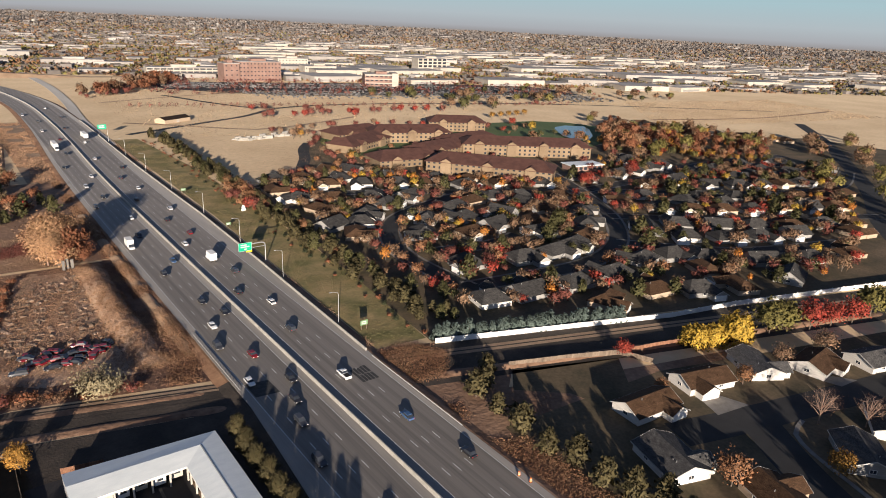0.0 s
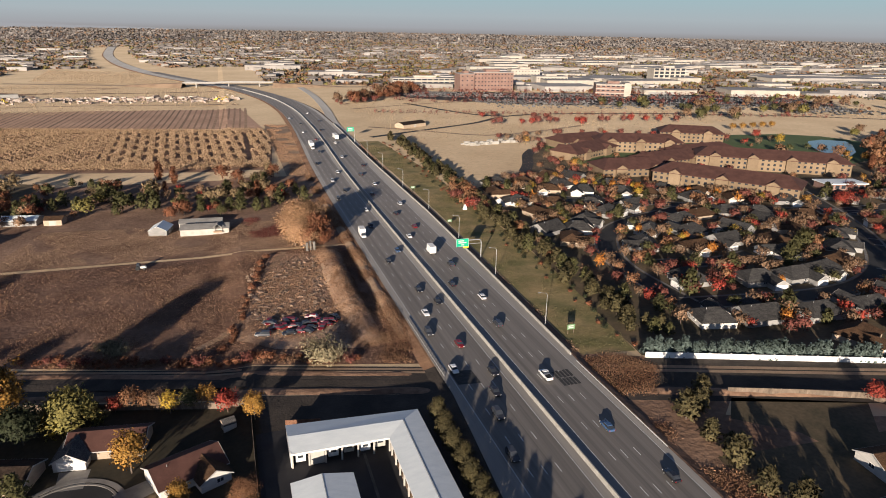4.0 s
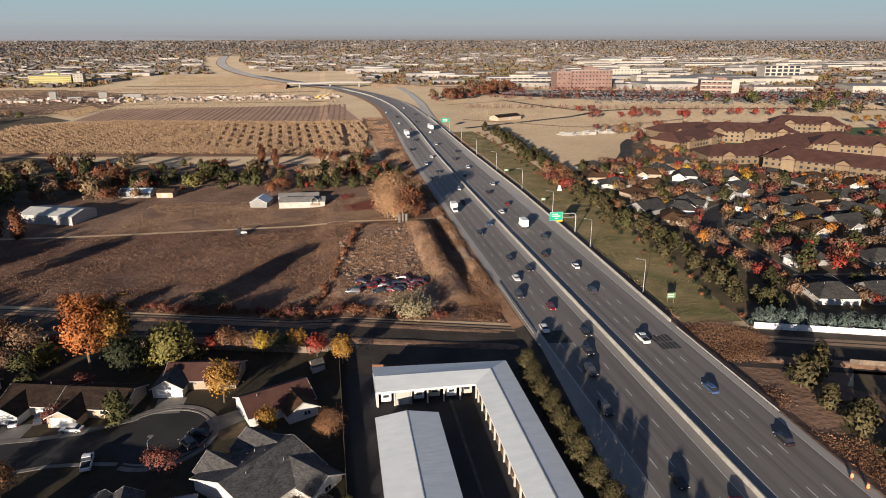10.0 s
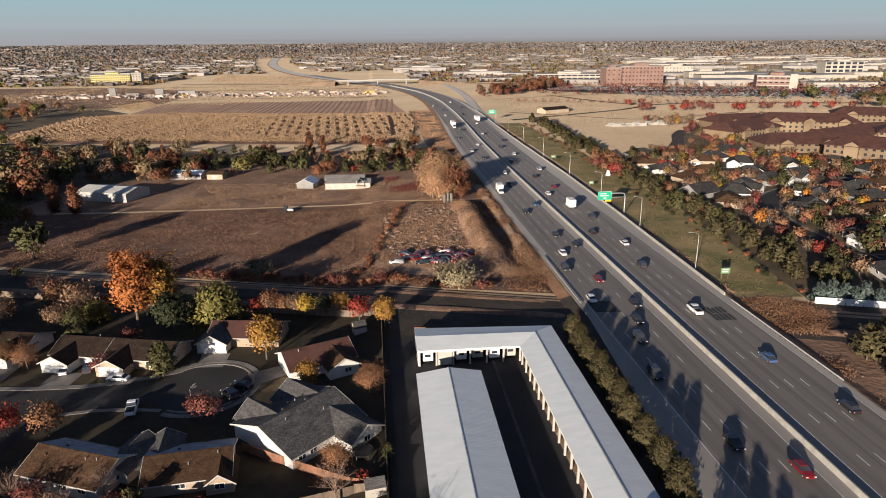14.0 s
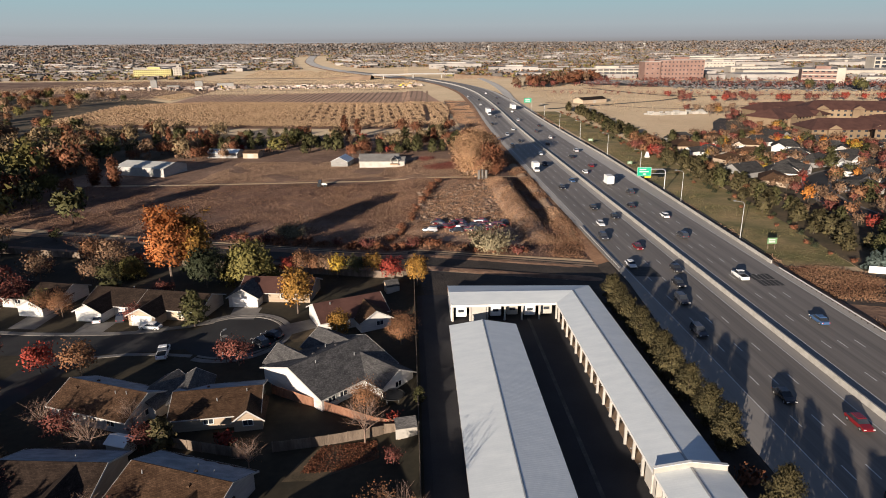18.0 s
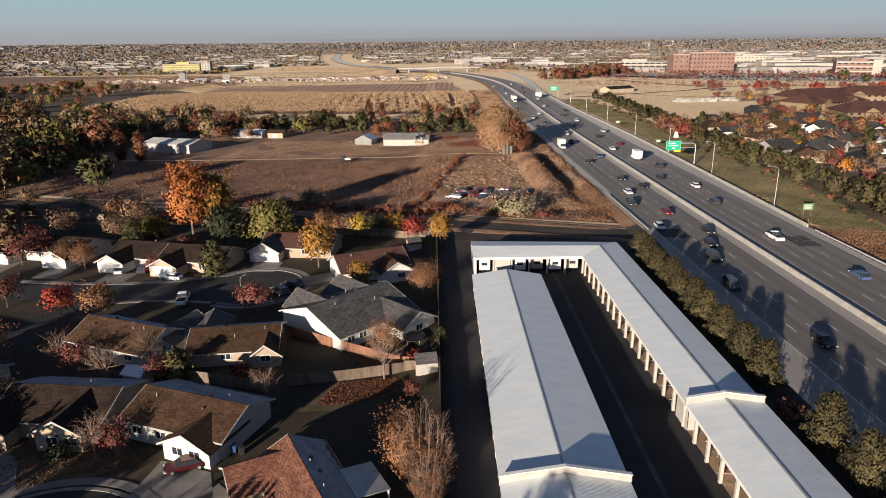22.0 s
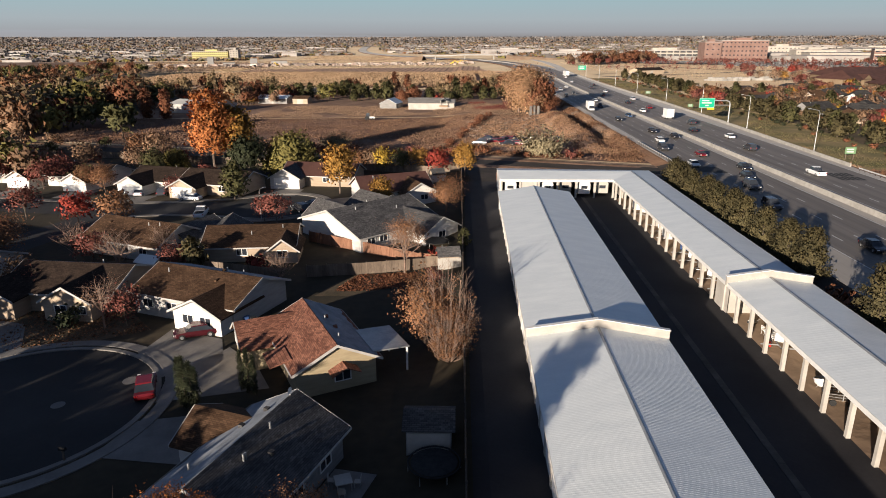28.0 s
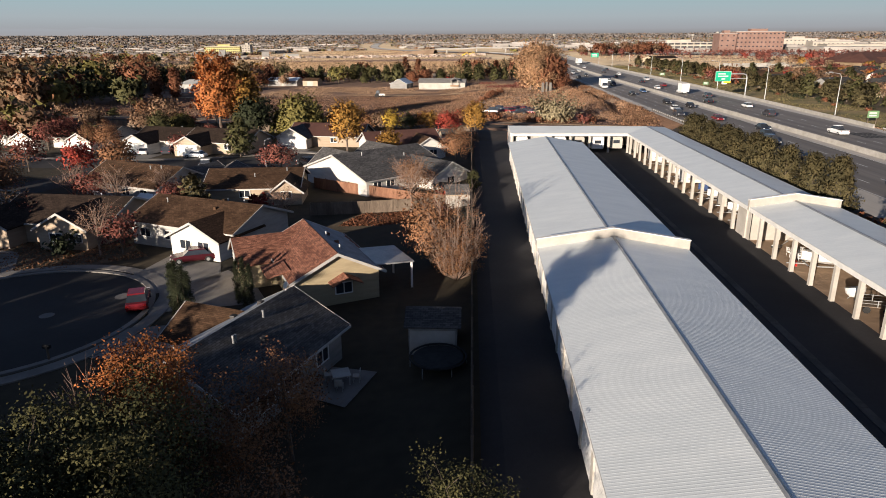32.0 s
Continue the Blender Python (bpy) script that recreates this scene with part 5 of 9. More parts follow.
for _x, _y, _rz, _r in ((-78, -30, -20, M_ROOFUMBER), (-97, -26, -20, M_ROOFUMBER), (-116, -20, -15, M_ROOFUMBER), (-79, -58, 10, M_ROOFUMBER), (-99, -52, 0, M_ROOFUMBER), (-72, -82, 30, M_ROOFGREY), (-135, -12, -15, M_ROOFUMBER), (-160, 46, -14, M_ROOFUMBER), (-180, 52, -14, M_ROOFUMBER)):
    house(_x, _y, _rz, 15, 11, M_WALLTAN if _y < -40 else M_WALLWHITE, _r, "single-storey house with shingle roof", 2.6, 4.7, wings=[(3.5, 0, -9.5, 6, 2.5, 4.2, M_WALLTAN, _r)], windows=[(-4, "S")], garage=(0, 4.6), group=G_W)

G_E = "houses east of the freeway"
for _x, _y, _rz, _L, _W, _w, _r, _u in ((129, -28.5, -5, 16, 9, M_WALLWHITE, M_ROOFBROWN, 4), (154, -29, -15, 16, 9, M_WALLWHITE, M_ROOFBROWN, -3.6), (114.5, -46, 72, 14, 11, M_WALLWHITE, M_ROOFGREY, -3), (176, -33, 60, 14, 10, M_WALLWHITE, M_ROOFGREY, -3), (193, -43, 5, 14, 10, M_WALLWHITE, M_ROOFBROWN, 3.5),
                                        (155, -71, 40, 14, 10, M_WALLGREY, M_ROOFGREY, -3), (176, -70, 30, 14, 10, M_WALLWHITE, M_ROOFDARK, 3), (212, -52, -15, 14, 10, M_WALLWHITE, M_ROOFGREY, 3), (232, -58, -15, 14, 10, M_WALLTAN, M_ROOFDARK, 3), (122, -68, 70, 14, 10, M_WALLTAN, M_ROOFBROWN, 3), (205, -80, -15, 14, 10, M_WALLTAN, M_ROOFBROWN, 3)):
    house(_x, _y, _rz, _L, _W, _w, _r, "pale single-storey house with shingle roof and garage", 2.5, 4.6, wings=[(_u, 0, -7.6, 6, 2.4, 4.0, _w, _r)], windows=[(-_u * 0.8, "S"), (0, "W"), (2, "N")], garage=(0, 4.6), group=G_E)

# ---- streets and drives by the western houses ----
def street(name, pts, w, label="suburban asphalt street"):
    line = spline(pts, 5)
    solid(name, strip_mesh(line, (w, w), 0.055), M_STREET, label, "street", kind="structure")
    L, R = ribbon(line, (w + 0.1, w + 0.1))
    for i, e in enumerate((L, R)):
        m = strip_mesh(e, (0.15, 0.15), 0.17, 0.2)
        solid("kerb_" + name + ("_a" if i else "_b"), m, M_CONCRETE, "pale concrete kerb", "kerb", kind="structure")


def disc(x, y, r, n=40):
    return [(x + r * math.cos(2 * math.pi * i / n), y + r * math.sin(2 * math.pi * i / n)) for i in range(n)]


patch("cul_de_sac_south", disc(-46, -65, 11.6), M_STREET, "round end of a suburban street", 0.06, "street")
patch("cul_de_sac_north", disc(-43, 8.8, 9.6), M_STREET, "round end of a suburban street", 0.06, "street")
solid("street_south", strip_mesh(spline([(-54, -69), (-64, -71), (-90, -68), (-140, -60)], 6), (4.8, 4.8), 0.055), M_STREET, "suburban asphalt street", "street", kind="structure")
solid("street_north", strip_mesh(spline([(-48, 8.5), (-62, 7.5), (-80, 8), (-100, 12), (-150, 27), (-220, 48)], 6), (4.6, 4.6), 0.055), M_STREET, "suburban asphalt street", "street", kind="structure")
solid("street_link", strip_mesh(spline([(-72, 7), (-76, -8), (-82, -30), (-92, -66)], 6), (4.4, 4.4), 0.058), M_STREET, "suburban asphalt street", "street", kind="structure")


def kerb_arc(name, x, y, r, a0, a1):
    pts = [(x + r * math.cos(radians(a)), y + r * math.sin(radians(a))) for a in range(a0, a1 + 1, 6)]
    solid("kerb_" + name, strip_mesh(pts, (0.25, 0.25), 0.17, 0.2), M_CONCRETE, "pale concrete kerb", "kerb", kind="structure")
    pts = [(x + (r + 1.15) * math.cos(radians(a)), y + (r + 1.3) * math.sin(radians(a))) for a in range(a0, a1 + 1, 6)]
    solid("pavement_" + name, strip_mesh(pts, (0.6, 0.6), 0.13, 0.15), M_CONCRETE, "pale concrete footpath", "footpath", kind="structure")


kerb_arc("south", -46, -65, 11.7, -100, 165)
kerb_arc("north", -43, 8.8, 9.7, -120, 140)
solid("kerb_street_north", strip_mesh(spline([(-49, 16.5), (-62, 12.6), (-80, 13), (-100, 17), (-150, 32)], 6), (0.7, 0.7), 0.13, 0.15), M_CONCRETE, "pale concrete footpath", "footpath", kind="structure")
solid("kerb_street_north_south", strip_mesh(spline([(-49, 0.5), (-54, 1.5), (-62, 2.2), (-68, 1.5)], 4), (0.5, 0.5), 0.13, 0.15), M_CONCRETE, "pale concrete footpath", "footpath", kind="structure")
for _i, _p in enumerate(([(-46.5, 17.5), (-41, 17), (-40.5, 23.5), (-46.8, 24)], [(-35, 13), (-32.5, 8), (-26, 12), (-28.5, 16)], [(-39, -48.5), (-32.5, -51), (-31, -55), (-35.5, -59.5), (-40, -54.5)], [(-31, -53), (-27, -57), (-24.5, -61.5), (-34, -64), (-34.8, -60)], [(-34.3, -67), (-29.5, -66), (-27.5, -73), (-35.5, -72)],
                         [(-64, 12.5), (-58.5, 12), (-58, 15), (-63.8, 15)], [(-77, 13), (-71, 12.6), (-70, 18.5), (-76.5, 18.5)], [(-92, 17), (-86, 16), (-85, 25), (-91, 25)], [(-107, 20), (-101, 19), (-100, 29), (-106, 29)], [(-60, -46), (-56.5, -47), (-52, -55), (-57, -57)])):
    patch("driveway", _p, M_CONCRETE, "pale concrete driveway", 0.075, "driveway")
patch("patio", [(-16.3, -73.4), (-13.1, -74.1), (-14.5, -78.7), (-17.5, -77.3)], M_CONCRETE, "pale concrete patio slab", 0.12, "patio")


# ---- fences ----
def board_fence(pts, h, material, label, name="fence", step=0.0):
    f = thing(name, label, "fence")
    for (ax, ay), (bx, by) in zip(pts, pts[1:]):
        d = math.hypot(bx - ax, by - ay)
        n = max(1, int(round(d / 2.4)))
        for i in range(n):
            x0, y0, x1, y1 = (ax + (bx - ax) * i / n, ay + (by - ay) * i / n, ax + (bx - ax) * (i + 1) / n, ay + (by - ay) * (i + 1) / n)
            rz = math.degrees(math.atan2(y1 - y0, x1 - x0))
            z = G(x0, y0)
            w = d / n
            key = ("panel", round(w, 1), h, material.name)
            if key not in FENCE_CACHE:
                prof = []
                k = int(w / 0.3)
                for j in range(k):
                    u0, u1 = w * j / k, w * (j + 1) / k
                    prof += [(u0, 0.0), (u0 + 0.015, -0.025 - 0.01 * (j % 2)), (u1 - 0.015, -0.025 - 0.01 * (j % 2))]
                prof += [(w, 0.0), (w, 0.03), (0, 0.03)]
                m = Mesh().loft([[(u, v, zz) for u, v in prof] for zz in (0.05, h)])
                FENCE_CACHE[key] = m.data("fence_panel", material)
                FENCE_CACHE[key, "p"] = Mesh().box(-0.06, -0.06, -0.3, 0.06, 0.1, h + 0.08).data("fence_post", material)
            a = part("fence_panel", FENCE_CACHE[key], material, f)
            a.matrix_basis = pose(x0, y0, z, 0, 0, rz)
            a = part("fence_post", FENCE_CACHE[key, "p"], material, f)
            a.matrix_basis = pose(x0, y0, z, 0, 0, rz)


FENCE_CACHE = {}
board_fence([(-6.6, 38), (-6.6, -30)], 1.8, M_YARDFENCE, "weathered board fence along the storage yard")
board_fence([(-6.6, -30), (-6.7, -110)], 1.8, M_YARDFENCE, "weathered board fence along the storage yard")
board_fence([(-30.9, -14.9), (-20.8, -21.4), (-12.6, -26.6), (-7, -28.5)], 1.7, M_FENCERED, "brown board fence behind a grey-roofed house")
board_fence([(-27.6, -31.7), (-19.7, -30.5), (-11.7, -28.6), (-7, -28.6)], 1.7, M_FENCE, "low weathered board fence between back yards")
board_fence([(-31, -33), (-47, -28), (-62, -31)], 1.7, M_FENCE, "weathered board fence between back yards")
board_fence([(-7, 38), (-50, 50), (-120, 71), (-200, 96)], 1.8, M_FENCE, "weathered board fence along the canal")
board_fence([(1, 25.5), (9, 24)], 1.6, M_FENCERED, "short brown board fence behind the storage building")
board_fence([(113.5, 8.1), (131, 2), (147.8, -4.7)], 1.8, M_FENCE, "pale weathered board fence along the canal")
board_fence([(147.8, -4.7), (162, -8), (176, -12.1)], 1.8, M_FENCERED, "red-stained board fence along the canal")
board_fence([(147.8, -4.7), (152, -14)], 1.8, M_FENCE, "weathered board fence between back yards")


def white_wall():
    pts = [(104.2, 31.6), (187, 3), (217, -3.4), (293.5, -26.3), (400, -58)]
    w = thing("perimeter_wall", "long white rendered wall along a suburb beside the canal", "wall", kind="structure")
    for (ax, ay), (bx, by) in zip(pts, pts[1:]):
        d = math.hypot(bx - ax, by - ay)
        n = int(d / 6)
        rz = math.degrees(math.atan2(by - ay, bx - ax))
        for i in range(n):
            p = part("wall_panel", Mesh().box(0, -0.1, -0.2, d / n - 0.35, 0.1, 1.75).box(d / n - 0.4, -0.2, -0.2, d / n, 0.2, 1.95), M_TRIM, w)
            p.matrix_basis = pose(ax + (bx - ax) * i / n, ay + (by - ay) * i / n, 0, 0, 0, rz)


white_wall()

# paler lawn patches: leaf litter, with the sunlight on them put into the colour
patch("ground_leaf_litter", [(-25.2, -38.6), (-23.2, -34.0), (-20.8, -31.0), (-12.8, -30.0), (-12.3, -34.4), (-21.0, -38.7)], M_LEAFLAWN, "back-yard grass under fallen orange leaves", 0.05)
patch("ground_front_lawn", [(-54.5, -54.0), (-48.1, -52.5), (-41.3, -48.6), (-45.5, -44.0), (-55.9, -43.2), (-61.8, -44.2)], M_LEAFLAWN, "brown front lawn strewn with leaves", 0.05)
patch("ground_front_lawn_north", [(-33.5, 8.8), (-30.5, 4.8), (-26.5, 5.5), (-26.5, 10.5), (-30, 12)], M_LEAFLAWN, "brown front lawn strewn with leaves", 0.05)
for _x, _y, _r in ((-38.1, -60.0, 0.75), (-42.5, -64.4, 0.6), (-45, 9, 0.6)):
    solid("manhole_cover", Mesh().prism(disc(_x, _y, _r, 20), lambda x, y: G(x, y) + 0.05, lambda x, y: G(x, y) + 0.075), M_CONCRETE, "round concrete ring and cover set in asphalt", "manhole cover")

# ---- trees ----
def leaf_cloud(centres, per, spread, size, rng, flat=0.6, hub=None, up=0.0, tri=False):
    """Many small leaf sprays round given centres, as one mesh, shaded as a rounded mass: outward from hub, from their own clump, or upward."""
    c = np.repeat(np.array(centres, float), per, axis=0)
    n = len(c)
    o = rng.normal(0, 1, (n, 3)) * spread
    o[:, 2] *= flat
    p = c + o
    a = rng.normal(0, 1, (n, 3))
    a /= np.linalg.norm(a, axis=1)[:, None]
    b = np.cross(a, rng.normal(0, 1, (n, 3)))
    b /= np.linalg.norm(b, axis=1)[:, None] + 1e-9
    out = (p - np.array(hub)) / np.linalg.norm(p - np.array(hub), axis=1)[:, None] if hub is not None else o / (np.linalg.norm(o, axis=1)[:, None] + 1e-9)
    out = out * (1 - up) + np.array((0, 0, 1.0)) * up
    face = np.cross(b, a)
    side = np.where((face * out).sum(axis=1) < 0, -1.0, 1.0)[:, None]
    b, face = b * side, face * side
    nrm = out + face * 0.45
    nrm /= np.linalg.norm(nrm, axis=1)[:, None] + 1e-9
    s = size * rng.uniform(0.6, 1.4, (n, 1))
    m = Mesh()
    if tri or size > 0.32:   # far leaves: single triangles
        s = s * 1.12
        q = np.stack([p - a * s, p + b * s * 0.9 - a * s * 0.2, p + a * s], axis=1).reshape(-1, 3)
        m.v = [tuple(r) for r in q.tolist()]
        m.f = [(3 * i, 3 * i + 1, 3 * i + 2) for i in range(n)]
    else:
        q = np.stack([p - a * s, p + b * s * 0.55, p + a * s, p - b * s * 0.55], axis=1).reshape(-1, 3)
        m.v = [tuple(r) for r in q.tolist()]
        m.f = [(4 * i, 4 * i + 1, 4 * i + 2, 4 * i + 3) for i in range(n)]
    m.k = [0] * n
    m.n = np.repeat(nrm, len(m.f[0]), axis=0).tolist()
    return m


def tree_template(kind, h, r, colour, seed, leaves=900, size=0.28, twigs=True):
    """Returns (trunk data, crown data or None) of a tree that stands at the origin."""
    rng, rr = np.random.default_rng(seed), random.Random(seed)
    tr = Mesh()
    tips = []
    if kind in ("round", "bare", "oval"):
        fork = h * rr.uniform(0.18, 0.28)
        lean = (rr.uniform(-0.3, 0.3), rr.uniform(-0.3, 0.3))
        tr.tube([(0, 0, -0.3), (lean[0] * 0.3, lean[1] * 0.3, fork), (lean[0], lean[1], h * 0.55), (lean[0], lean[1], h * 0.9)], [0.024 * h, 0.018 * h, 0.010 * h, 0.003 * h], 7)
        n = 11 if kind != "bare" else 22
        for i in range(n):
            a = i * 2.4 + rr.uniform(-0.4, 0.4)
            z0 = fork + (h * 0.62 - fork) * i / n
            top = h * rr.uniform(0.55, 0.98) if kind != "oval" else min(h * 0.98, z0 + h * rr.uniform(0.25, 0.5))
            rad = r * math.sqrt(max(0.1, 1 - ((top / h - 0.55) / 0.5) ** 2)) * rr.uniform(0.65, 1.0)
            e = (math.cos(a) * rad, math.sin(a) * rad, top)
            mid = (e[0] * 0.45, e[1] * 0.45, z0 + (top - z0) * 0.5)
            tr.tube([(lean[0] * 0.5, lean[1] * 0.5, z0), mid, e], [0.009 * h, 0.006 * h, 0.0015 * h], 5, cap=False)
            tips += [e, mid, tuple((p + q) / 2 for p, q in zip(e, mid))]
            for j in range(3 if kind != "bare" else 9):
                s = rr.uniform(0.25, 1.0)
                base = [mid[k] + (e[k] - mid[k]) * s for k in range(3)]
                d = [rr.gauss(0, 0.24 * r), rr.gauss(0, 0.24 * r), rr.uniform(0.05, 0.22) * h]
                tip = tuple(base[k] + d[k] for k in range(3))
                if twigs:
                    tr.tube([tuple(base), tip], [0.0028 * h, 0.0007 * h], 3, cap=False)
                tips.append(tip)
        if kind == "bare" and leaves < 60:
            return tr.data("trunk", M_TWIG), None
        for _ in range(10):
            tips.append((rr.gauss(0, r * 0.4), rr.gauss(0, r * 0.4), h * rr.uniform(0.45, 0.9)))
        for i in range(36):   # clumps over the outside of the crown
            a, q = i * 2.4, ((i + 0.5) / 36) * 1.7 - 0.75
            w = math.sqrt(max(0.0, 1 - q * q)) * r * rr.uniform(0.7, 0.98)
            tips.append((math.cos(a) * w, math.sin(a) * w, h * (0.6 + 0.36 * q)))
        per = max(1, leaves // len(tips))
        crown = leaf_cloud(tips, per, r * 0.17, size, rng, 0.8, (0, 0, h * 0.5))
    elif kind == "pine":
        tr.tube([(0, 0, -0.3), (0, 0, h * 0.5), (0.1, 0, h * 0.95)], [0.022 * h, 0.015 * h, 0.004 * h], 7)
        n = 34
        for i in range(n):
            t_ = i / n
            z = h * (0.12 + 0.86 * t_)
            rad = r * (1 - t_) ** 0.55 * rr.uniform(0.7, 1.12) * (0.75 + 0.5 * min(1, t_ * 4))
            a = i * 2.4
            e = (math.cos(a) * rad, math.sin(a) * rad, z + 0.06 * h)
            tr.tube([(0, 0, z - 0.02 * h), e], [0.005 * h, 0.0015 * h], 4, cap=False)
            for s in (0.45, 0.75, 1.0):
                tips.append((e[0] * s, e[1] * s, z + 0.05 * h * s))
        crown = leaf_cloud(tips, max(1, leaves // len(tips)), r * 0.13, size, rng, 0.75, (0, 0, h * 0.3))
    elif kind == "spruce":
        tr.tube([(0, 0, -0.3), (0, 0, h * 0.98)], [0.02 * h, 0.003 * h], 6)
        layers = 12
        for i in range(layers):
            t_ = i / layers
            for j in range(9 - i // 2):
                a = j * 2 * math.pi / (9 - i // 2) + i * 0.5
                rad = r * (1 - t_) * rr.uniform(0.8, 1.1)
                for s in (0.5, 0.95):
                    tips.append((math.cos(a) * rad * s, math.sin(a) * rad * s, h * (0.06 + 0.92 * t_) + (1 - s) * 0.06 * h))
        crown = leaf_cloud(tips, max(1, leaves // len(tips)), r * 0.13, size, rng, 0.6, (0, 0, h * 0.25))
    elif kind == "column":
        tr.tube([(0, 0, -0.3), (0, 0, h * 0.9)], [0.016 * h, 0.003 * h], 6)
        for i in range(46):
            t_ = i / 46
            a = i * 2.4
            rad = r * math.sin(math.pi * min(0.97, 0.12 + t_ * 0.85)) ** 0.8 * rr.uniform(0.3, 1.0)
            z = h * (0.05 + 0.93 * t_)
            tips.append((math.cos(a) * rad, math.sin(a) * rad, z))
            if i % 3 == 0:
                tr.tube([(0, 0, z - 0.1 * h), (math.cos(a) * rad, math.sin(a) * rad, z)], [0.004 * h, 0.001 * h], 3, cap=False)
        crown = leaf_cloud(tips, max(1, leaves // len(tips)), r * 0.26, size, rng, 1.4, (0, 0, h * 0.4))
    elif kind == "broom":
        for i in range(38):
            a = i * 2.4
            top = h * (0.38 + 0.62 * ((i * 11 % 26) + 0.5) / 26) if i < 26 else h * rr.uniform(0.2, 0.42)
            rad = r * math.sqrt(max(0.03, 1 - ((top / h - 0.52) / 0.5) ** 2)) * (rr.uniform(0.55, 1.0) if i < 26 else 1.0)
            e = Vector((math.cos(a) * rad, math.sin(a) * rad, top))
            b = Vector((math.cos(a) * rad * 0.12, math.sin(a) * rad * 0.12, -0.2))
            q = b.lerp(e, 0.4) + Vector((math.cos(a), math.sin(a), 0)) * rad * 0.4
            tr.tube([b, q, e], [0.007 * h, 0.004 * h, 0.0008 * h], 4, cap=False)
            for j in range(26):
                u = rr.uniform(0.22, 1.0)
                base = q.lerp(e, (u - 0.4) / 0.6) if u > 0.4 else b.lerp(q, u / 0.4)
                tip = base + Vector((math.cos(a) * rr.uniform(0, 0.8) + rr.gauss(0, 0.35), math.sin(a) * rr.uniform(0, 0.8) + rr.gauss(0, 0.35), rr.uniform(0.5, 1.5)))
                tr.tube([base, tip], [0.018, 0.006], 3, cap=False)
                if j < 5 and u < 0.6:
                    tips.append(tuple(tip))
        return tr.data("trunk", M_TWIG), leaf_cloud(tips, max(1, leaves // len(tips)), 0.3, size, rng, 1.0).data("crown", LEAF[colour])
    elif kind == "willow":
        tr.tube([(0, 0, -0.3), (0.2, 0, h * 0.4), (0, 0.2, h * 0.8)], [0.035 * h, 0.025 * h, 0.008 * h], 8)
        for i in range(42):
            a = i * 2.4
            rad = r * rr.uniform(0.35, 1.0)
            z = h * rr.uniform(0.75, 0.98) * (1 - 0.25 * (rad / r) ** 2)
            tr.tube([(0, 0, h * 0.45), (math.cos(a) * rad * 0.6, math.sin(a) * rad * 0.6, z)], [0.008 * h, 0.002 * h], 4, cap=False)
            for s in range(6):
                tips.append((math.cos(a) * rad * (0.75 + 0.06 * s), math.sin(a) * rad * (0.75 + 0.06 * s), z - s * h * 0.11))
        crown = leaf_cloud(tips, max(1, leaves // len(tips)), r * 0.1, size, rng, 1.3, (0, 0, h * 0.4))
    else:   # shrub
        for i in range(9):
            a = i * 2.4
            e = (math.cos(a) * r * rr.uniform(0.3, 0.9), math.sin(a) * r * rr.uniform(0.3, 0.9), h * rr.uniform(0.5, 1))
            tr.tube([(0, 0, -0.1), e], [0.03 * h, 0.008 * h], 4, cap=False)
            tips += [e, tuple(q * 0.6 for q in e)]
        crown = leaf_cloud(tips, max(1, leaves // len(tips)), r * 0.25, size, rng, 0.8, (0, 0, 0))
    return tr.data("trunk", M_TWIG if kind == "bare" else M_BARK), crown.data("crown", LEAF[colour])


TREES = {}


def tree(key, x, y, scale=1.0, rz=None, label=None, group="", z=None, name="tree", sz=1.0):
    """A tree of a kind already defined in KINDS."""
    kind, h, r, colour, leaves, size, words = KINDS[key]
    if key not in TREES:
        TREES[key] = tree_template(kind, h, r, colour, len(TREES) + 11, leaves, size)
    trunk, crown = TREES[key]
    rz = (x * 37 + y * 91) % 360 if rz is None else rz
    t = thing("shrub" if kind == "shrub" and name == "tree" else name, label or words, "shrub" if kind == "shrub" else "tree", pose(x, y, G(x, y) if z is None else z, 0, 0, rz) @ Matrix.Diagonal((scale, scale, scale * sz, 1)), group)
    part("trunk", trunk, None, t)
    if crown:
        part("crown", crown, None, t)
    return t


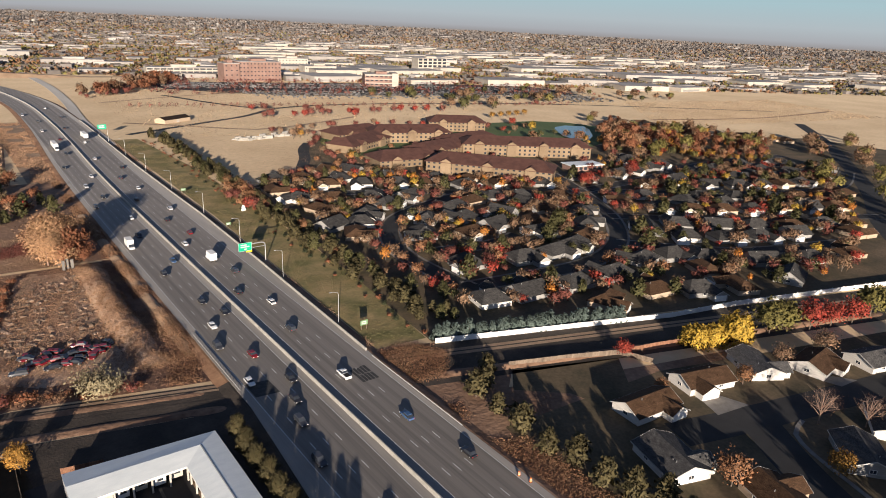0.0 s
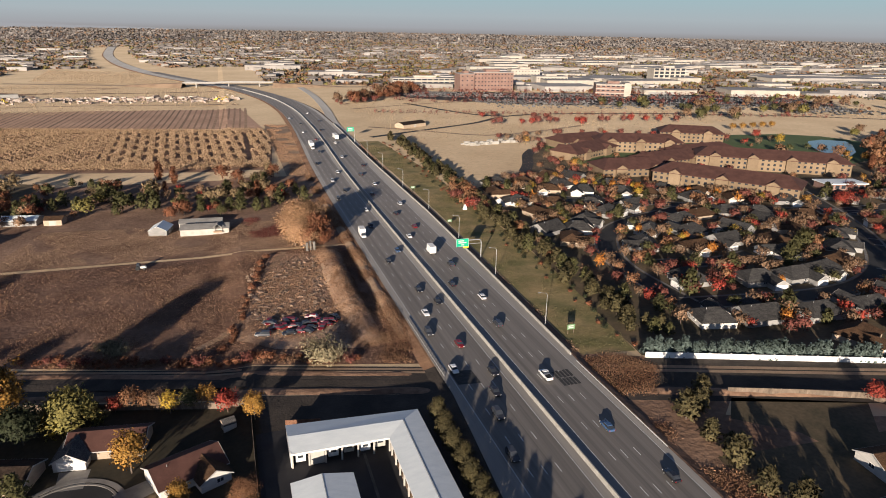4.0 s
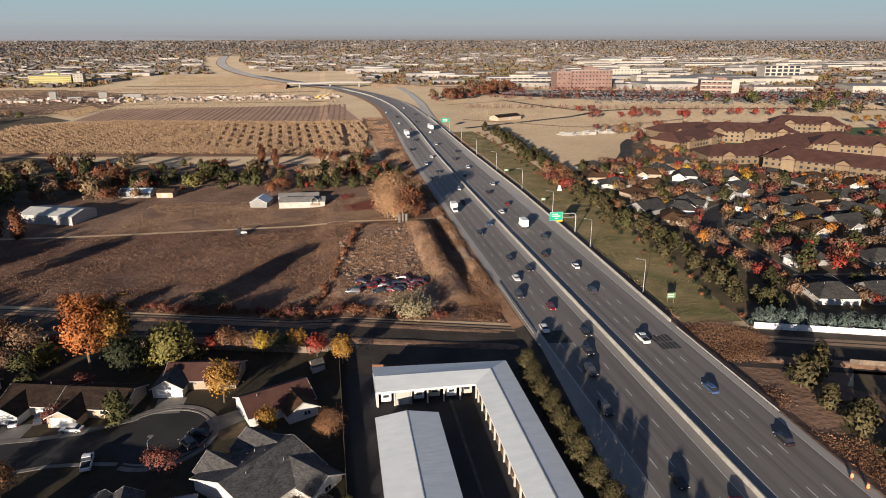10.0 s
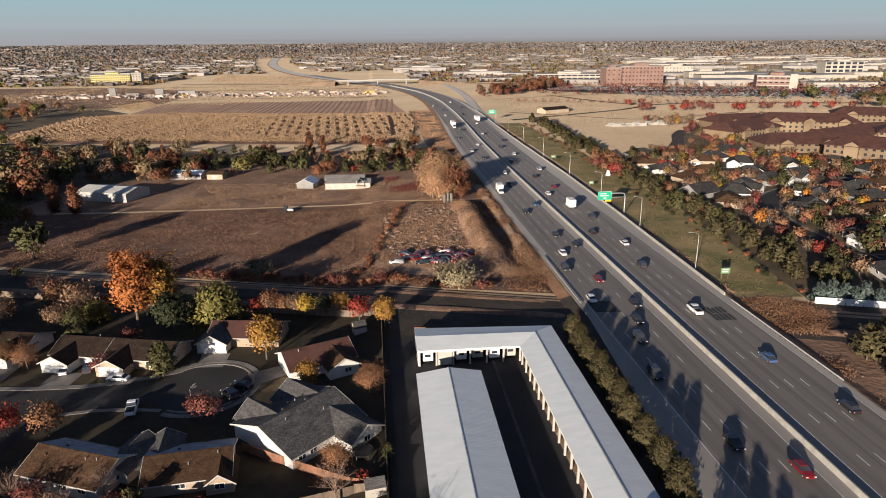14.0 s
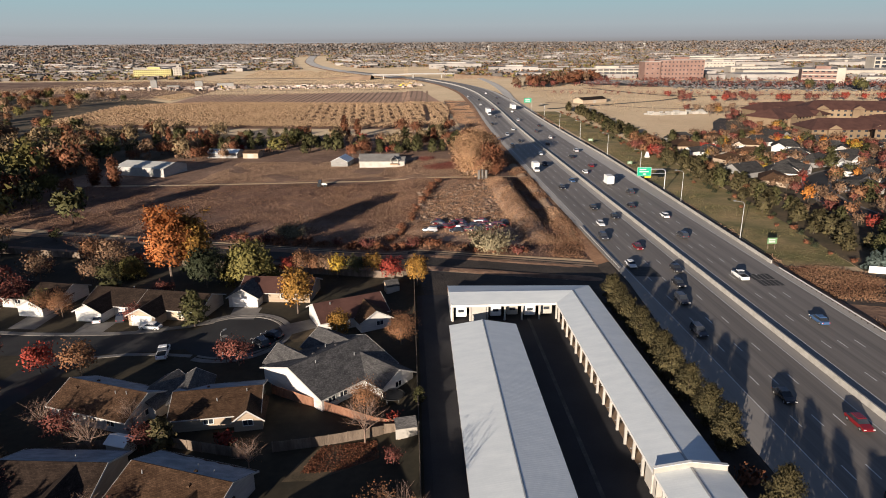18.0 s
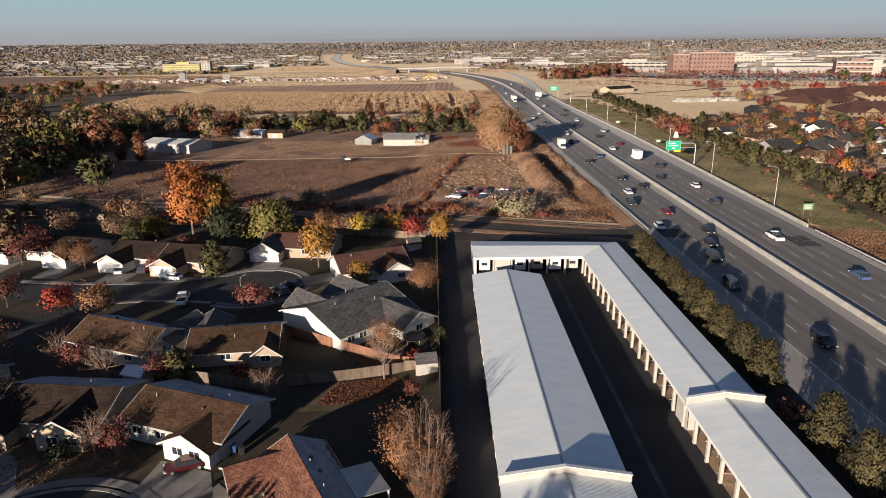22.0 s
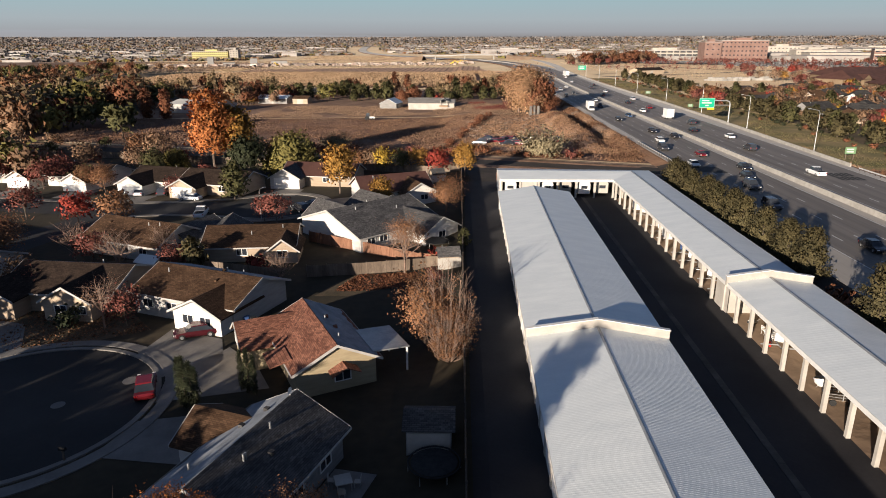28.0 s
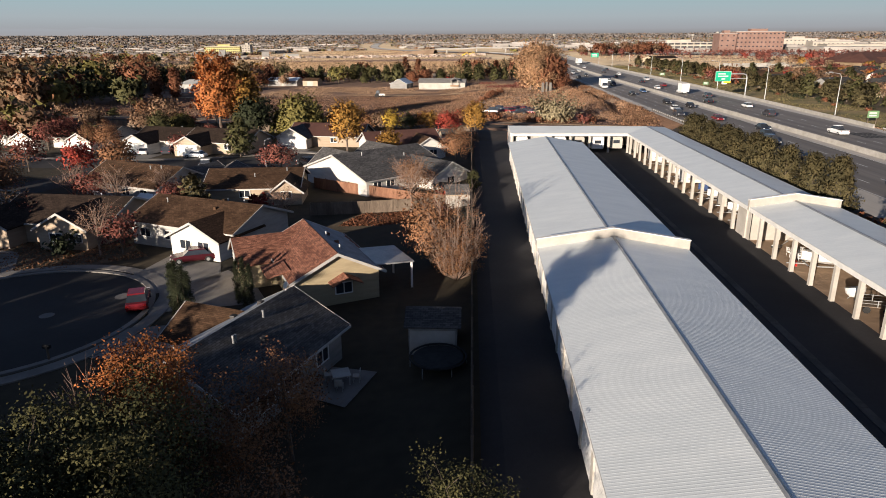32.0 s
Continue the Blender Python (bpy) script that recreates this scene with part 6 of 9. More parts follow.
def forest(name, items, label, category="trees"):
    """Many trees joined by leaf colour: items of (kind, x, y, scale)."""
    by = {}
    for key, x, y, sc in items:
        by.setdefault(KINDS[key][3], []).append((key, x, y, sc))
    for colour, group in by.items():
        V, F, K, NR, n = [], [], [], [], 0
        for key, x, y, sc in group:
            kind, h, r, col, leaves, size, words = KINDS[key]
            key = key + "_far"
            if key not in TREES:
                few = 240 if h < 8 else 420
                TREES[key] = tree_template(kind, h, r, colour, len(TREES) + 11, min(leaves, few), size * max(1.1, 0.9 * math.sqrt(leaves / few)), twigs=False)
            for slot, me in enumerate(TREES[key]):
                if me is None:
                    continue
                if ("v", key, slot) not in TREES:
                    co = np.empty(len(me.vertices) * 3)
                    me.vertices.foreach_get("co", co)
                    nr = np.empty(len(me.loops) * 3)
                    me.corner_normals.foreach_get("vector", nr)
                    at = np.empty(len(me.loops), int)
                    me.loops.foreach_get("vertex_index", at)
                    vn = np.zeros((len(me.vertices), 3))
                    vn[at] = nr.reshape(-1, 3)
                    TREES["v", key, slot] = (co.reshape(-1, 3), [tuple(p.vertices) for p in me.polygons], vn)
                co, fs, vn = TREES["v", key, slot]
                a = x * 0.37 + y * 0.91
                ca, sa = math.cos(a) * sc, math.sin(a) * sc
                q = np.stack([co[:, 0] * ca - co[:, 1] * sa + x, co[:, 0] * sa + co[:, 1] * ca + y, co[:, 2] * sc + G(x, y)], axis=1)
                V.append(q)
                NR.append(np.stack([vn[:, 0] * math.cos(a) - vn[:, 1] * math.sin(a), vn[:, 0] * math.sin(a) + vn[:, 1] * math.cos(a), vn[:, 2]], axis=1))
                F += [tuple(i + n for i in f) for f in fs]
                K += [slot] * len(fs)
                n += len(co)
        me = bpy.data.meshes.new(name)
        me.from_pydata(np.concatenate(V).tolist(), [], F)
        me.materials.append(M_BARK)
        me.materials.append(LEAF[colour])
        me.polygons.foreach_set("material_index", K)
        me.polygons.foreach_set("use_smooth", [True] * len(K))
        me.normals_split_custom_set_from_vertices(np.concatenate(NR).tolist())
        solid(name + "_" + colour, me, None, label, category, kind="stuff")


KINDS = {
    "row_pine": ("pine", 5.6, 2.35, "pine", 7000, 0.13, "bushy olive-green pine beside the freeway"),
    "verge_pine": ("pine", 7.5, 3.0, "pine", 700, 0.55, "olive-green pine on the freeway verge"),
    "spruce": ("spruce", 5.0, 2.4, "spruce", 800, 0.42, "blue-green spruce behind a white wall"),
    "dark_fir": ("pine", 9, 3.2, "green", 900, 0.5, "dark green fir in a garden"),
    "big_orange": ("round", 15, 4.4, "copper", 6500, 0.33, "tall tree with rust-orange autumn leaves"),
    "big_orange_far": ("round", 12, 5.0, "dull", 900, 0.62, "tall tree with rust-orange autumn leaves"),
    "big_yellow": ("round", 15, 4.2, "amber", 4000, 0.36, "tall tree with thinning yellow-brown leaves"),
    "big_dark": ("round", 11, 5.0, "dark", 3200, 0.42, "tall dark broad evergreen tree"),
    "willow": ("willow", 9, 5.5, "olive", 5000, 0.36, "weeping willow with yellow-green leaves"),
    "willow_gold": ("willow", 10, 6.5, "yellow", 2600, 0.6, "large tree with golden-yellow leaves"),
    "bare_big": ("bare", 12.5, 4.6, "rust", 700, 0.16, "bare tree with many fine upright branches"),
    "shade_tall": ("oval", 15.0, 2.6, "brown", 9000, 0.24, "tall slim tree with brown leaves"),
    "broom": ("broom", 8.8, 3.1, "dull", 5200, 0.1, "dense many-stemmed tree of bare upright twigs"),
    "bare_mid": ("bare", 7, 3.2, "dull", 500, 0.08, "small tree almost bare of leaves"),
    "near_dark": ("round", 9, 4.4, "olive", 20000, 0.075, "leafy dark green garden tree"),
    "gold_tall": ("oval", 9.8, 2.3, "copper", 21000, 0.068, "tall slim tree with glowing orange leaves"),
    "dark_tall": ("round", 9.3, 2.9, "green", 14000, 0.075, "tall leafy dark green tree"),
    "bush_tall": ("round", 8.8, 2.9, "green", 11000, 0.09, "dense dark brownish-green garden tree"),
    "dusk_rust": ("round", 8.6, 2.6, "dull", 7000, 0.08, "dense tree with dull brown leaves"),
    "near_rust": ("round", 7, 3.2, "dull", 4200, 0.13, "tree with sparse rust-brown leaves"),
    "near_yellow": ("oval", 8, 2.8, "amber", 3000, 0.24, "slim tree with amber-brown leaves"),
    "column": ("column", 5.6, 0.42, "dark", 5200, 0.055, "narrow dark columnar cypress"),
    "poplar": ("column", 12, 2.5, "rust", 1900, 0.42, "narrow tall rust-coloured poplar"),
    "red": ("round", 5, 2.4, "red", 1300, 0.22, "small tree with bright red leaves"),
    "rust": ("round", 5.5, 2.6, "dull", 1300, 0.22, "small tree with rust-brown leaves"),
    "orange": ("round", 5.5, 2.4, "amber", 1200, 0.22, "small tree with orange leaves"),
    "orange_far": ("oval", 5.8, 1.9, "orange", 900, 0.24, "slim tree with glowing orange leaves"),
    "yellow": ("oval", 5.5, 2.2, "yellow", 1200, 0.22, "small tree with yellow leaves"),
    "green": ("round", 5.5, 2.6, "green", 1400, 0.22, "small dark green garden tree"),
    "maroon_far": ("round", 5, 2.5, "maroon", 300, 0.45, "small tree with dull dark red leaves"),
    "maroon": ("round", 5, 2.5, "maroon", 900, 0.2, "small tree with dull dark red leaves"),
    "brown": ("round", 6, 2.8, "brown", 1300, 0.22, "small tree with brown withered leaves"),
    "wood_rust": ("round", 10, 4.6, "rust", 1250, 0.52, "broad tree with rust-brown autumn leaves"),
    "wood_brown": ("round", 10, 4.6, "brown", 1250, 0.52, "broad tree with brown withered leaves"),
    "wood_umber": ("round", 10, 4.5, "umber", 1250, 0.5, "broad tree with fading yellow-brown leaves"),
    "wood_olive": ("round", 9, 4.6, "olive", 1250, 0.52, "broad olive-green leafy tree"),
    "wood_dark": ("round", 9, 4.2, "green", 1250, 0.52, "broad dark green tree"),
    "cottonwood": ("bare", 14, 6.2, "tan", 9000, 0.27, "tall tan nearly leafless cottonwood"),
    "shrub_rust": ("shrub", 1.5, 1.3, "rust", 200, 0.25, "low rust-red dry shrub"),
    "shrub_dull": ("shrub", 2.0, 1.5, "maroon", 260, 0.26, "low dull red dry shrub"),
    "shrub_red": ("shrub", 2.0, 1.5, "red", 220, 0.28, "low red-leaved garden shrub"),
    "shrub_pale": ("shrub", 5.5, 5.0, "pale", 2600, 0.3, "large pale grey-green bush"),
    "shrub_tan": ("shrub", 8.0, 5.5, "tan", 3600, 0.3, "dense tan thicket beside a cottonwood"),
    "shrub_rusty": ("shrub", 8.0, 5.0, "rust", 3000, 0.3, "dense rust-brown thicket beside a cottonwood"),
    "shrub_green": ("shrub", 1.6, 1.3, "dark", 260, 0.2, "clipped dark green shrub"),
}
R = random.Random(77)
for i, y in enumerate((18, 11.5, 5, -1, -7, -12.5, -18, -24.5, -31, -37.5, -52, -58.5, -66, -74, -82, -90)):
    tree("row_pine", 36.2 + R.uniform(-0.6, 0.6), y, R.uniform(0.93, 1.06), group="pines beside the storage building", sz=1.1 if i < 9 else 1.3)
tree("shrub_rust", 35.5, -45, 1.3)
# rows on the freeway verge
items = []
for i in range(92):
    y = 44 + i * 4.2
    x = 110 + 0.03 * y + R.uniform(-4.5, 4.5) + (3 if y > 220 else 0)
    k = R.choice(("verge_pine",) * 9 + ("rust", "dark_fir", "dark_fir")) if not 190 < y < 245 else R.choice(("rust", "rust", "maroon", "verge_pine"))
    sc = R.uniform(0.58, 0.9) if k in ("verge_pine", "dark_fir") else R.uniform(0.7, 1.15)
    if y > 300:
        items.append((k, x, y, sc))
    else:
        tree(k, x, y, sc, group="trees on the freeway verge")
for i in range(80):
    y = 36 + i * 4.7
    items.append((R.choice(("shrub_rust", "shrub_rust", "shrub_green", "shrub_green")), 102 + 0.03 * y + R.uniform(-1, 6), y + R.uniform(-2, 2), R.uniform(0.45, 0.9)))
for i in range(80):
    y = 42 + i * 4.6
    items.append((R.choice(("verge_pine", "verge_pine", "verge_pine", "dark_fir", "brown")), 113 + 0.03 * y + R.uniform(0, 6), y, R.uniform(0.45, 0.75)))
forest("verge_shrubs", items, "autumn shrubs and small trees on the freeway verge")
for i in range(26):
    s = i / 25
    tree("spruce", 107 + s * 62, 33.8 - s * 21.5 + R.uniform(-0.8, 0.8), R.uniform(0.75, 1.15), group="spruces behind the white wall")
for x, y, s in ((97.2, -48.6, 1.0), (95.2, -42.3, 0.95), (95.9, -33.7, 1.0), (93.3, -27.1, 0.85), (94.3, -17.4, 1.0), (94.7, -8.2, 0.75), (95, 0.9, 1.05), (105, 8.1, 0.85), (101, -54, 1.0), (98, -62, 1.1), (100, 3, 0.8), (96.5, -12.5, 0.6)):
    tree("verge_pine", x, y, s, group="pines by the eastern houses")
# near western gardens
for k, x, y, s in (("broom", -8.6, -53.8, 1.0), ("broom", -8.0, -57.5, 0.6), ("near_rust", -10.6, -52.8, 0.95), ("bare_mid", -14.5, -30.5, 1.0), ("gold_tall", -21.5, -88.0, 0.9), ("broom", -24.4, -87.6, 0.85), ("column", -31.4, -64.4, 0.85), ("column", -30.8, -64.9, 0.92), ("column", -30.1, -65.2, 0.86), ("column", -29.5, -65.6, 0.8), ("column", -26.9, -61.7, 0.75), ("column", -26.2, -62.1, 0.8), ("column", -25.5, -62.5, 0.72),
                   ("dark_tall", -22.6, -92.8, 0.92), ("dark_tall", -20.2, -92.2, 0.95), ("dark_tall", -26.0, -93.5, 0.85), ("dark_tall", -19.2, -95.6, 0.9), ("dark_tall", -23.8, -97.0, 0.9), ("dark_tall", -28.5, -97, 0.85), ("dusk_rust", -14.4, -95.2, 0.8), ("dusk_rust", -17.6, -88.5, 0.78), ("bush_tall", -7.0, -93.4, 0.6), ("dusk_rust", -16.4, -84.0, 0.75),
                   ("near_yellow", -32, 19.5, 1.15), ("near_yellow", -21.5, 5.0, 0.72), ("near_rust", -9.4, 0.5, 0.85), ("maroon", -10.2, -36.5, 0.5), ("near_rust", -14.6, -22.4, 0.75), ("maroon", -44.6, -47.5, 0.85), ("maroon", -59.6, -26.5, 1.0), ("bare_mid", -53.5, -30.8, 0.9), ("bare_mid", -46.8, -48, 0.8),
                   ("verge_pine", -43.8, -29.5, 0.65), ("shrub_red", -35.2, -29.5, 1.1), ("red", -74, -4.5, 1.1), ("rust", -66.5, -5.5, 1.1), ("near_rust", -74, -24, 0.9), ("dark_fir", -52.5, 14.5, 0.85), ("shrub_green", -51, -47.8, 1.3), ("maroon", -39.0, -4.2, 1.05), ("maroon", -41.5, -3.0, 0.9), ("maroon", -46.3, -30.0, 0.8), ("maroon", -86.8, 0.7, 1.2), ("maroon", -97, 30, 1.3), ("bare_mid", -63, -25, 0.8), ("maroon", -60, -40, 0.8), ("bare_mid", -30, -36, 0.7), ("bare_mid", -50, -24.5, 0.75), ("dark_fir", -6.4, -21.5, 0.3), ("maroon", -112, 30, 1.3), ("maroon", -64, 30, 0.9), ("shrub_red", -10.4, -26.5, 0.9),
                   ("big_orange", -66.5, 42.5, 1.12), ("big_yellow", -61.5, 45.5, 1.02), ("big_dark", -56.5, 37.5, 0.78), ("big_dark", -59, 41, 0.6), ("willow", -47.5, 42.5, 1.1), ("willow", -78, 47, 0.6), ("red", -38.5, 46, 0.8), ("rust", -35, 46.5, 1.0), ("rust", -31, 45, 0.8), ("yellow", -25.5, 41.5, 1.0), ("orange", -17, 42.5, 1.0), ("near_yellow", -5.8, 30.5, 0.85), ("red", -12, 37.5, 1.1), ("green", -21, 42, 0.9), ("brown", -28, 43, 0.9), ("brown", -84, 52, 1.4), ("rust", -92, 58, 1.3), ("near_rust", -88, 24, 0.75), ("near_rust", -83, 22, 0.8), ("maroon", -99, 26, 1.2), ("maroon", -115, 31, 1.2), ("brown", -132, 36, 1.0), ("maroon", -66, 17.5, 0.8), ("green", -80, 40, 1.1), ("brown", -100, 46, 1.2), ("maroon", -116, 50, 1.2), ("brown", -86, 43, 1.0), ("green", -131, 55, 1.3), ("maroon", -96, 3, 1.1), ("brown", -106, -2, 1.1), ("maroon", -80, -18, 1.0), ("brown", -64, -36, 0.7), ("maroon", -68, -42, 1.0), ("bare_mid", -84, -38, 1.0)):
    tree(k, x, y, s)
# field edge and farm
for k, x, y, s in (("cottonwood", 17.5, 161, 1.0), ("cottonwood", 20, 166, 1.2), ("cottonwood", 24, 172, 1.1), ("wood_rust", 26, 163, 1.25), ("wood_rust", 23, 159, 0.9), ("wood_rust", 29, 170, 0.9), ("shrub_pale", 14.5, 55, 1.05), ("shrub_tan", 21, 159, 1.1), ("shrub_tan", 18, 167, 1.2), ("shrub_rusty", 29, 161, 0.9), ("shrub_pale", -42, 78, 0.7), ("shrub_pale", -46, 82, 0.5),
                   ("poplar", -141, 169, 1.0), ("poplar", -131, 165, 0.98), ("wood_olive", -150, 150, 0.9), ("wood_rust", -160, 158, 0.9), ("wood_rust", -143, 150, 0.6)):
    tree(k, x, y, s)
items = []
for i in range(190):
    y = R.uniform(225, 318)
    x = R.uniform(-330, 22)
    if (y < 250 and x > -150 and R.random() < 0.75) or (x > -60 and y < 222):
        continue
    items.append((R.choice(("wood_rust", "wood_umber", "wood_dark", "wood_olive", "wood_umber", "dark_fir", "brown", "rust", "poplar")), x, y, R.uniform(0.5, 0.95)))
for i in range(130):
    x, y = R.uniform(-330, -135), R.uniform(85, 235)
    if -150 < x < -110 and 180 < y < 215:
        continue
    items.append((R.choice(("wood_rust", "wood_umber", "wood_dark", "wood_olive", "wood_umber", "wood_brown", "wood_olive")), x, y, R.uniform(1.0, 1.5)))
for i in range(110):
    x, y = R.uniform(-420, -150), R.uniform(95, 340)
    items.append((R.choice(("wood_rust", "wood_umber", "wood_dark", "wood_olive", "wood_umber", "brown")), x, y, R.uniform(0.6, 1.15)))
for i in range(40):
    items.append((R.choice(("wood_rust", "wood_brown", "brown", "rust")), R.uniform(-150, -100), R.uniform(215, 260), R.uniform(0.5, 0.9)))
for i in range(55):
    x, y = R.uniform(-260, -74), R.uniform(56, 100)
    items.append((R.choice(("rust", "brown", "brown", "maroon_far", "green")), x, y - (x + 160) * 0.3, R.uniform(0.5, 1.0)))
for i in range(190):
    x, y = R.uniform(-330, -78), R.uniform(62, 240)
    if y < 66 - 0.3 * (x + 60) or (x > -150 and 108 < y < 240 and x > -190 + (y - 108) * 0.55) or (-152 < x < -108 and 178 < y < 216):
        continue
    items.append((R.choice(("wood_rust", "wood_umber", "wood_umber", "wood_olive", "wood_dark", "wood_brown", "big_orange_far", "wood_olive")), x, y, R.uniform(0.95, 1.4)))
for i in range(72):
    x = R.uniform(-150, 32)
    k = R.choice(("dark_fir", "dark_fir", "dark_fir", "wood_rust", "wood_dark", "wood_brown", "rust", "red"))
    items.append((k, x, R.uniform(232, 275) + max(0, -x - 40) * 0.2, R.uniform(0.7, 1.1) if k in ("dark_fir", "rust", "red") else R.uniform(0.4, 0.65)))
items = [q for q in items if not (62 < q[2] < 222 and q[1] > -106 - max(0, q[2] - 92) * 0.5)]
items = [q for q in items if (q[1] + 145) ** 2 + (q[2] - 165) ** 2 > 24 ** 2]
MAIZE_EDGE = [(-320, 380), (30, 315), (30, 560), (-260, 600), (-320, 570)]
for i in range(330):
    x, y = R.uniform(-640, -200), R.uniform(300, 700)
    if inside(x, y, MAIZE_EDGE) or y > 640 + (x + 300) * -0.28 or y < 95 - 0.35 * (x + 130) or (y > 420 and x > -300) or (y > 560 and R.random() < 0.35):
        continue
    items.append((R.choice(("wood_dark", "wood_dark", "wood_brown", "wood_rust", "wood_olive", "big_orange_far", "wood_dark", "dark_fir")), x, y, R.uniform(0.7, 1.25)))
for i in range(170):
    x, y = R.uniform(-620, -225), R.uniform(365, 720)
    if inside(x, y, [(-620, 720), (-375, 705), (-300, 520), (-292, 400), (-228, 366), (-470, 370)]):
        items.append((R.choice(("wood_rust", "wood_brown", "wood_dark", "wood_olive", "big_orange_far", "dark_fir", "brown")), x, y, R.uniform(0.55, 1.0)))
forest("farm_woods", items, "autumn trees round old farm buildings")
for k, x, y, s_ in (("wood_dark", -12, 222, 0.6), ("dark_fir", -3, 225, 0.9), ("dark_fir", -8, 228, 0.8), ("dark_fir", 5, 222, 0.8), ("dark_fir", 10, 226, 0.7), ("wood_rust", -30, 228, 0.7), ("wood_rust", -36, 222, 0.6), ("dark_fir", -22, 232, 0.8)):
    tree(k, x, y, s_, group="trees behind the mobile home")
# the nine listed trees are added to shade the west field and houses
far = [(k, x, y, s_) for k, x, y, s_ in (("wood_brown", -118, 42, 0.95), ("wood_dark", -126, 51, 1.0), ("wood_olive", -111, 36, 0.9), ("wood_dark", -134, 58, 1.0), ("wood_brown", -104, 30, 0.8), ("wood_dark", -69, -72, 0.95), ("wood_brown", -76, -66, 0.95), ("wood_dark", -63, -79, 0.95), ("wood_dark", -84, -60, 0.9))]
for i in range(46):
    x, y = R.uniform(-260, -76), R.uniform(-75, 70)
    if abs(y - (7 - 0.2 * (x + 70))) < 9:
        continue
    far.append((R.choice(("rust", "brown", "maroon", "green", "bare_mid", "maroon", "brown")), x, y, R.uniform(0.8, 1.3)))
forest("garden_trees_west", far, "autumn trees in western gardens")
for i in range(34):
    x = -66 + i * 2.7 + R.uniform(-1.2, 1.2)
    tree(R.choice(("shrub_rust", "shrub_rust", "shrub_dull")), x, 56.0 - 0.30 * x + R.uniform(1.5, 6), R.uniform(0.7, 1.35), group="shrubs along the dirt track")
for i in range(22):
    tree("shrub_rust", -12 + i * 0.75 + R.uniform(-1.5, 1.5), 72 + i * 3.6, R.uniform(0.6, 1.2), group="shrubs at the yard edge")
tree("shade_tall", -20.0, -103.6, 0.88)
# unseen tall trees added behind the starting line to lay long shade over the gardens
items = []
for i in range(26):
    items.append((R.choice(("wood_brown", "wood_olive", "wood_dark")), -31 - i * 3.6 + R.uniform(-1.0, 1.0), R.uniform(-112, -105), R.uniform(0.95, 1.06)))
for i in range(34):
    items.append((R.choice(("wood_brown", "wood_olive", "wood_dark", "bare_big")), -28 - R.uniform(0, 150), R.uniform(-135, -106), R.uniform(0.75, 0.95)))
for i in range(14):
    items.append((R.choice(("wood_brown", "wood_olive", "wood_dark")), R.uniform(-40, -24), R.uniform(-113, -106), R.uniform(0.85, 0.98)))
for x, y, s_ in ((-16.2, -104.4, 0.72), (-22, -106.5, 1.05), (-19, -109, 1.0)):
    tree("near_dark", x, y, s_ * 0.98)
for i in range(26):
    items.append((R.choice(("wood_brown", "wood_olive", "bare_big")), R.uniform(88, 240), R.uniform(-130, -88), R.uniform(0.8, 1.2)))
for i in range(22):
    items.append((R.choice(("wood_brown", "wood_olive", "wood_dark")), R.uniform(-175, -66), R.uniform(-100, 0), R.uniform(0.5, 0.9)))
items = [q if abs((q[1] + 21.5) * 0.866 - (q[2] + 88) * 0.5) > 7 else (q[0], q[1], q[2], min(q[3], 1.1)) for q in items]
forest("garden_woods", items, "tall garden trees behind the houses")

# ---- suburb east of the freeway ----
def suburb_house(seed, wallm, roofm, words):
    rr = random.Random(seed)
    return house(0, 0, 0, rr.uniform(11.5, 14), rr.uniform(9.5, 11), wallm, roofm, words, 2.6, rr.uniform(5.0, 5.8), hip=rr.choice((0, 4.5, 4.5, 4.5)),
                 wings=[(rr.choice((-1, 1)) * 4, 0, -rr.uniform(8, 10), 6, 2.6, 4.3, wallm, roofm)], windows=[(0, "S"), (0, "E")], garage=(0, 4.6), vents=1, group="houses of the eastern suburb", z=0, plain=True)


SUBURB = [(126, 44), (190, 18), (300, -14), (350, 4), (405, 30), (545, 108), (505, 132), (436, 166), (410, 205), (340, 165), (240, 205), (212, 236), (190, 262), (160, 256), (136, 250)]
STREETS = [[(142, 62), (141, 100), (150, 128), (168, 150), (200, 165), (240, 172), (300, 146), (330, 130)], [(320, 190), (299, 144), (272, 100), (238, 68), (200, 56), (142, 62)], [(330, 130), (400, 90), (470, 70), (540, 90)],
           [(272, 100), (330, 60), (400, 30), (440, 0)], [(300, 146), (380, 150), (460, 160), (560, 150)], [(240, 172), (200, 195), (150, 215)], [(158, 100), (185, 96), (205, 100)], [(238, 68), (280, 30), (340, 10)]]
street_pts = []
for i, s in enumerate(STREETS):
    ln = spline(s, 6)
    street_pts += ln
    solid("street_east_%d" % (i + 1), strip_mesh(ln, (4.0, 4.0), 0.06 + 0.004 * i), M_STREET, "curving suburban asphalt street", "street", kind="structure")
    for e in ribbon(ln, (4.9, 4.9)):
        solid("footpath_east_%d" % (i + 1), strip_mesh(e, (0.6, 0.6), 0.11 + 0.004 * i), M_CONCRETE, "pale concrete footpath", "footpath", kind="structure")


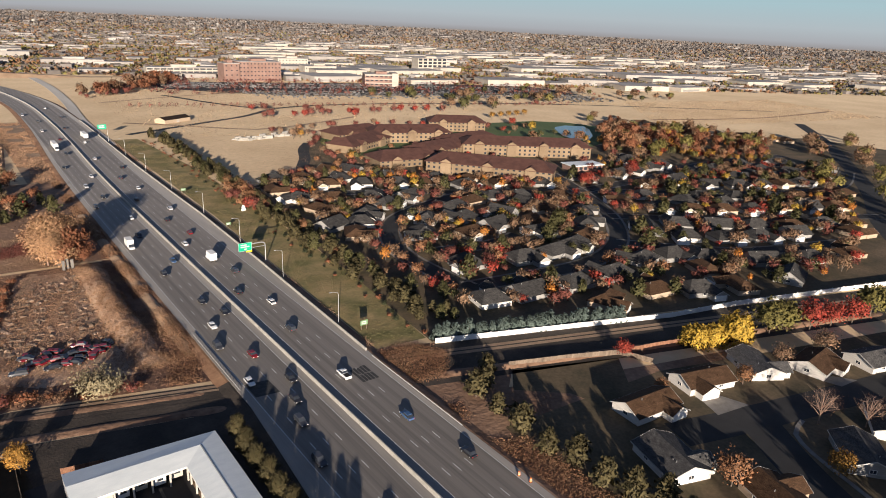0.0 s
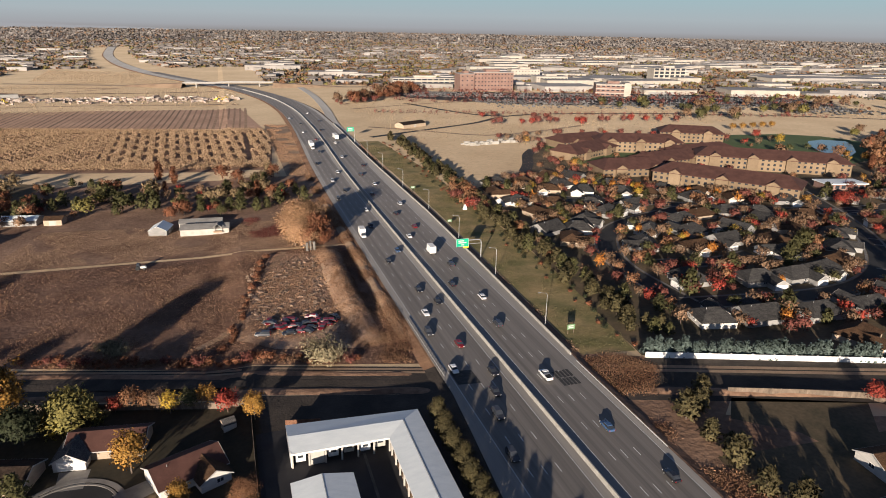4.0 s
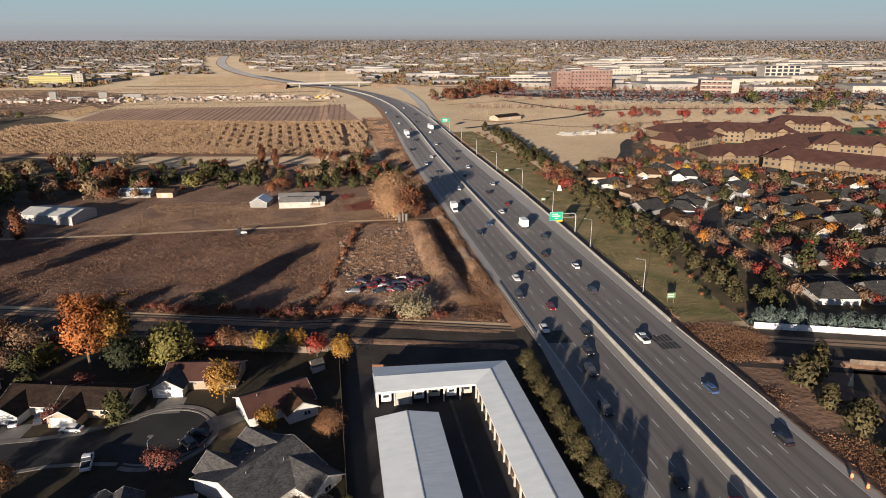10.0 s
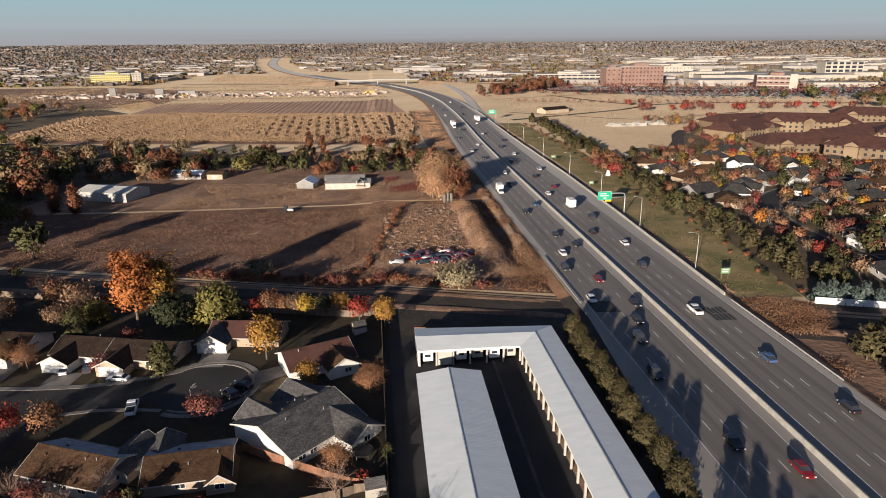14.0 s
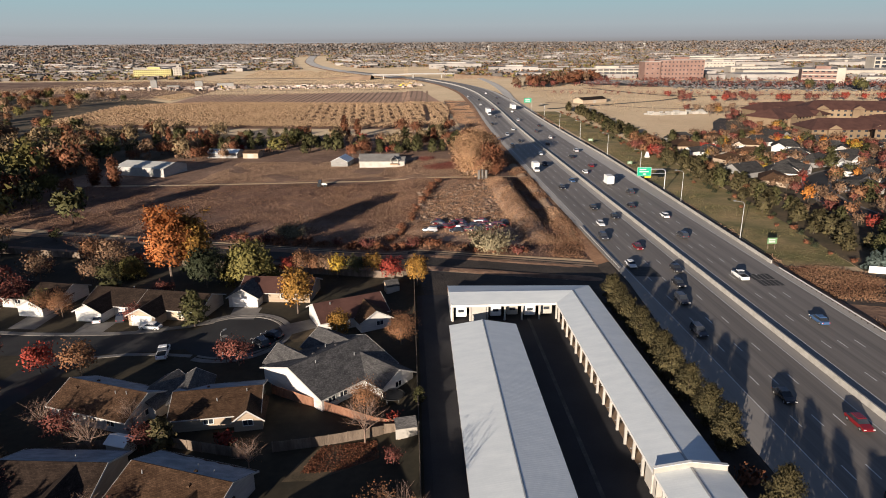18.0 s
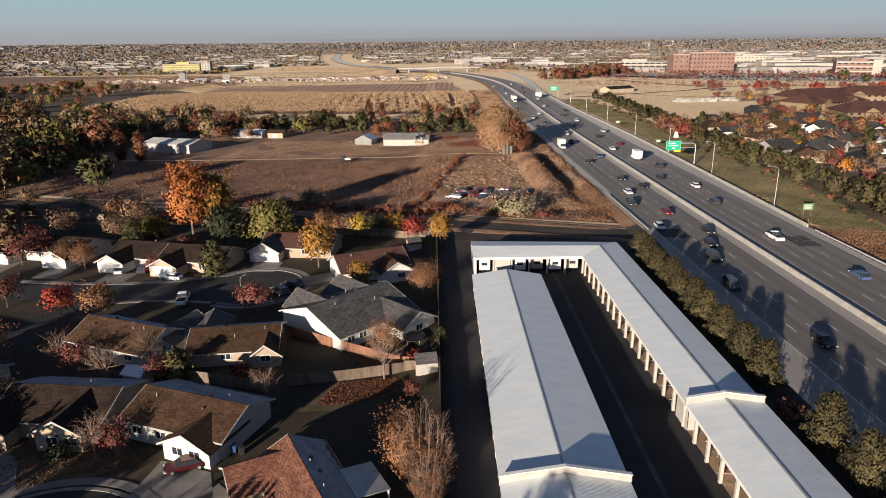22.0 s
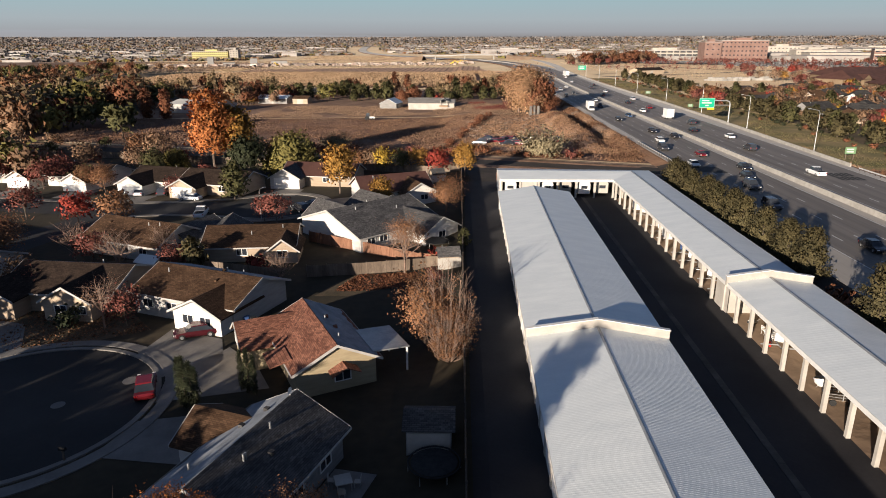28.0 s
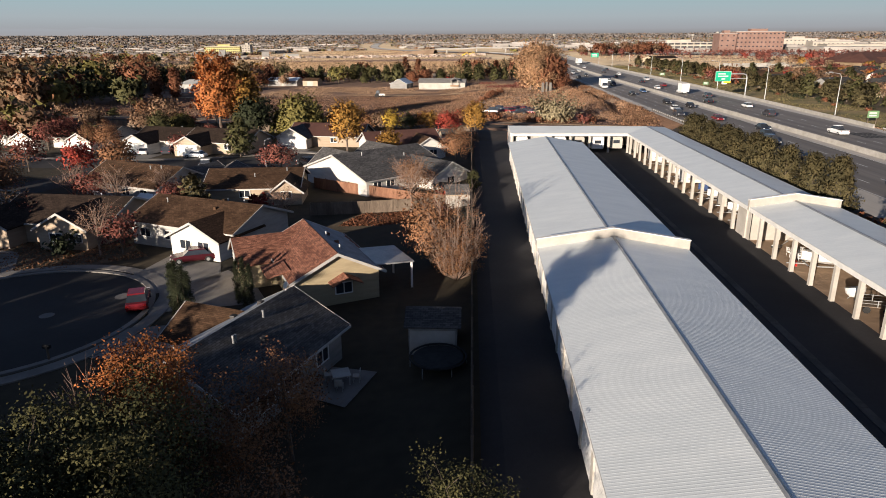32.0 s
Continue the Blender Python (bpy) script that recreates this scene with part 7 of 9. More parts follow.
def place_suburb():
    rr = random.Random(9)
    kinds = []
    for i, (w, r, words) in enumerate(((M_WALLGREY, M_ROOFDARK, "grey house with charcoal shingle roof"), (M_WALLWHITE, M_ROOFDARK, "white house with charcoal shingle roof"), (M_WALLTAN, M_ROOFBROWN, "tan house with brown shingle roof"),
                                       (M_WALLGREY, M_ROOFDARK, "grey house with dark shingle roof"), (M_WALLTAN, M_ROOFBROWN, "tan house with dark brown roof"), (M_WALLGREY, M_ROOFDARK, "grey house with hipped charcoal roof"))):
        kinds.append(suburb_house(20 + i, w, r, words))
    placed = []
    def ok(x, y, d):
        return inside(x, y, SUBURB) and all((x - a) ** 2 + (y - b) ** 2 > d * d for a, b in placed)
    # along the streets first
    first = list(kinds)
    for s in STREETS:
        ln = spline(s, 17.5)
        for off in (15.5, -15.5):
            L, _ = ribbon(ln, (off, -off))
            for (x, y), (cx, cy) in zip(L, ln):
                if ok(x, y, 14.5) and min((x - a) ** 2 + (y - b) ** 2 for a, b in street_pts) > 12.5 ** 2:
                    rz = math.degrees(math.atan2(cy - y, cx - x)) + 90
                    m = pose(x, y, 0, 0, 0, rz + rr.uniform(-6, 6))
                    k = rr.choice(kinds)
                    if k in first:
                        first.remove(k)
                        k.matrix_basis = m
                    else:
                        copy_thing(k, m)
                    placed.append((x, y))
    for _ in range(2600):
        x, y = rr.uniform(112, 650), rr.uniform(-60, 265)
        if ok(x, y, 15.0) and min((x - a) ** 2 + (y - b) ** 2 for a, b in street_pts) > 12.5 ** 2:
            m = pose(x, y, 0, 0, 0, rr.choice((0, 90, 180, 270)) + rr.uniform(-25, 25))
            k = rr.choice(kinds)
            if k in first:
                first.remove(k)
                k.matrix_basis = m
            else:
                copy_thing(k, m)
            placed.append((x, y))
    for i in range(11):   # a row beyond the tree belt
        u = i / 10
        copy_thing(kinds[i % 6], pose(588 + 50 * u - 18 * (i % 2), 352 - 165 * u, 0, 0, 0, 250 + rr.uniform(-15, 15)))
    n = 0
    items = []
    for _ in range(6000):
        x, y = rr.uniform(110, 650), rr.uniform(-60, 265)
        if n < 860 and inside(x, y, SUBURB) and all((x - a) ** 2 + (y - b) ** 2 > 49 for a, b in placed) and min((x - a) ** 2 + (y - b) ** 2 for a, b in street_pts) > 30:
            items.append((rr.choice(("red", "maroon_far", "rust", "brown", "maroon_far", "orange_far", "green", "green", "green", "brown", "brown", "brown", "dark_fir", "dark_fir", "red", "maroon_far", "brown", "maroon_far", "yellow", "rust", "brown", "brown", "maroon_far")), x, y, rr.uniform(0.55, 1.1)))
            n += 1
    forest("suburb_trees", items, "small autumn trees in suburban gardens")


place_suburb()
for _x, _y, _k, _s in ((174, -14, "willow_gold", 0.75), (180, -17, "willow_gold", 0.7), (189, -19, "willow_gold", 0.95), (204, -23, "wood_olive", 1.15), (210, -24, "wood_olive", 1.1), (220, -29, "red", 1.9), (229, -32, "red", 1.7), (239, -35, "red", 1.7), (252, -36, "wood_olive", 1.2), (148, -6, "red", 1.0), (162, -58, "bare_mid", 1.3), (171, -66, "bare_mid", 1.2), (143, -71, "orange", 1.2), (119, -58.5, "rust", 1.4), (164, -36, "rust", 1.0), (140, -25, "rust", 0.7), (205, -40, "brown", 1.2), (186, -36, "brown", 1.0)):
    tree(_k, _x, _y, _s, z=0)
solid("street_far_east", strip_mesh(spline([(126, -40), (150, -47), (185, -56), (240, -70), (300, -90)], 6), (5, 5), 0.06), M_STREET, "suburban asphalt street", "street", kind="structure")
solid("street_far_branch", strip_mesh(spline([(150, -48), (140, -62), (130, -82), (126, -110)], 6), (5.5, 5.5), 0.064), M_STREET, "suburban asphalt street", "street", kind="structure")
solid("kerb_far_branch", strip_mesh(spline([(160, -55), (152, -57), (147, -64), (143, -74), (139, -84)], 4), (0.6, 0.6), 0.14, 0.15), M_CONCRETE, "pale concrete footpath", "footpath", kind="structure")
patch("driveway_east", [(146, -34), (152.5, -35.5), (155, -43), (143, -41)], M_CONCRETE, "pale concrete driveway", 0.08, "driveway")
patch("driveway_east_far", [(186, -47), (192, -48.5), (196, -54), (188, -53)], M_CONCRETE, "pale concrete driveway", 0.08, "driveway")
patch("garden_lawn_east", [(113, 6), (146, -6), (134, -20), (121, -21), (118, -12), (106, -2)], M_YARD, "rough back-yard lawn", 0.05)


# ---- lodge: long three-storey buildings with brown roofs ----
def lodge_block(x, y, rz, L, W, storeys, wallm, label):
    h = thing("lodge_building", label, "apartment building", pose(x, y, 0, 0, 0, rz), "lodge buildings")
    e = storeys * 3.0
    part("wall", Mesh().box(-L / 2, -W / 2, -0.3, L / 2, W / 2, e), wallm, h)
    part("roof", roof_mesh(L, W + 2, e, e + 4.6, 9.0, 1.0, 0.3), M_ROOFMAROON, h)
    win = Mesh().box(-0.75, -0.06, 0, 0.75, 0.05, 1.5).data("window", M_GLASS)
    n = int(L / 3.7)
    for side in (-1, 1):
        for s in range(storeys):
            for i in range(n):
                o = part("window", win, M_GLASS, h)
                o.location = (-L / 2 + (i + 0.5) * L / n, side * (W / 2 + 0.01), 1.0 + 3 * s)
    for i in range(max(1, int(L / 22))):
        u = -L / 2 + (i + 0.5) * L / max(1, int(L / 22))
        for side in (-1, 1):
            b = part("bay", wall_mesh(3.0, 7, e + 0.2, e + 2.2, 0), wallm, h)
            b.matrix_basis = pose(u, side * (W / 2 + 0.4), 0, 0, 0, 90)
            r = part("bay_roof", roof_mesh(7, 7, e + 0.2, e + 2.4, 0, 0.5), M_ROOFMAROON, b)
            r.matrix_basis = pose(-side * 2.2, 0, 0)


M_LODGEWALL = mat("tan_brick_facade", (0.15, 0.105, 0.064), (0.215, 0.155, 0.098), 0.1, 12, 0.85, 0.15, vary=0.12, speck=0.15)
for _x, _y, _rz, _L, _s, _w in ((277, 203, -52, 82, 3, M_LODGEWALL), (353, 250, -34, 98, 3, M_LODGEWALL), (247, 260, -6, 48, 2, M_LODGEWALL), (250, 326, 28, 56, 2, M_LODGEWALL), (302, 335, -20, 66, 3, M_LODGEWALL), (292, 280, 12, 50, 2, M_LODGEWALL), (376, 366, -30, 52, 3, M_LODGEWALL), (335, 300, 8, 56, 2, M_LODGEWALL), (268, 366, 10, 50, 2, M_LODGEWALL)):
    lodge_block(_x, _y, _rz, _L, 23, _s, _w, "beige lodge building with maroon-brown hipped roof")
R2 = random.Random(5)
items = []
for i in range(260):
    x, y = R2.uniform(205, 640), R2.uniform(160, 420)
    if ((x - 310) / 85) ** 2 + ((y - 290) / 115) ** 2 > 1.0 and not (455 < x < 540 and y > 275) and y < 330 + (560 - x) * 0.4:
        items.append((R2.choice(("red", "rust", "maroon_far", "orange", "maroon_far", "brown", "green", "brown")), x, y, R2.uniform(0.8, 1.4)))
for i in range(70):
    x, y = R2.uniform(225, 420), R2.uniform(170, 390)
    if y > 300 - (x - 225) * 0.35 - 70:
        items.append((R2.choice(("rust", "maroon_far", "green", "brown", "red")), x, y, R2.uniform(0.5, 0.9)))
BELT = [(478, 280), (545, 322), (598, 278), (628, 203), (515, 138), (440, 172), (416, 217)]
while len(items) < 480:
    x, y = R2.uniform(410, 630), R2.uniform(135, 325)
    if inside(x, y, BELT):
        items.append((R2.choice(("red", "rust", "orange", "orange_far", "brown", "wood_brown", "maroon_far", "green", "wood_rust", "wood_olive", "poplar", "brown")), x, y, R2.uniform(0.7, 1.25) * (0.75 if R2.random() < 0.5 else 1)))
for i in range(70):
    u, o = R2.random(), R2.choice((-1, 1)) * R2.uniform(11, 20)
    items.append((R2.choice(("brown", "rust", "wood_brown", "green", "wood_olive", "maroon_far")), 372 + 340 * u + o * 0.5, 4 + 175 * u - o, R2.uniform(0.7, 1.1)))
solid("road_canal_far", strip_mesh(spline([(340, -24), (400, 14), (470, 46), (553, 92), (687, 172), (800, 250)], 12), (6, 6), 0.075), M_STREET, "dark road beside a tree-lined canal", "road", kind="structure")
forest("park_trees", items, "autumn trees round a park and lodge")


# ---- larger buildings in the distance ----
def office(x, y, rz, L, W, H, material, label, storeys, bays, name="office_building", win_h=1.5, wn_w=2.0, roof_box=True):
    z = G(x, y)
    h = thing(name, label, "building", pose(x, y, z, 0, 0, rz))
    part("wall", Mesh().box(-L / 2, -W / 2, -1, L / 2, W / 2, H), material, h)
    part("roof", Mesh().box(-L / 2 - 0.3, -W / 2 - 0.3, H, L / 2 + 0.3, W / 2 + 0.3, H + 0.8), M_WHITEFAR, h)
    if roof_box:
        part("plant_room", Mesh().box(-L * 0.15, -W * 0.2, H + 0.8, L * 0.2, W * 0.2, H + 4), material, h)
    win = Mesh().box(-wn_w / 2, -0.15, 0, wn_w / 2, 0.1, win_h).data("window", M_GLASS)
    for s in range(storeys):
        for i in range(bays):
            o = part("window", win, M_GLASS, h)
            o.location = (-L / 2 + (i + 0.5) * L / bays, -W / 2 - 0.02, (s + 0.42) * H / storeys)
    return h


office(380, 842, -3, 62, 34, 27, M_BRICKPINK, "large red-brick hospital with rows of dark windows", 5, 12, "hospital")
office(337, 838, -3, 22, 30, 25, M_BRICKPINK, "tall red-brick hospital wing", 4, 3, "hospital")
office(296, 918, -6, 100, 28, 13, M_PALESTONE, "long white office block with dark window bands", 3, 11, win_h=1.9, wn_w=7.6)
office(262, 888, -6, 44, 22, 7, M_PALESTONE, "low white office wing with dark window band", 1, 5, win_h=1.9, wn_w=7.2, roof_box=False)
office(536, 1062, -7, 56, 30, 17, M_PALESTONE, "white office building with dark windows beside the hospital", 3, 9)
office(530, 942, -7, 56, 30, 13, M_PALESTONE, "white office building beside a car park", 2, 9)
medical = office(527, 738, -24, 48, 32, 17, M_BRICKPINK, "brick and white medical building", 3, 7, wn_w=4.2)
for _z in (4.6, 10.2, 15.6):
    part("facade_band", Mesh().box(-24.15, -16.15, _z, 20.0, -15.9, _z + 1.2), M_PALESTONE, medical, "white facade band")
part("end_bay", Mesh().box(15.5, -17.2, -1, 25.0, 17.0, 19.5), M_PALESTONE, medical, "white stair tower")
office(785, 968, -10, 62, 30, 25, M_PALESTONE, "white office building with dark window grid", 4, 6, wn_w=7.2, win_h=4.2)
office(-482, 1190, 8, 66, 24, 15, M_YELLOW, "long yellow hotel with rows of windows", 4, 18, "hotel")
office(-438, 1196, 8, 16, 26, 17, M_PALESTONE, "pale end wing of a hotel", 4, 3, "hotel")
office(190, 1150, -5, 90, 40, 8, M_WHITEFAR, "low pale commercial building", 1, 8)
office(95, 1330, -5, 110, 40, 9, M_WHITEFAR, "low pale commercial building", 1, 8)
office(1230, 735, -18, 240, 70, 10, M_WHITEFAR, "large low white warehouse", 1, 20, "warehouse", roof_box=False)
office(1130, 905, -14, 170, 60, 10, M_WHITEFAR, "large low white warehouse", 1, 16, "warehouse", roof_box=False)
office(922, 680, -22, 95, 40, 9, M_WHITEFAR, "low white warehouse on dry grass", 1, 8, "warehouse", roof_box=False)
_rb = random.Random(18)
_blocks = Mesh()
for _i in range(46):
    _l = _rb.uniform(2.5, 6)
    _blocks.box(-_l / 2, -0.6, 0, _l / 2, 0.6, _rb.choice((0.9, 1.2, 1.8, 2.4)), pose(_rb.uniform(-24, 24), _rb.choice((-5, -3, -1, 1.5, 4)) + _rb.uniform(-0.4, 0.4), 0, 0, 0, _rb.uniform(-14, 14)))
solid("concrete_slab", _blocks, M_BARRIER, "stacked pale concrete blocks on bare ground", "concrete blocks", pose(200, 390, 0, 0, 0, 12))

pavilion = thing("pavilion", "low brick pavilion with pale flat roof beside the lodge", "building", pose(352, 190, 0, 0, 0, -12))
part("wall", Mesh().box(-13, -6, 0, 13, 6, 3.8), M_BRICKPINK, pavilion)
part("roof", Mesh().box(-14, -7, 3.8, 14, 7, 4.3), M_METALROOF, pavilion)
for _i in range(6):
    part("window", Mesh().box(-11 + _i * 4, -6.08, 0.9, -8.4 + _i * 4, -5.98, 3.0), M_GLASS, pavilion)
for _i in range(5):
    tree("orange", 459 + _i * 13, 408.5 + _i * 1.4, 1.3, group="orange trees along a park path", z=0)
for _x, _y, _k, _s in ((428, 232, "poplar", 0.8), (434, 238, "poplar", 0.7), (271, 125, "poplar", 0.55), (314, 155, "red", 1.4), (318, 157, "red", 1.3), (322, 158, "red", 1.4), (372, 162, "red", 1.6), (445, 220, "wood_rust", 1.0), (470, 232, "wood_brown", 1.1), (490, 250, "wood_rust", 0.9), (455, 205, "wood_olive", 0.9), (520, 262, "wood_brown", 1.0), (570, 366, "wood_brown", 0.9), (548, 352, "wood_olive", 0.8), (440, 330, "yellow", 1.6), (448, 366, "red", 1.5)):
    tree(_k, _x, _y, _s, z=0)


def far_city():
    """Boxes and tree clumps too far to tell apart."""
    rng = np.random.default_rng(3)
    def boxes(n, fx, size, high, name, material, label, cat):
        m = Mesh()
        k = 0
        while k < n:
            x, y = fx(rng)
            if not ok(x, y):
                continue
            k += 1
            a, b, c = rng.uniform(*size), rng.uniform(size[0] * 0.6, size[1] * 0.6), rng.uniform(*high)
            z = G(x, y) + far_rise(x, y)
            m.box(-a / 2, -b / 2, -3, a / 2, b / 2, c, pose(x, y, z, 0, 0, rng.uniform(-15, 15) - 8))
        solid(name, m, material, label, cat, kind="stuff")
    def ok(x, y):
        if abs(x - hwy_x(y)) < 60 and y < 2500:
            return False
        if x < 60 and y < (1430 if x > -380 else 1050 + max(0, -x - 250) * 0.2):
            return False
        if 60 <= x and y < 900 + (500 - x) * 0.2 and x < 1500 and y < 1000 - 0.45 * (x - 60):
            return False
        return True
    def polar(r0, r1, a0=-45, a1=62):
        def f(rng):
            r = math.sqrt(rng.uniform(r0 * r0, r1 * r1))
            a = radians(rng.uniform(a0, a1))
            return r * math.sin(a), r * math.cos(a) - 110
        return f
    town = Mesh()
    for i in range(66):
        for j in range(62):
            r0, r1 = 900 + 60 * i, 960 + 60 * i
            a0, a1 = radians(-58 + 2.3 * j), radians(-55.7 + 2.3 * j)
            q = [(r * math.sin(a), r * math.cos(a) - 110) for r, a in ((r0, a0), (r0, a1), (r1, a1), (r1, a0))]
            if all(ok(x, y) for x, y in q) and noise.noise((q[0][0] * 0.003, q[0][1] * 0.003, 7)) > -0.28:
                town.add([(x, y, G(x, y) + far_rise(x, y) + 0.5) for x, y in q], [(3, 2, 1, 0)])
    solid("ground_far_town", town, mat("town_ground", (0.12, 0.09, 0.074), (0.21, 0.165, 0.135), 0.01, 16, 0.95, 0, speck=0.4), "brown gardens and streets of a far town", "ground", kind="structure")
    boxes(430, polar(900, 2500, -55, 80), (14, 70), (4, 7), "far_buildings", M_WHITEFAR, "pale commercial buildings of a far town", "buildings")
    k, f = 0, polar(1050, 2300, 22, 72)
    sites = []
    while k < 92:
        x, y = f(rng)
        if not ok(x, y) or any((x - a) ** 2 + (y - b) ** 2 < 75 ** 2 for a, b in sites):
            continue
        k += 1
        sites.append((x, y))
        a, b, c = rng.uniform(45, 130), rng.uniform(26, 60), rng.uniform(6, 10)
        w = thing("warehouse", "long pale low warehouse of a far town", "warehouse", pose(x, y, G(x, y) + far_rise(x, y), 0, 0, rng.uniform(-12, 12) - 8), "far warehouses")
        part("wall", Mesh().box(-a / 2, -b / 2, -3, a / 2, b / 2, c), M_PALESTONE if k % 3 else M_WHITEFAR, w)
        part("roof", Mesh().box(-a / 2 - 0.5, -b / 2 - 0.5, c, a / 2 + 0.5, b / 2 + 0.5, c + 0.5), M_WHITEFAR, w)
        part("door_band", Mesh().box(-a * 0.42, -b / 2 - 0.15, 0.5, a * rng.uniform(0.0, 0.42), -b / 2 + 0.1, 3.6), M_WALLGREY, w)
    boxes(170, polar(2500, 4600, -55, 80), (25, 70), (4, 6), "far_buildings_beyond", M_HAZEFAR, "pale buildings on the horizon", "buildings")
    boxes(3000, polar(1000, 2800, -55, 80), (10, 18), (4, 6), "far_houses", M_FARROOF, "dark-roofed houses of a far town", "houses")
    # farther woods use the leaf tones that have haze mixed in
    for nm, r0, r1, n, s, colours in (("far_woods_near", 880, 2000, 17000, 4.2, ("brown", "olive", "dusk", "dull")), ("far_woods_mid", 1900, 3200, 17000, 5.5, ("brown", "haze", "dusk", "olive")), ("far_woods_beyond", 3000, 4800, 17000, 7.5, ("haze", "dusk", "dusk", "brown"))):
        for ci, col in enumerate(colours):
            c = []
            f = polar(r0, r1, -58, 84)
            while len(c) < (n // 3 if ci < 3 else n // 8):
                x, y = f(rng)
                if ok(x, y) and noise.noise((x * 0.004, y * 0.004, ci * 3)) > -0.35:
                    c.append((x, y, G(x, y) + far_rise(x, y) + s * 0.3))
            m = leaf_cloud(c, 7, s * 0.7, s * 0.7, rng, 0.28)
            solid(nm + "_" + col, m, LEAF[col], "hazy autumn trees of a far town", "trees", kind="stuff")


far_city()


def car_park():
    """Rows of parked cars and small trees before the hospital, too far to tell apart."""
    rr = np.random.default_rng(8)
    m = Mesh()
    for i in range(2300):
        x, y = rr.uniform(230, 760), 0
        y = 835 - (x - 230) * 0.25 - rr.uniform(0, 72) - (rr.uniform(70, 130) if x > 300 and rr.random() < 0.5 else 0)
        if x > 640:
            y -= 40
        z = 0
        k = rr.uniform(-8, -2)
        m.box(-2.2, -0.9, 0.3, 2.2, 0.9, 0.95, pose(x, y, z, 0, 0, 80 + k)).box(-1.2, -0.8, 0.95, 1.3, 0.8, 1.5, pose(x, y, z, 0, 0, 80 + k))
    solid("parked_cars", m, mat("far_car_paint", (0.035, 0.035, 0.036), (0.17, 0.165, 0.16), 0.3, 4, 0.5, 0, island=0.8), "parked cars before a hospital", "cars", kind="stuff")
    patch("car_park", [(220, 850), (640, 745), (780, 690), (770, 560), (560, 610), (380, 640), (290, 690), (225, 755)], M_STREET, "asphalt car park before a hospital", 0.06, "car park")
    c = [(rr.uniform(200, 800), 0, 3) for _ in range(500)]
    c = [(x, 850 - (x - 230) * 0.25 - rr.uniform(-30, 165), 3) for x, _, _ in c]
    solid("car_park_trees", leaf_cloud(c, 14, 1.6, 1.0, rr, 0.8), LEAF["maroon"], "dark red trees in a hospital car park", "trees", kind="stuff")
    c = []
    for i in range(60):
        s = i / 60
        c += [(150 + s * 500 + rr.uniform(-2, 2), 600 - s * 130 + rr.uniform(-2, 2), 2.4)]
    solid("avenue_trees", leaf_cloud(c, 40, 1.4, 0.6, rr, 0.9), LEAF["maroon"], "row of small dark red trees along a country road", "trees", kind="stuff")


car_park()


# ---- bridge over the freeway, far machines and yards ----
def overpass():
    t = thing("road_bridge", "pale concrete road bridge across the freeway", "bridge", kind="structure")
    line = spline([(-62, 960), (-20, 946), (30, 937), (66, 932)], 12)
    rings = []
    for x, y in line:
        z = G(x, y) + 0.3 + 6.6
        rings.append([(x - 1, y - 5, z), (x + 1, y + 5, z), (x + 1, y + 5, z - 1.0), (x - 1, y - 5, z - 1.0)])
    for pts in ([(-62, 960), (-110, 985), (-200, 1032), (-330, 1085)], [(66, 932), (110, 926), (190, 918), (280, 908)]):
        ramp = []
        for k, (x, y) in enumerate(spline(pts, 14)):
            z = max(0.3, 6.6 - k * 0.9)
            ramp.append([(x - 3, y - 8 - z * 1.6, G(x, y) - 0.5), (x - 1, y - 6, G(x, y) + z), (x + 1, y + 6, G(x, y) + z), (x + 3, y + 8 + z * 1.6, G(x, y) - 0.5)])
        part("approach_bank", Mesh().loft(ramp, closed=False, caps=False), M_SOIL, t, "grassy earth ramp")
    part("deck", Mesh().loft(rings), M_CONCRETE_ROAD, t)
    for x in (-44, 2, 46):
        part("pier", Mesh().box(x - 0.8, 933 + (45 - x) * 0.2, -3, x + 0.8, 940 + (45 - x) * 0.2, 5.6), M_BARRIER, t)
    for s_ in (-1, 1):
        part("parapet", Mesh().loft([[(p[0 if s_ < 0 else 1][0], p[0 if s_ < 0 else 1][1], p[0][2] + h_) for h_ in (0, 0.9)] + [(p[0 if s_ < 0 else 1][0], p[0 if s_ < 0 else 1][1] + 0.4, p[0][2] + h_) for h_ in (0.9, 0)] for p in rings]), M_WALLGREY, t)


overpass()


_rt = random.Random(29)
_rows = []
for _x, _y in ((243, 490), (249, 489), (272, 487), (282, 485), (289, 486), (303, 489), (310, 488), (334, 488), (341, 487), (360, 485), (368, 486), (388, 488), (396, 487), (300, 520), (312, 515), (250, 540), (262, 536), (330, 470), (410, 480), (425, 478), (440, 470)):
    _rows.append((_rt.choice(("maroon_far", "red", "maroon_far")), _x, _y, _rt.uniform(1.15, 1.6)))
for _i in range(90):
    _s = _rt.random()
    _rows.append((_rt.choice(("maroon_far", "maroon_far", "wood_brown", "brown", "maroon_far", "wood_rust")), 130 + _s * 125 + _rt.uniform(-10, 10), 690 + _s * 150 + _rt.uniform(-25, 25), _rt.uniform(0.9, 1.5)))
for _i in range(16):
    _rows.append((_rt.choice(("red", "maroon_far", "rust", "rust")), 112 + _rt.uniform(-3, 8), _rt.uniform(196, 246), _rt.uniform(0.9, 1.35)))
for _i in range(60):
    _rows.append((_rt.choice(("maroon_far", "wood_brown", "wood_dark", "wood_olive", "rust")), _rt.uniform(430, 900), _rt.uniform(470, 620), _rt.uniform(0.8, 1.4)))
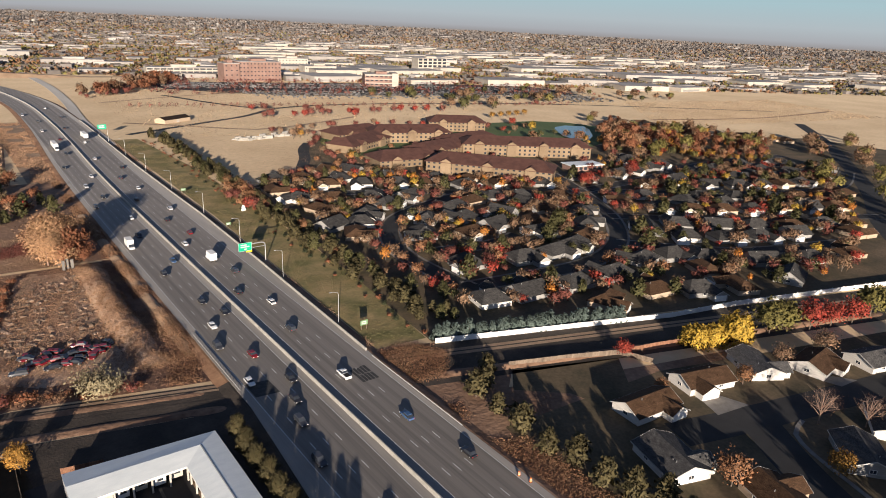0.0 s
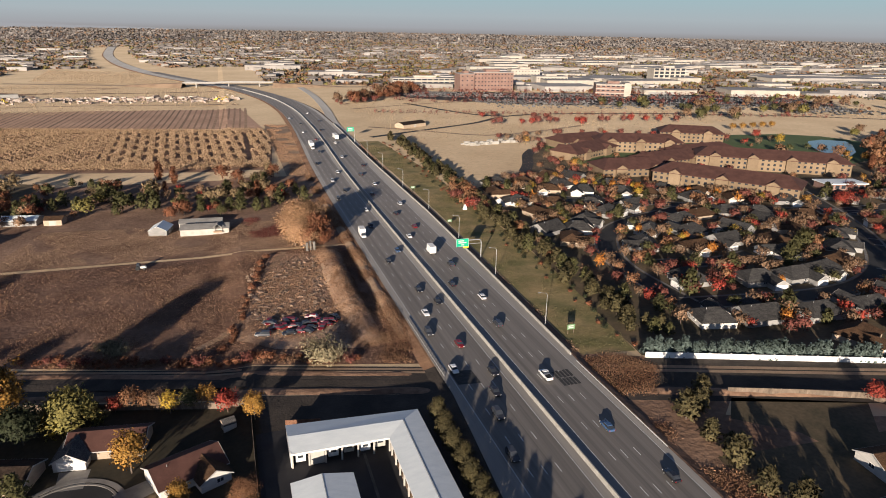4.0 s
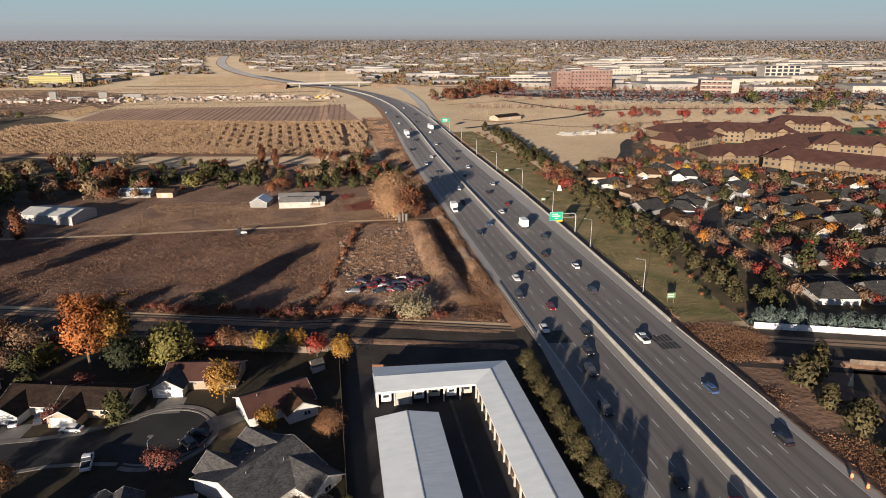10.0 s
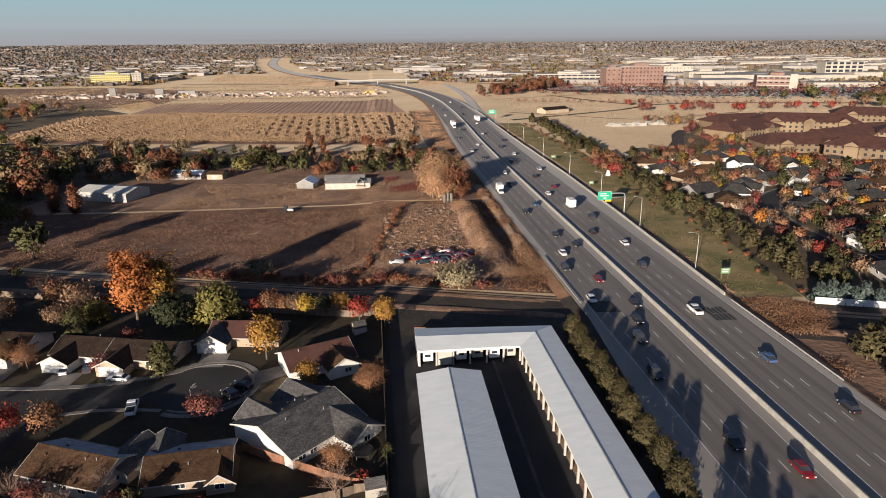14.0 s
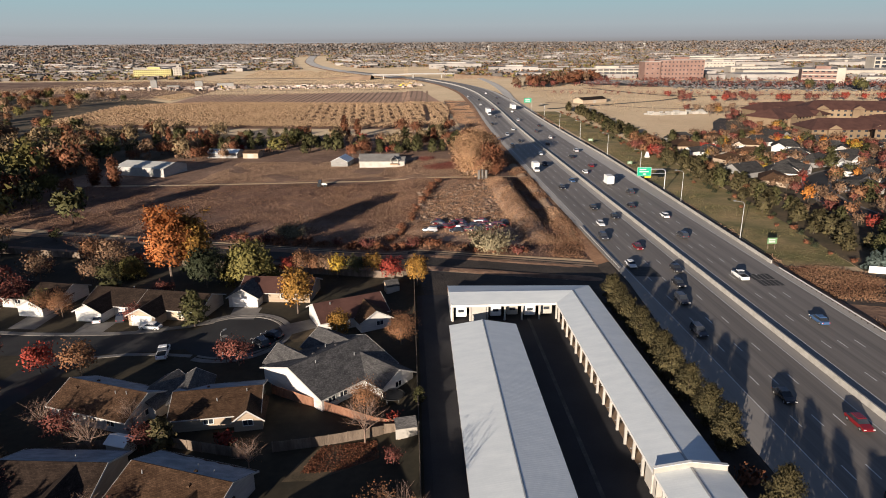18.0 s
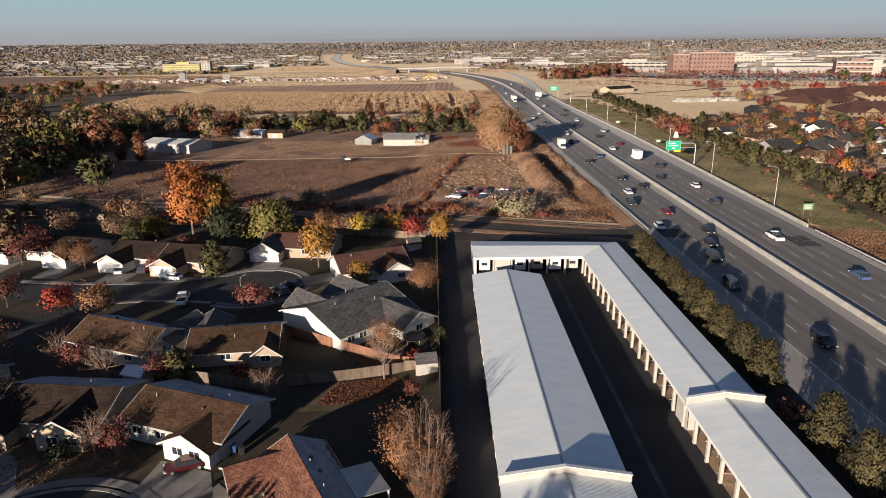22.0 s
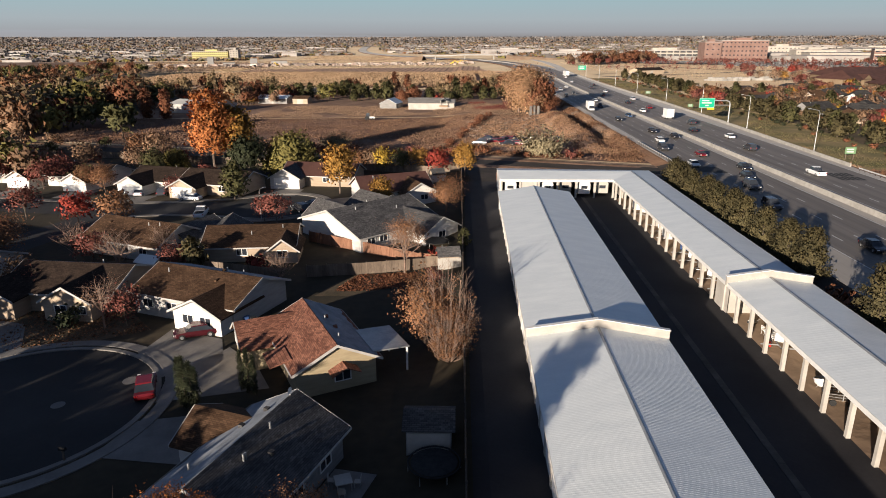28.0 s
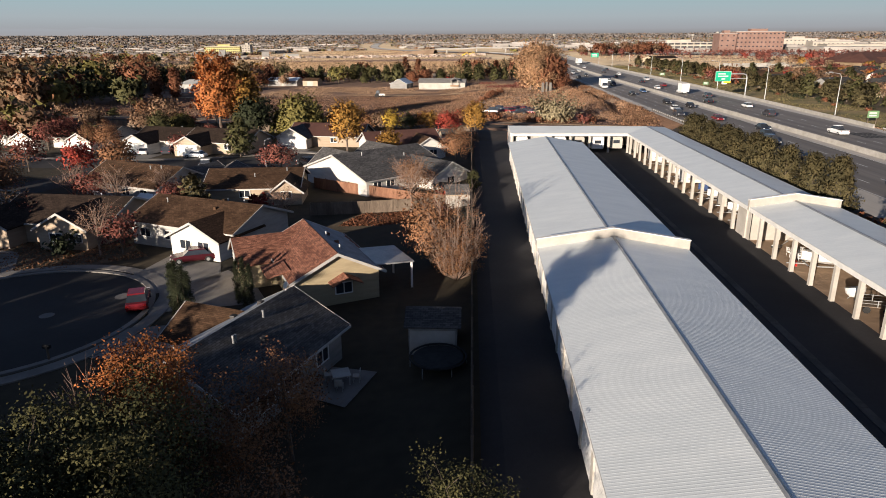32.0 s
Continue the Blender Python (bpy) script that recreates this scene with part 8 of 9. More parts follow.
for _i in range(20):
    _y = _rt.uniform(240, 325)
    _rows.append((_rt.choice(("rust", "maroon_far", "brown", "green", "rust", "orange")), _rt.uniform(max(165, 182 + (_y - 280) * 0.55) + 8, 228), _y, _rt.uniform(0.55, 1.0)))
for _i in range(34):
    _s = _i / 33
    _rows.append((_rt.choice(("orange", "big_orange_far", "rust", "orange", "yellow")), 440 + 62 * _s + _rt.uniform(-7, 7), 262 - 120 * _s + _rt.uniform(-5, 5), _rt.uniform(0.8, 1.3) * (0.6 if _i % 3 == 1 else 1)))
forest("field_edge_trees", _rows, "dark red and brown trees at the edges of dry fields")


def works_yard():
    rr = random.Random(41)
    m = Mesh()
    for i in range(620):
        x, y = rr.uniform(-470, 10), 0
        y = 770 - 0.18 * x + rr.gauss(0, 16)
        k = rr.random()
        a, b, c = (rr.uniform(1.5, 4), rr.uniform(1.5, 3), rr.uniform(0.8, 2)) if k < 0.8 else (rr.uniform(6, 12), 2.5, 2.6)
        q = pose(x, y, G(x, y), 0, 0, rr.uniform(0, 180))
        m.loft([[q @ Vector((sx * a * w, sy * b * w, z)) for sx, sy in ((-0.5, -0.5), (0.5, -0.5), (0.5, 0.5), (-0.5, 0.5))] for z, w in ((-0.2, 1.15), (c * 0.6, 1.0), (c, 0.8))])
    solid("building_material", m, mat("mixed_material", (0.16, 0.10, 0.075), (0.5, 0.44, 0.38), 0.12, 6, 0.85, 0.1, island=0.4), "heaps and stacks of building material on a site", "building material", kind="stuff")
    for x, y in ((-8, 752), (-16, 760), (-250, 790)):
        t = thing("excavator", "yellow excavator on a dirt site", "excavator", pose(x, y, G(x, y), 0, 0, x * 7 % 360))
        yel = mat("machine_yellow", (0.62, 0.42, 0.03), (0.7, 0.5, 0.05), 1, 6, 0.5, 0.05)
        part("cab", Mesh().box(-1.4, -2, 1.2, 1.4, 1.6, 2.4).box(-1.4, -0.2, 2.4, 0, 1.6, 3.6), yel, t)
        part("track", Mesh().box(-1.7, -2.2, 0, -0.9, 2.2, 1.1), M_RUBBER, t)
        part("track", Mesh().box(0.9, -2.2, 0, 1.7, 2.2, 1.1), M_RUBBER, t)
        part("boom", Mesh().tube([(0.6, 1.4, 2.0), (0.6, 4.2, 5.2), (0.6, 7.2, 3.2)], 0.35, 6), yel, t)
        part("bucket", Mesh().tube([(0.6, 7.2, 3.2), (0.6, 7.0, 1.0)], [0.25, 0.7], 6), M_STEEL, t)
    for x, y, w, h in ((-352, 828, 8, 12), (-330, 838, 16, 4), (-296, 842, 10, 9), (-262, 850, 22, 5)):
        t = thing("unfinished_building", "grey concrete shell of an unfinished building", "building", pose(x, y, G(x, y), 0, 0, 14))
        part("wall", Mesh().box(-w / 2, -4, -0.5, w / 2, 4, h), M_WALLGREY, t)
        part("slab", Mesh().box(-w / 2 - 0.4, -4.4, h, w / 2 + 0.4, 4.4, h + 0.4), M_CONCRETE, t)


works_yard()


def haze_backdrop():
    """Glowing backdrop shells at the edge of the valley: haze and sky colours painted by height, thinning upward into
    the sky, with faint mountains to the west.
    """
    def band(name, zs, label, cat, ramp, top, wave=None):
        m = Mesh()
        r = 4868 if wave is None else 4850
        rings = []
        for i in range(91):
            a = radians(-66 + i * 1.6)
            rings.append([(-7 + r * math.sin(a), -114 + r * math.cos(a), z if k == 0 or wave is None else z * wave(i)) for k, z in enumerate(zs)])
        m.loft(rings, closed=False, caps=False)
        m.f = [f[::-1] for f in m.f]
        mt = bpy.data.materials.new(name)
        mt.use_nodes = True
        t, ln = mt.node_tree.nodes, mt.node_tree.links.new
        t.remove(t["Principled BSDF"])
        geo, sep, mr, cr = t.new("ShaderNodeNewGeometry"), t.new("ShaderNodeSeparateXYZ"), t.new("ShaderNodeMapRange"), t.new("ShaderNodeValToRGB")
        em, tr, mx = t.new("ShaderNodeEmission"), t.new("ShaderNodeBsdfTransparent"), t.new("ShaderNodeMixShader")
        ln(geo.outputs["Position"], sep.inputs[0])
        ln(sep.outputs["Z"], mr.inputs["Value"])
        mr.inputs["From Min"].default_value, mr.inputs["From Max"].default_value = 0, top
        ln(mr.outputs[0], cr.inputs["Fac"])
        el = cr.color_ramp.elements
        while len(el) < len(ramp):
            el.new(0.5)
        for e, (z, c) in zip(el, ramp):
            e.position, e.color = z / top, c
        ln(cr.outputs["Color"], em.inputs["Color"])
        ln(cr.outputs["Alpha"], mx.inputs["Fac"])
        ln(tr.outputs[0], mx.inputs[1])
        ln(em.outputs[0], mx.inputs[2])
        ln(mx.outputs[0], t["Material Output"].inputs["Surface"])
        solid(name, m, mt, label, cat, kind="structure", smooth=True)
    band("backdrop_haze", (-60, 900), "glowing backdrop painted with pale grey-blue horizon haze", "haze",
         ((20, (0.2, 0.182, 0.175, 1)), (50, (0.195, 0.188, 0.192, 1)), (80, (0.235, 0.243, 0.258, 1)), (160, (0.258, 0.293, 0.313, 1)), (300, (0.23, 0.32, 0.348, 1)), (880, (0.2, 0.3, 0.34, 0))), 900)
    band("backdrop_hills", (0, 60, 92), "glowing backdrop painted with faint hazy mountains", "mountains", ((0, (0.25, 0.24, 0.245, 1)), (70, (0.245, 0.25, 0.268, 0.8)), (110, (0.258, 0.278, 0.30, 0.6))), 120,
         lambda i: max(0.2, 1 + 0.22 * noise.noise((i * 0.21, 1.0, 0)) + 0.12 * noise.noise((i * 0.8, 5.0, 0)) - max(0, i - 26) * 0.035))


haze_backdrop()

# ---- cars ----
def car_template(kind, paint, label):
    """Vehicle at the origin, nose towards +y."""
    t = thing("car" if kind in ("sedan", "suv") else {"pickup": "pickup_truck", "van": "van", "box": "box_truck", "semi": "semi_truck"}[kind], label, "car" if kind in ("sedan", "suv") else "truck", group="vehicles on the freeway")
    L, W, H, belt = {"sedan": (4.6, 1.8, 1.45, 0.9), "suv": (4.8, 1.95, 1.75, 1.05), "pickup": (5.6, 2.0, 1.8, 1.1), "van": (5.4, 2.0, 2.1, 1.15), "box": (6.0, 2.2, 2.2, 1.2), "semi": (6.5, 2.4, 2.6, 1.3)}[kind]
    b = Mesh()
    rows = [(-L / 2, 0.45, belt * 0.75, 0.86), (-L / 2 + 0.12, 0.3, belt * 0.96, 0.97), (-L * 0.2, 0.28, belt, 1.0), (L * 0.18, 0.28, belt, 1.0), (L / 2 - 0.3, 0.3, belt * 0.82, 0.96), (L / 2, 0.42, belt * 0.66, 0.8)]
    b.loft([[(-W / 2 * k * 0.92, y, lo), (W / 2 * k * 0.92, y, lo), (W / 2 * k, y, (lo + hi) / 2), (W / 2 * k * 0.93, y, hi), (-W / 2 * k * 0.93, y, hi), (-W / 2 * k, y, (lo + hi) / 2)] for y, lo, hi, k in rows])
    b.f = [q[::-1] for q in b.f]
    part("body", b, paint, t)
    y0, y1 = {"sedan": (-L * 0.38, L * 0.22), "suv": (-L * 0.48, L * 0.2), "pickup": (-L * 0.08, L * 0.26), "van": (-L * 0.48, L * 0.32), "box": (L * 0.12, L * 0.36), "semi": (-L * 0.05, L * 0.3)}[kind]
    sl = 0.55 if kind in ("sedan",) else 0.25
    g = Mesh().loft([[(-W * 0.46, y0, belt - 0.02), (W * 0.46, y0, belt - 0.02), (W * 0.46, y1, belt - 0.02), (-W * 0.46, y1, belt - 0.02)], [(-W * 0.38, y0 + sl, H - 0.08), (W * 0.38, y0 + sl, H - 0.08), (W * 0.38, y1 - 0.6, H - 0.08), (-W * 0.38, y1 - 0.6, H - 0.08)]])
    part("glasshouse", g, M_GLASS, t)
    part("cabin_roof", Mesh().loft([[(-W * 0.39, y0 + sl - 0.05, H - 0.09), (W * 0.39, y0 + sl - 0.05, H - 0.09), (W * 0.39, y1 - 0.55, H - 0.09), (-W * 0.39, y1 - 0.55, H - 0.09)], [(-W * 0.35, y0 + sl + 0.05, H), (W * 0.35, y0 + sl + 0.05, H), (W * 0.35, y1 - 0.68, H), (-W * 0.35, y1 - 0.68, H)]]), paint, t)
    if kind == "pickup":
        part("bed", Mesh().box(-W * 0.4, -L * 0.47, belt - 0.02, W * 0.4, -L * 0.12, belt + 0.01), M_RUBBER, t)
    if kind == "box":
        part("cargo_box", Mesh().box(-1.25, -4.6, 0.9, 1.25, L * 0.1, 3.7), M_DOORWHITE, t, "white cargo box")
    if kind == "semi":
        part("trailer", Mesh().box(-1.3, -15.5, 1.1, 1.3, -1.6, 4.1), M_DOORWHITE, t, "white trailer")
        part("sleeper", Mesh().box(-1.2, -1.5, 1.2, 1.2, 0.6, 3.6), paint, t)
    wheel = Mesh().tube([(-0.12, 0, 0), (0.12, 0, 0)], 0.34, 12)
    wd = wheel.data("wheel", M_RUBBER)
    hub = Mesh().tube([(-0.13, 0, 0), (0.13, 0, 0)], 0.18, 10).data("rim", M_STEEL)
    ys = [-L * 0.31, L * 0.31] + ([-3.9] if kind == "box" else []) + ([-14, -12.8, -3] if kind == "semi" else [])
    for y in ys:
        for s in (-1, 1):
            w = part("wheel", wd, M_RUBBER, t)
            w.location = (s * (W / 2 - 0.12), y, 0.34)
            part("rim", hub, M_STEEL, w)
    for s in (-1, 1):
        part("headlight", Mesh().box(s * W * 0.36 - 0.16, L / 2 - 0.12, belt * 0.66 - 0.05, s * W * 0.36 + 0.16, L / 2 - 0.02, belt * 0.66 + 0.1), M_TRIM, t)
        part("tail_light", Mesh().box(s * W * 0.38 - 0.12, -L / 2 + 0.0, belt * 0.7, s * W * 0.38 + 0.12, -L / 2 + 0.1, belt * 0.7 + 0.16), mat("red_lens", (0.3, 0.01, 0.01), (0.4, 0.02, 0.02), 2, 5, 0.3, 0), t)
    return t


def paint(name, c):
    return mat("car_paint_" + name, tuple(q * 0.92 for q in c), c, 0.5, 6, 0.25, 0, spec=0.6, speck=0.03)


FLEET = [car_template("sedan", paint("white", (0.75, 0.75, 0.74)), "white sedan on a concrete freeway"), car_template("sedan", paint("black", (0.02, 0.02, 0.024)), "black sedan on a concrete freeway"), car_template("sedan", paint("red", (0.17, 0.012, 0.016)), "dark red sedan on a concrete freeway"),
         car_template("suv", paint("silver", (0.42, 0.43, 0.45)), "silver sport utility car on a concrete freeway"), car_template("suv", paint("charcoal", (0.045, 0.047, 0.055)), "dark grey sport utility car on a concrete freeway"), car_template("pickup", paint("white", (0.75, 0.75, 0.74)), "white pickup truck on a concrete freeway"),
         car_template("pickup", paint("navy", (0.02, 0.03, 0.06)), "dark blue pickup truck on a concrete freeway"), car_template("box", paint("white", (0.75, 0.75, 0.74)), "white box truck on a concrete freeway"), car_template("semi", paint("white", (0.75, 0.75, 0.74)), "white semi truck with trailer on a freeway"), car_template("sedan", paint("blue", (0.05, 0.1, 0.2)), "blue sedan on a concrete freeway"), car_template("sedan", paint("maroon", (0.055, 0.008, 0.012)), "dark maroon sedan")]
used = set()
LANES_IN, LANES_OUT = (-14.9, -11.7, -8.4, -5.0), (4.9, 8.0, 11.2, 14.6)


def put_car(k, x, y, z, rz):
    m = pose(x, y, z, 0, 0, rz)
    if k in used:
        return copy_thing(FLEET[k], m)
    used.add(k)
    FLEET[k].matrix_basis = m
    return FLEET[k]


RC = random.Random(21)
# (vehicle, lane, y): towards the camera on the western side, away from it on the eastern side
for k, lane, y in ((1, 1, -26), (4, 0, -2), (2, 3, -34), (4, 1, 14), (1, 2, 24), (0, 0, 38), (1, 3, 34), (2, 2, 52), (4, 0, 62), (0, 1, 76), (1, 3, 84), (1, 2, 96), (7, 0, 164), (1, 1, 128), (9, 3, 140), (6, 2, 178), (0, 3, 206), (4, 0, 232), (1, 2, 250), (3, 1, 276), (0, 3, 300), (1, 0, 330), (8, 1, 390), (4, 2, 372), (2, 3, 430), (0, 1, 470), (1, 2, 520), (3, 0, 560), (4, 1, -52), (6, 3, -62)):
    put_car(k, hwy_x(y) + LANES_IN[lane], y, road_z(hwy_x(y), y) - 0.28, 180)
for k, lane, y in ((5, 1, 28), (9, 2, 2), (1, 3, -18), (4, 1, 62), (0, 2, 84), (1, 0, 98), (4, 2, 118), (7, 1, 136), (0, 0, 158), (2, 2, 172), (1, 1, 196), (3, 3, 214), (1, 0, 238), (0, 2, 262), (4, 1, 290), (1, 3, 318), (3, 0, 350), (8, 2, 440), (0, 1, 410), (1, 0, 480), (4, 2, 540), (0, 1, 600), (3, 0, -44), (0, 2, -58)):
    put_car(k, hwy_x(y) + LANES_OUT[lane], y, road_z(hwy_x(y), y) - 0.28, 0)
# parked by the western houses
for k, x, y, rz, words in ((0, -61.4, 14.0, 80, "white car parked by a kerb"), (5, -54.5, 1.5, 10, "white pickup truck parked in a street"), (0, -74.2, 19.4, 10, "white car parked on a driveway"), (4, -69.3, 19.4, 10, "dark car parked on a driveway"), (4, -36.8, 4.2, 40, "dark car parked by a kerb"), (1, -35.2, 7.5, 60, "dark car parked by a kerb"), (10, -35.6, -50.2, 112, "dark maroon sedan parked on a driveway"), (2, -35.7, -62.0, 22, "red car parked at the kerb")):
    tagged(put_car(k, x, y, G(x, y) + 0.08, rz), words, group="parked vehicles")


# ---- gantry sign, street lamps, small signs ----
def gantry():
    g = thing("overhead_sign", "green overhead direction sign with yellow exit panel on a steel arm", "road sign", pose(0, 0, 0))
    y, z = 125.5, ROAD_Z
    part("post", Mesh().tube([(89.0, y, 0), (89.0, y, z + 6.0), (88.7, y, z + 7.0), (87.7, y, z + 7.4), (78.2, y, z + 7.4)], 0.22, 10), M_STEEL, g)
    part("arm", Mesh().tube([(88.8, y, z + 5.8), (78.2, y, z + 5.8)], 0.12, 8), M_STEEL, g)
    p = part("panel", Mesh().box(78.0, y - 0.35, z + 4.9, 83.4, y - 0.25, z + 8.3), M_SIGN, g, "green sign panel")
    b = Mesh()
    for a in ((78.05, z + 4.95, 83.35, z + 5.03), (78.05, z + 8.17, 83.35, z + 8.25), (78.05, z + 4.95, 78.13, z + 8.25), (83.27, z + 4.95, 83.35, z + 8.25)):
        b.box(a[0], y - 0.37, a[1], a[2], y - 0.352, a[3])
    part("border", b, M_PAINT, p)
    for i, (x0, x1, zz) in enumerate(((78.9, 81.4, z + 7.2), (78.9, 82.4, z + 6.4), (80.2, 81.4, z + 5.5))):
        part("lettering_bar", Mesh().box(x0, y - 0.37, zz, x1, y - 0.352, zz + 0.4), M_PAINT, p)
    part("exit_panel", Mesh().box(81.0, y - 0.36, z + 4.3, 83.4, y - 0.26, z + 4.88), M_SIGNYELLOW, g, "yellow exit panel")


gantry()


def lamp_post(x, y, side=-1):
    t = thing("street_lamp", "tall grey steel street lamp at the freeway edge", "street lamp", pose(x, y, 0.3), "freeway lamps")
    part("base", Mesh().tube([(0, 0, -0.3), (0, 0, 0.6)], 0.28, 10), M_CONCRETE, t)
    part("pole", Mesh().tube([(0, 0, 0.5), (0, 0, 10.6), (side * 0.4, 0, 11.3), (side * 2.6, 0, 11.7)], [0.13, 0.08, 0.07, 0.05], 8), M_STEEL, t)
    part("lamp_head", Mesh().loft([[(side * q, -w, zz) for w, zz in ((0.15, 11.62), (-0.15, 11.62), (-0.12, 11.82), (0.12, 11.82))] for q in (2.4, 3.2)]), M_STEEL, t)


for _y in (58.5, 104, 150, 200, 252, 304, 356, 410):
    lamp_post(hwy_x(_y) + right_w(_y) + 1.2, _y)


def verge_sign(x, y, w, h, z0, label):
    t = thing("verge_sign", label, "road sign", pose(x, y, 0))
    for s in (-1, 1):
        part("post", Mesh().box(s * w * 0.36 - 0.07, -0.07, -0.2, s * w * 0.36 + 0.07, 0.07, z0 + h - 0.1), M_FENCE, t)
    p = part("panel", Mesh().box(-w / 2, -0.14, z0, w / 2, -0.08, z0 + h), M_SIGN if w > 5 else M_SIGNDULL, t)
    for i in range(2):
        part("lettering_bar", Mesh().box(-w * 0.35, -0.155, z0 + h * (0.22 + 0.36 * i), w * 0.3, -0.142, z0 + h * (0.42 + 0.36 * i)), M_PAINT, p)


verge_sign(90.6, 51.6, 2.7, 1.7, 1.6, "small green information sign on wooden posts")
verge_sign(92, 175, 2.2, 1.2, 1.4, "small green information sign on wooden posts")
verge_sign(93, 245, 2.6, 1.3, 1.6, "small green information sign on wooden posts")
verge_sign(92.5, 440, 6.0, 3.4, 5.5, "green overhead direction sign beside the freeway")


# ---- farm and field ----
def shed(x, y, rz, L, W, eave, ridge, wallm, roofm, label, name="shed"):
    t = thing(name, label, name.replace("_", " "), pose(x, y, G(x, y), 0, 0, rz))
    part("wall", wall_mesh(L, W, eave, ridge, 0), wallm, t)
    part("roof", roof_mesh(L, W, eave, ridge, 0, 0.3, 0.1), roofm, t)
    part("door", Mesh().box(-1.6, -W / 2 - 0.06, 0, 1.6, -W / 2, eave - 0.5), M_CREAM, t)
    return t


M_BARNROOF = mat("pale_barn_roofing", (0.4, 0.4, 0.37), (0.5, 0.49, 0.45), 0.3, 8, 0.7, 0.05, speck=0.1)
M_ROOFWORN = mat("worn_grey_roofing", (0.16, 0.15, 0.138), (0.24, 0.228, 0.21), 0.3, 8, 0.85, 0.2, speck=0.15)
shed(-126, 194, -20, 26, 16, 4.0, 5.6, M_WALLPALE, M_BARNROOF, "large pale metal barn in rough ground", "barn")
shed(-19.5, 196, -4, 21, 9, 3.0, 4.4, M_CREAM, M_ROOFWORN, "long cream mobile home with worn grey roof", "mobile_home")
shed(-21.5, 206, -4, 19, 7, 3.0, 4.2, M_CREAM, M_ROOFWORN, "pale mobile home behind another", "mobile_home")
shed(-39, 201, 78, 10, 8, 2.6, 4.6, M_WALLGREY, M_METALROOF, "small white outbuilding with blue-grey roof", "outbuilding")
shed(-103, 235, -8, 16, 9, 2.8, 4.2, M_WALLGREY, M_METALROOF, "grey metal-roofed farm shed by trees", "farm_shed")
shed(-88, 231, -8, 8, 7, 2.8, 4.0, M_WALLTAN, M_ROOFBROWN, "tan farm shed with brown roof", "farm_shed")
shed(160, 495, 30, 30, 12, 3.2, 5.2, M_WALLTAN, M_ROOFUMBER, "long low brown-roofed roadside building", "roadside_building")
shed(-8.6, -29.6, 10, 2.6, 2.2, 2.1, 2.9, M_WALLTAN, M_ROOFGREY, "small garden shed with pale doors", "garden_shed")
shed(-9.4, -70.6, 0, 3.4, 3.0, 2.2, 2.9, M_WALLGREY, M_ROOFGREY, "dark grey garden shed on a lawn", "garden_shed")
shed(-12, 30.5, 20, 2.6, 2.6, 2.0, 2.9, M_WALLTAN, M_ROOFGREY, "small garden shed by a fence", "garden_shed")
shed(-49.5, -29.8, -20, 3, 2.4, 2.1, 2.7, M_WALLWHITE, M_METALROOF, "small white garden shed behind a house", "garden_shed")

porch = thing("porch", "small cream gabled porch of a mobile home", "porch", pose(-14.0, 191.4, 0, 0, 0, -4))
part("roof", roof_mesh(3.4, 3.4, 2.7, 3.9, 0, 0.3), M_ROOFWORN, porch).matrix_basis = pose(0, 0, 0, 0, 0, 90)
for _x in (-1.5, 1.5):
    part("post", Mesh().box(_x - 0.12, -1.6, -0.1, _x + 0.12, -1.36, 2.8), M_CREAM, porch)
part("deck", Mesh().box(-1.9, -1.9, -0.1, 1.9, 1.0, 0.5), M_SOIL, porch)
tractor = thing("tractor", "small white tractor parked on a weedy track", "tractor", pose(-43, 152, G(-43, 152), 0, 0, 80))
part("body", Mesh().box(-0.5, -1.9, 0.7, 0.5, 1.2, 1.5).box(-0.35, -2.3, 0.8, 0.35, -1.9, 1.3), M_WHITEMETAL, tractor)
part("cab", Mesh().loft([[(-0.75, -0.1, 1.4), (0.75, -0.1, 1.4), (0.75, 1.3, 1.4), (-0.75, 1.3, 1.4)], [(-0.65, 0.05, 2.7), (0.65, 0.05, 2.7), (0.65, 1.15, 2.7), (-0.65, 1.15, 2.7)]]), M_GLASS, tractor)
for _x, _y, _r in ((-0.95, 0.8, 0.85), (0.95, 0.8, 0.85), (-0.8, -1.5, 0.5), (0.8, -1.5, 0.5)):
    part("wheel", Mesh().tube([(_x - 0.2, _y, _r), (_x + 0.2, _y, _r)], _r, 14), M_RUBBER, tractor)


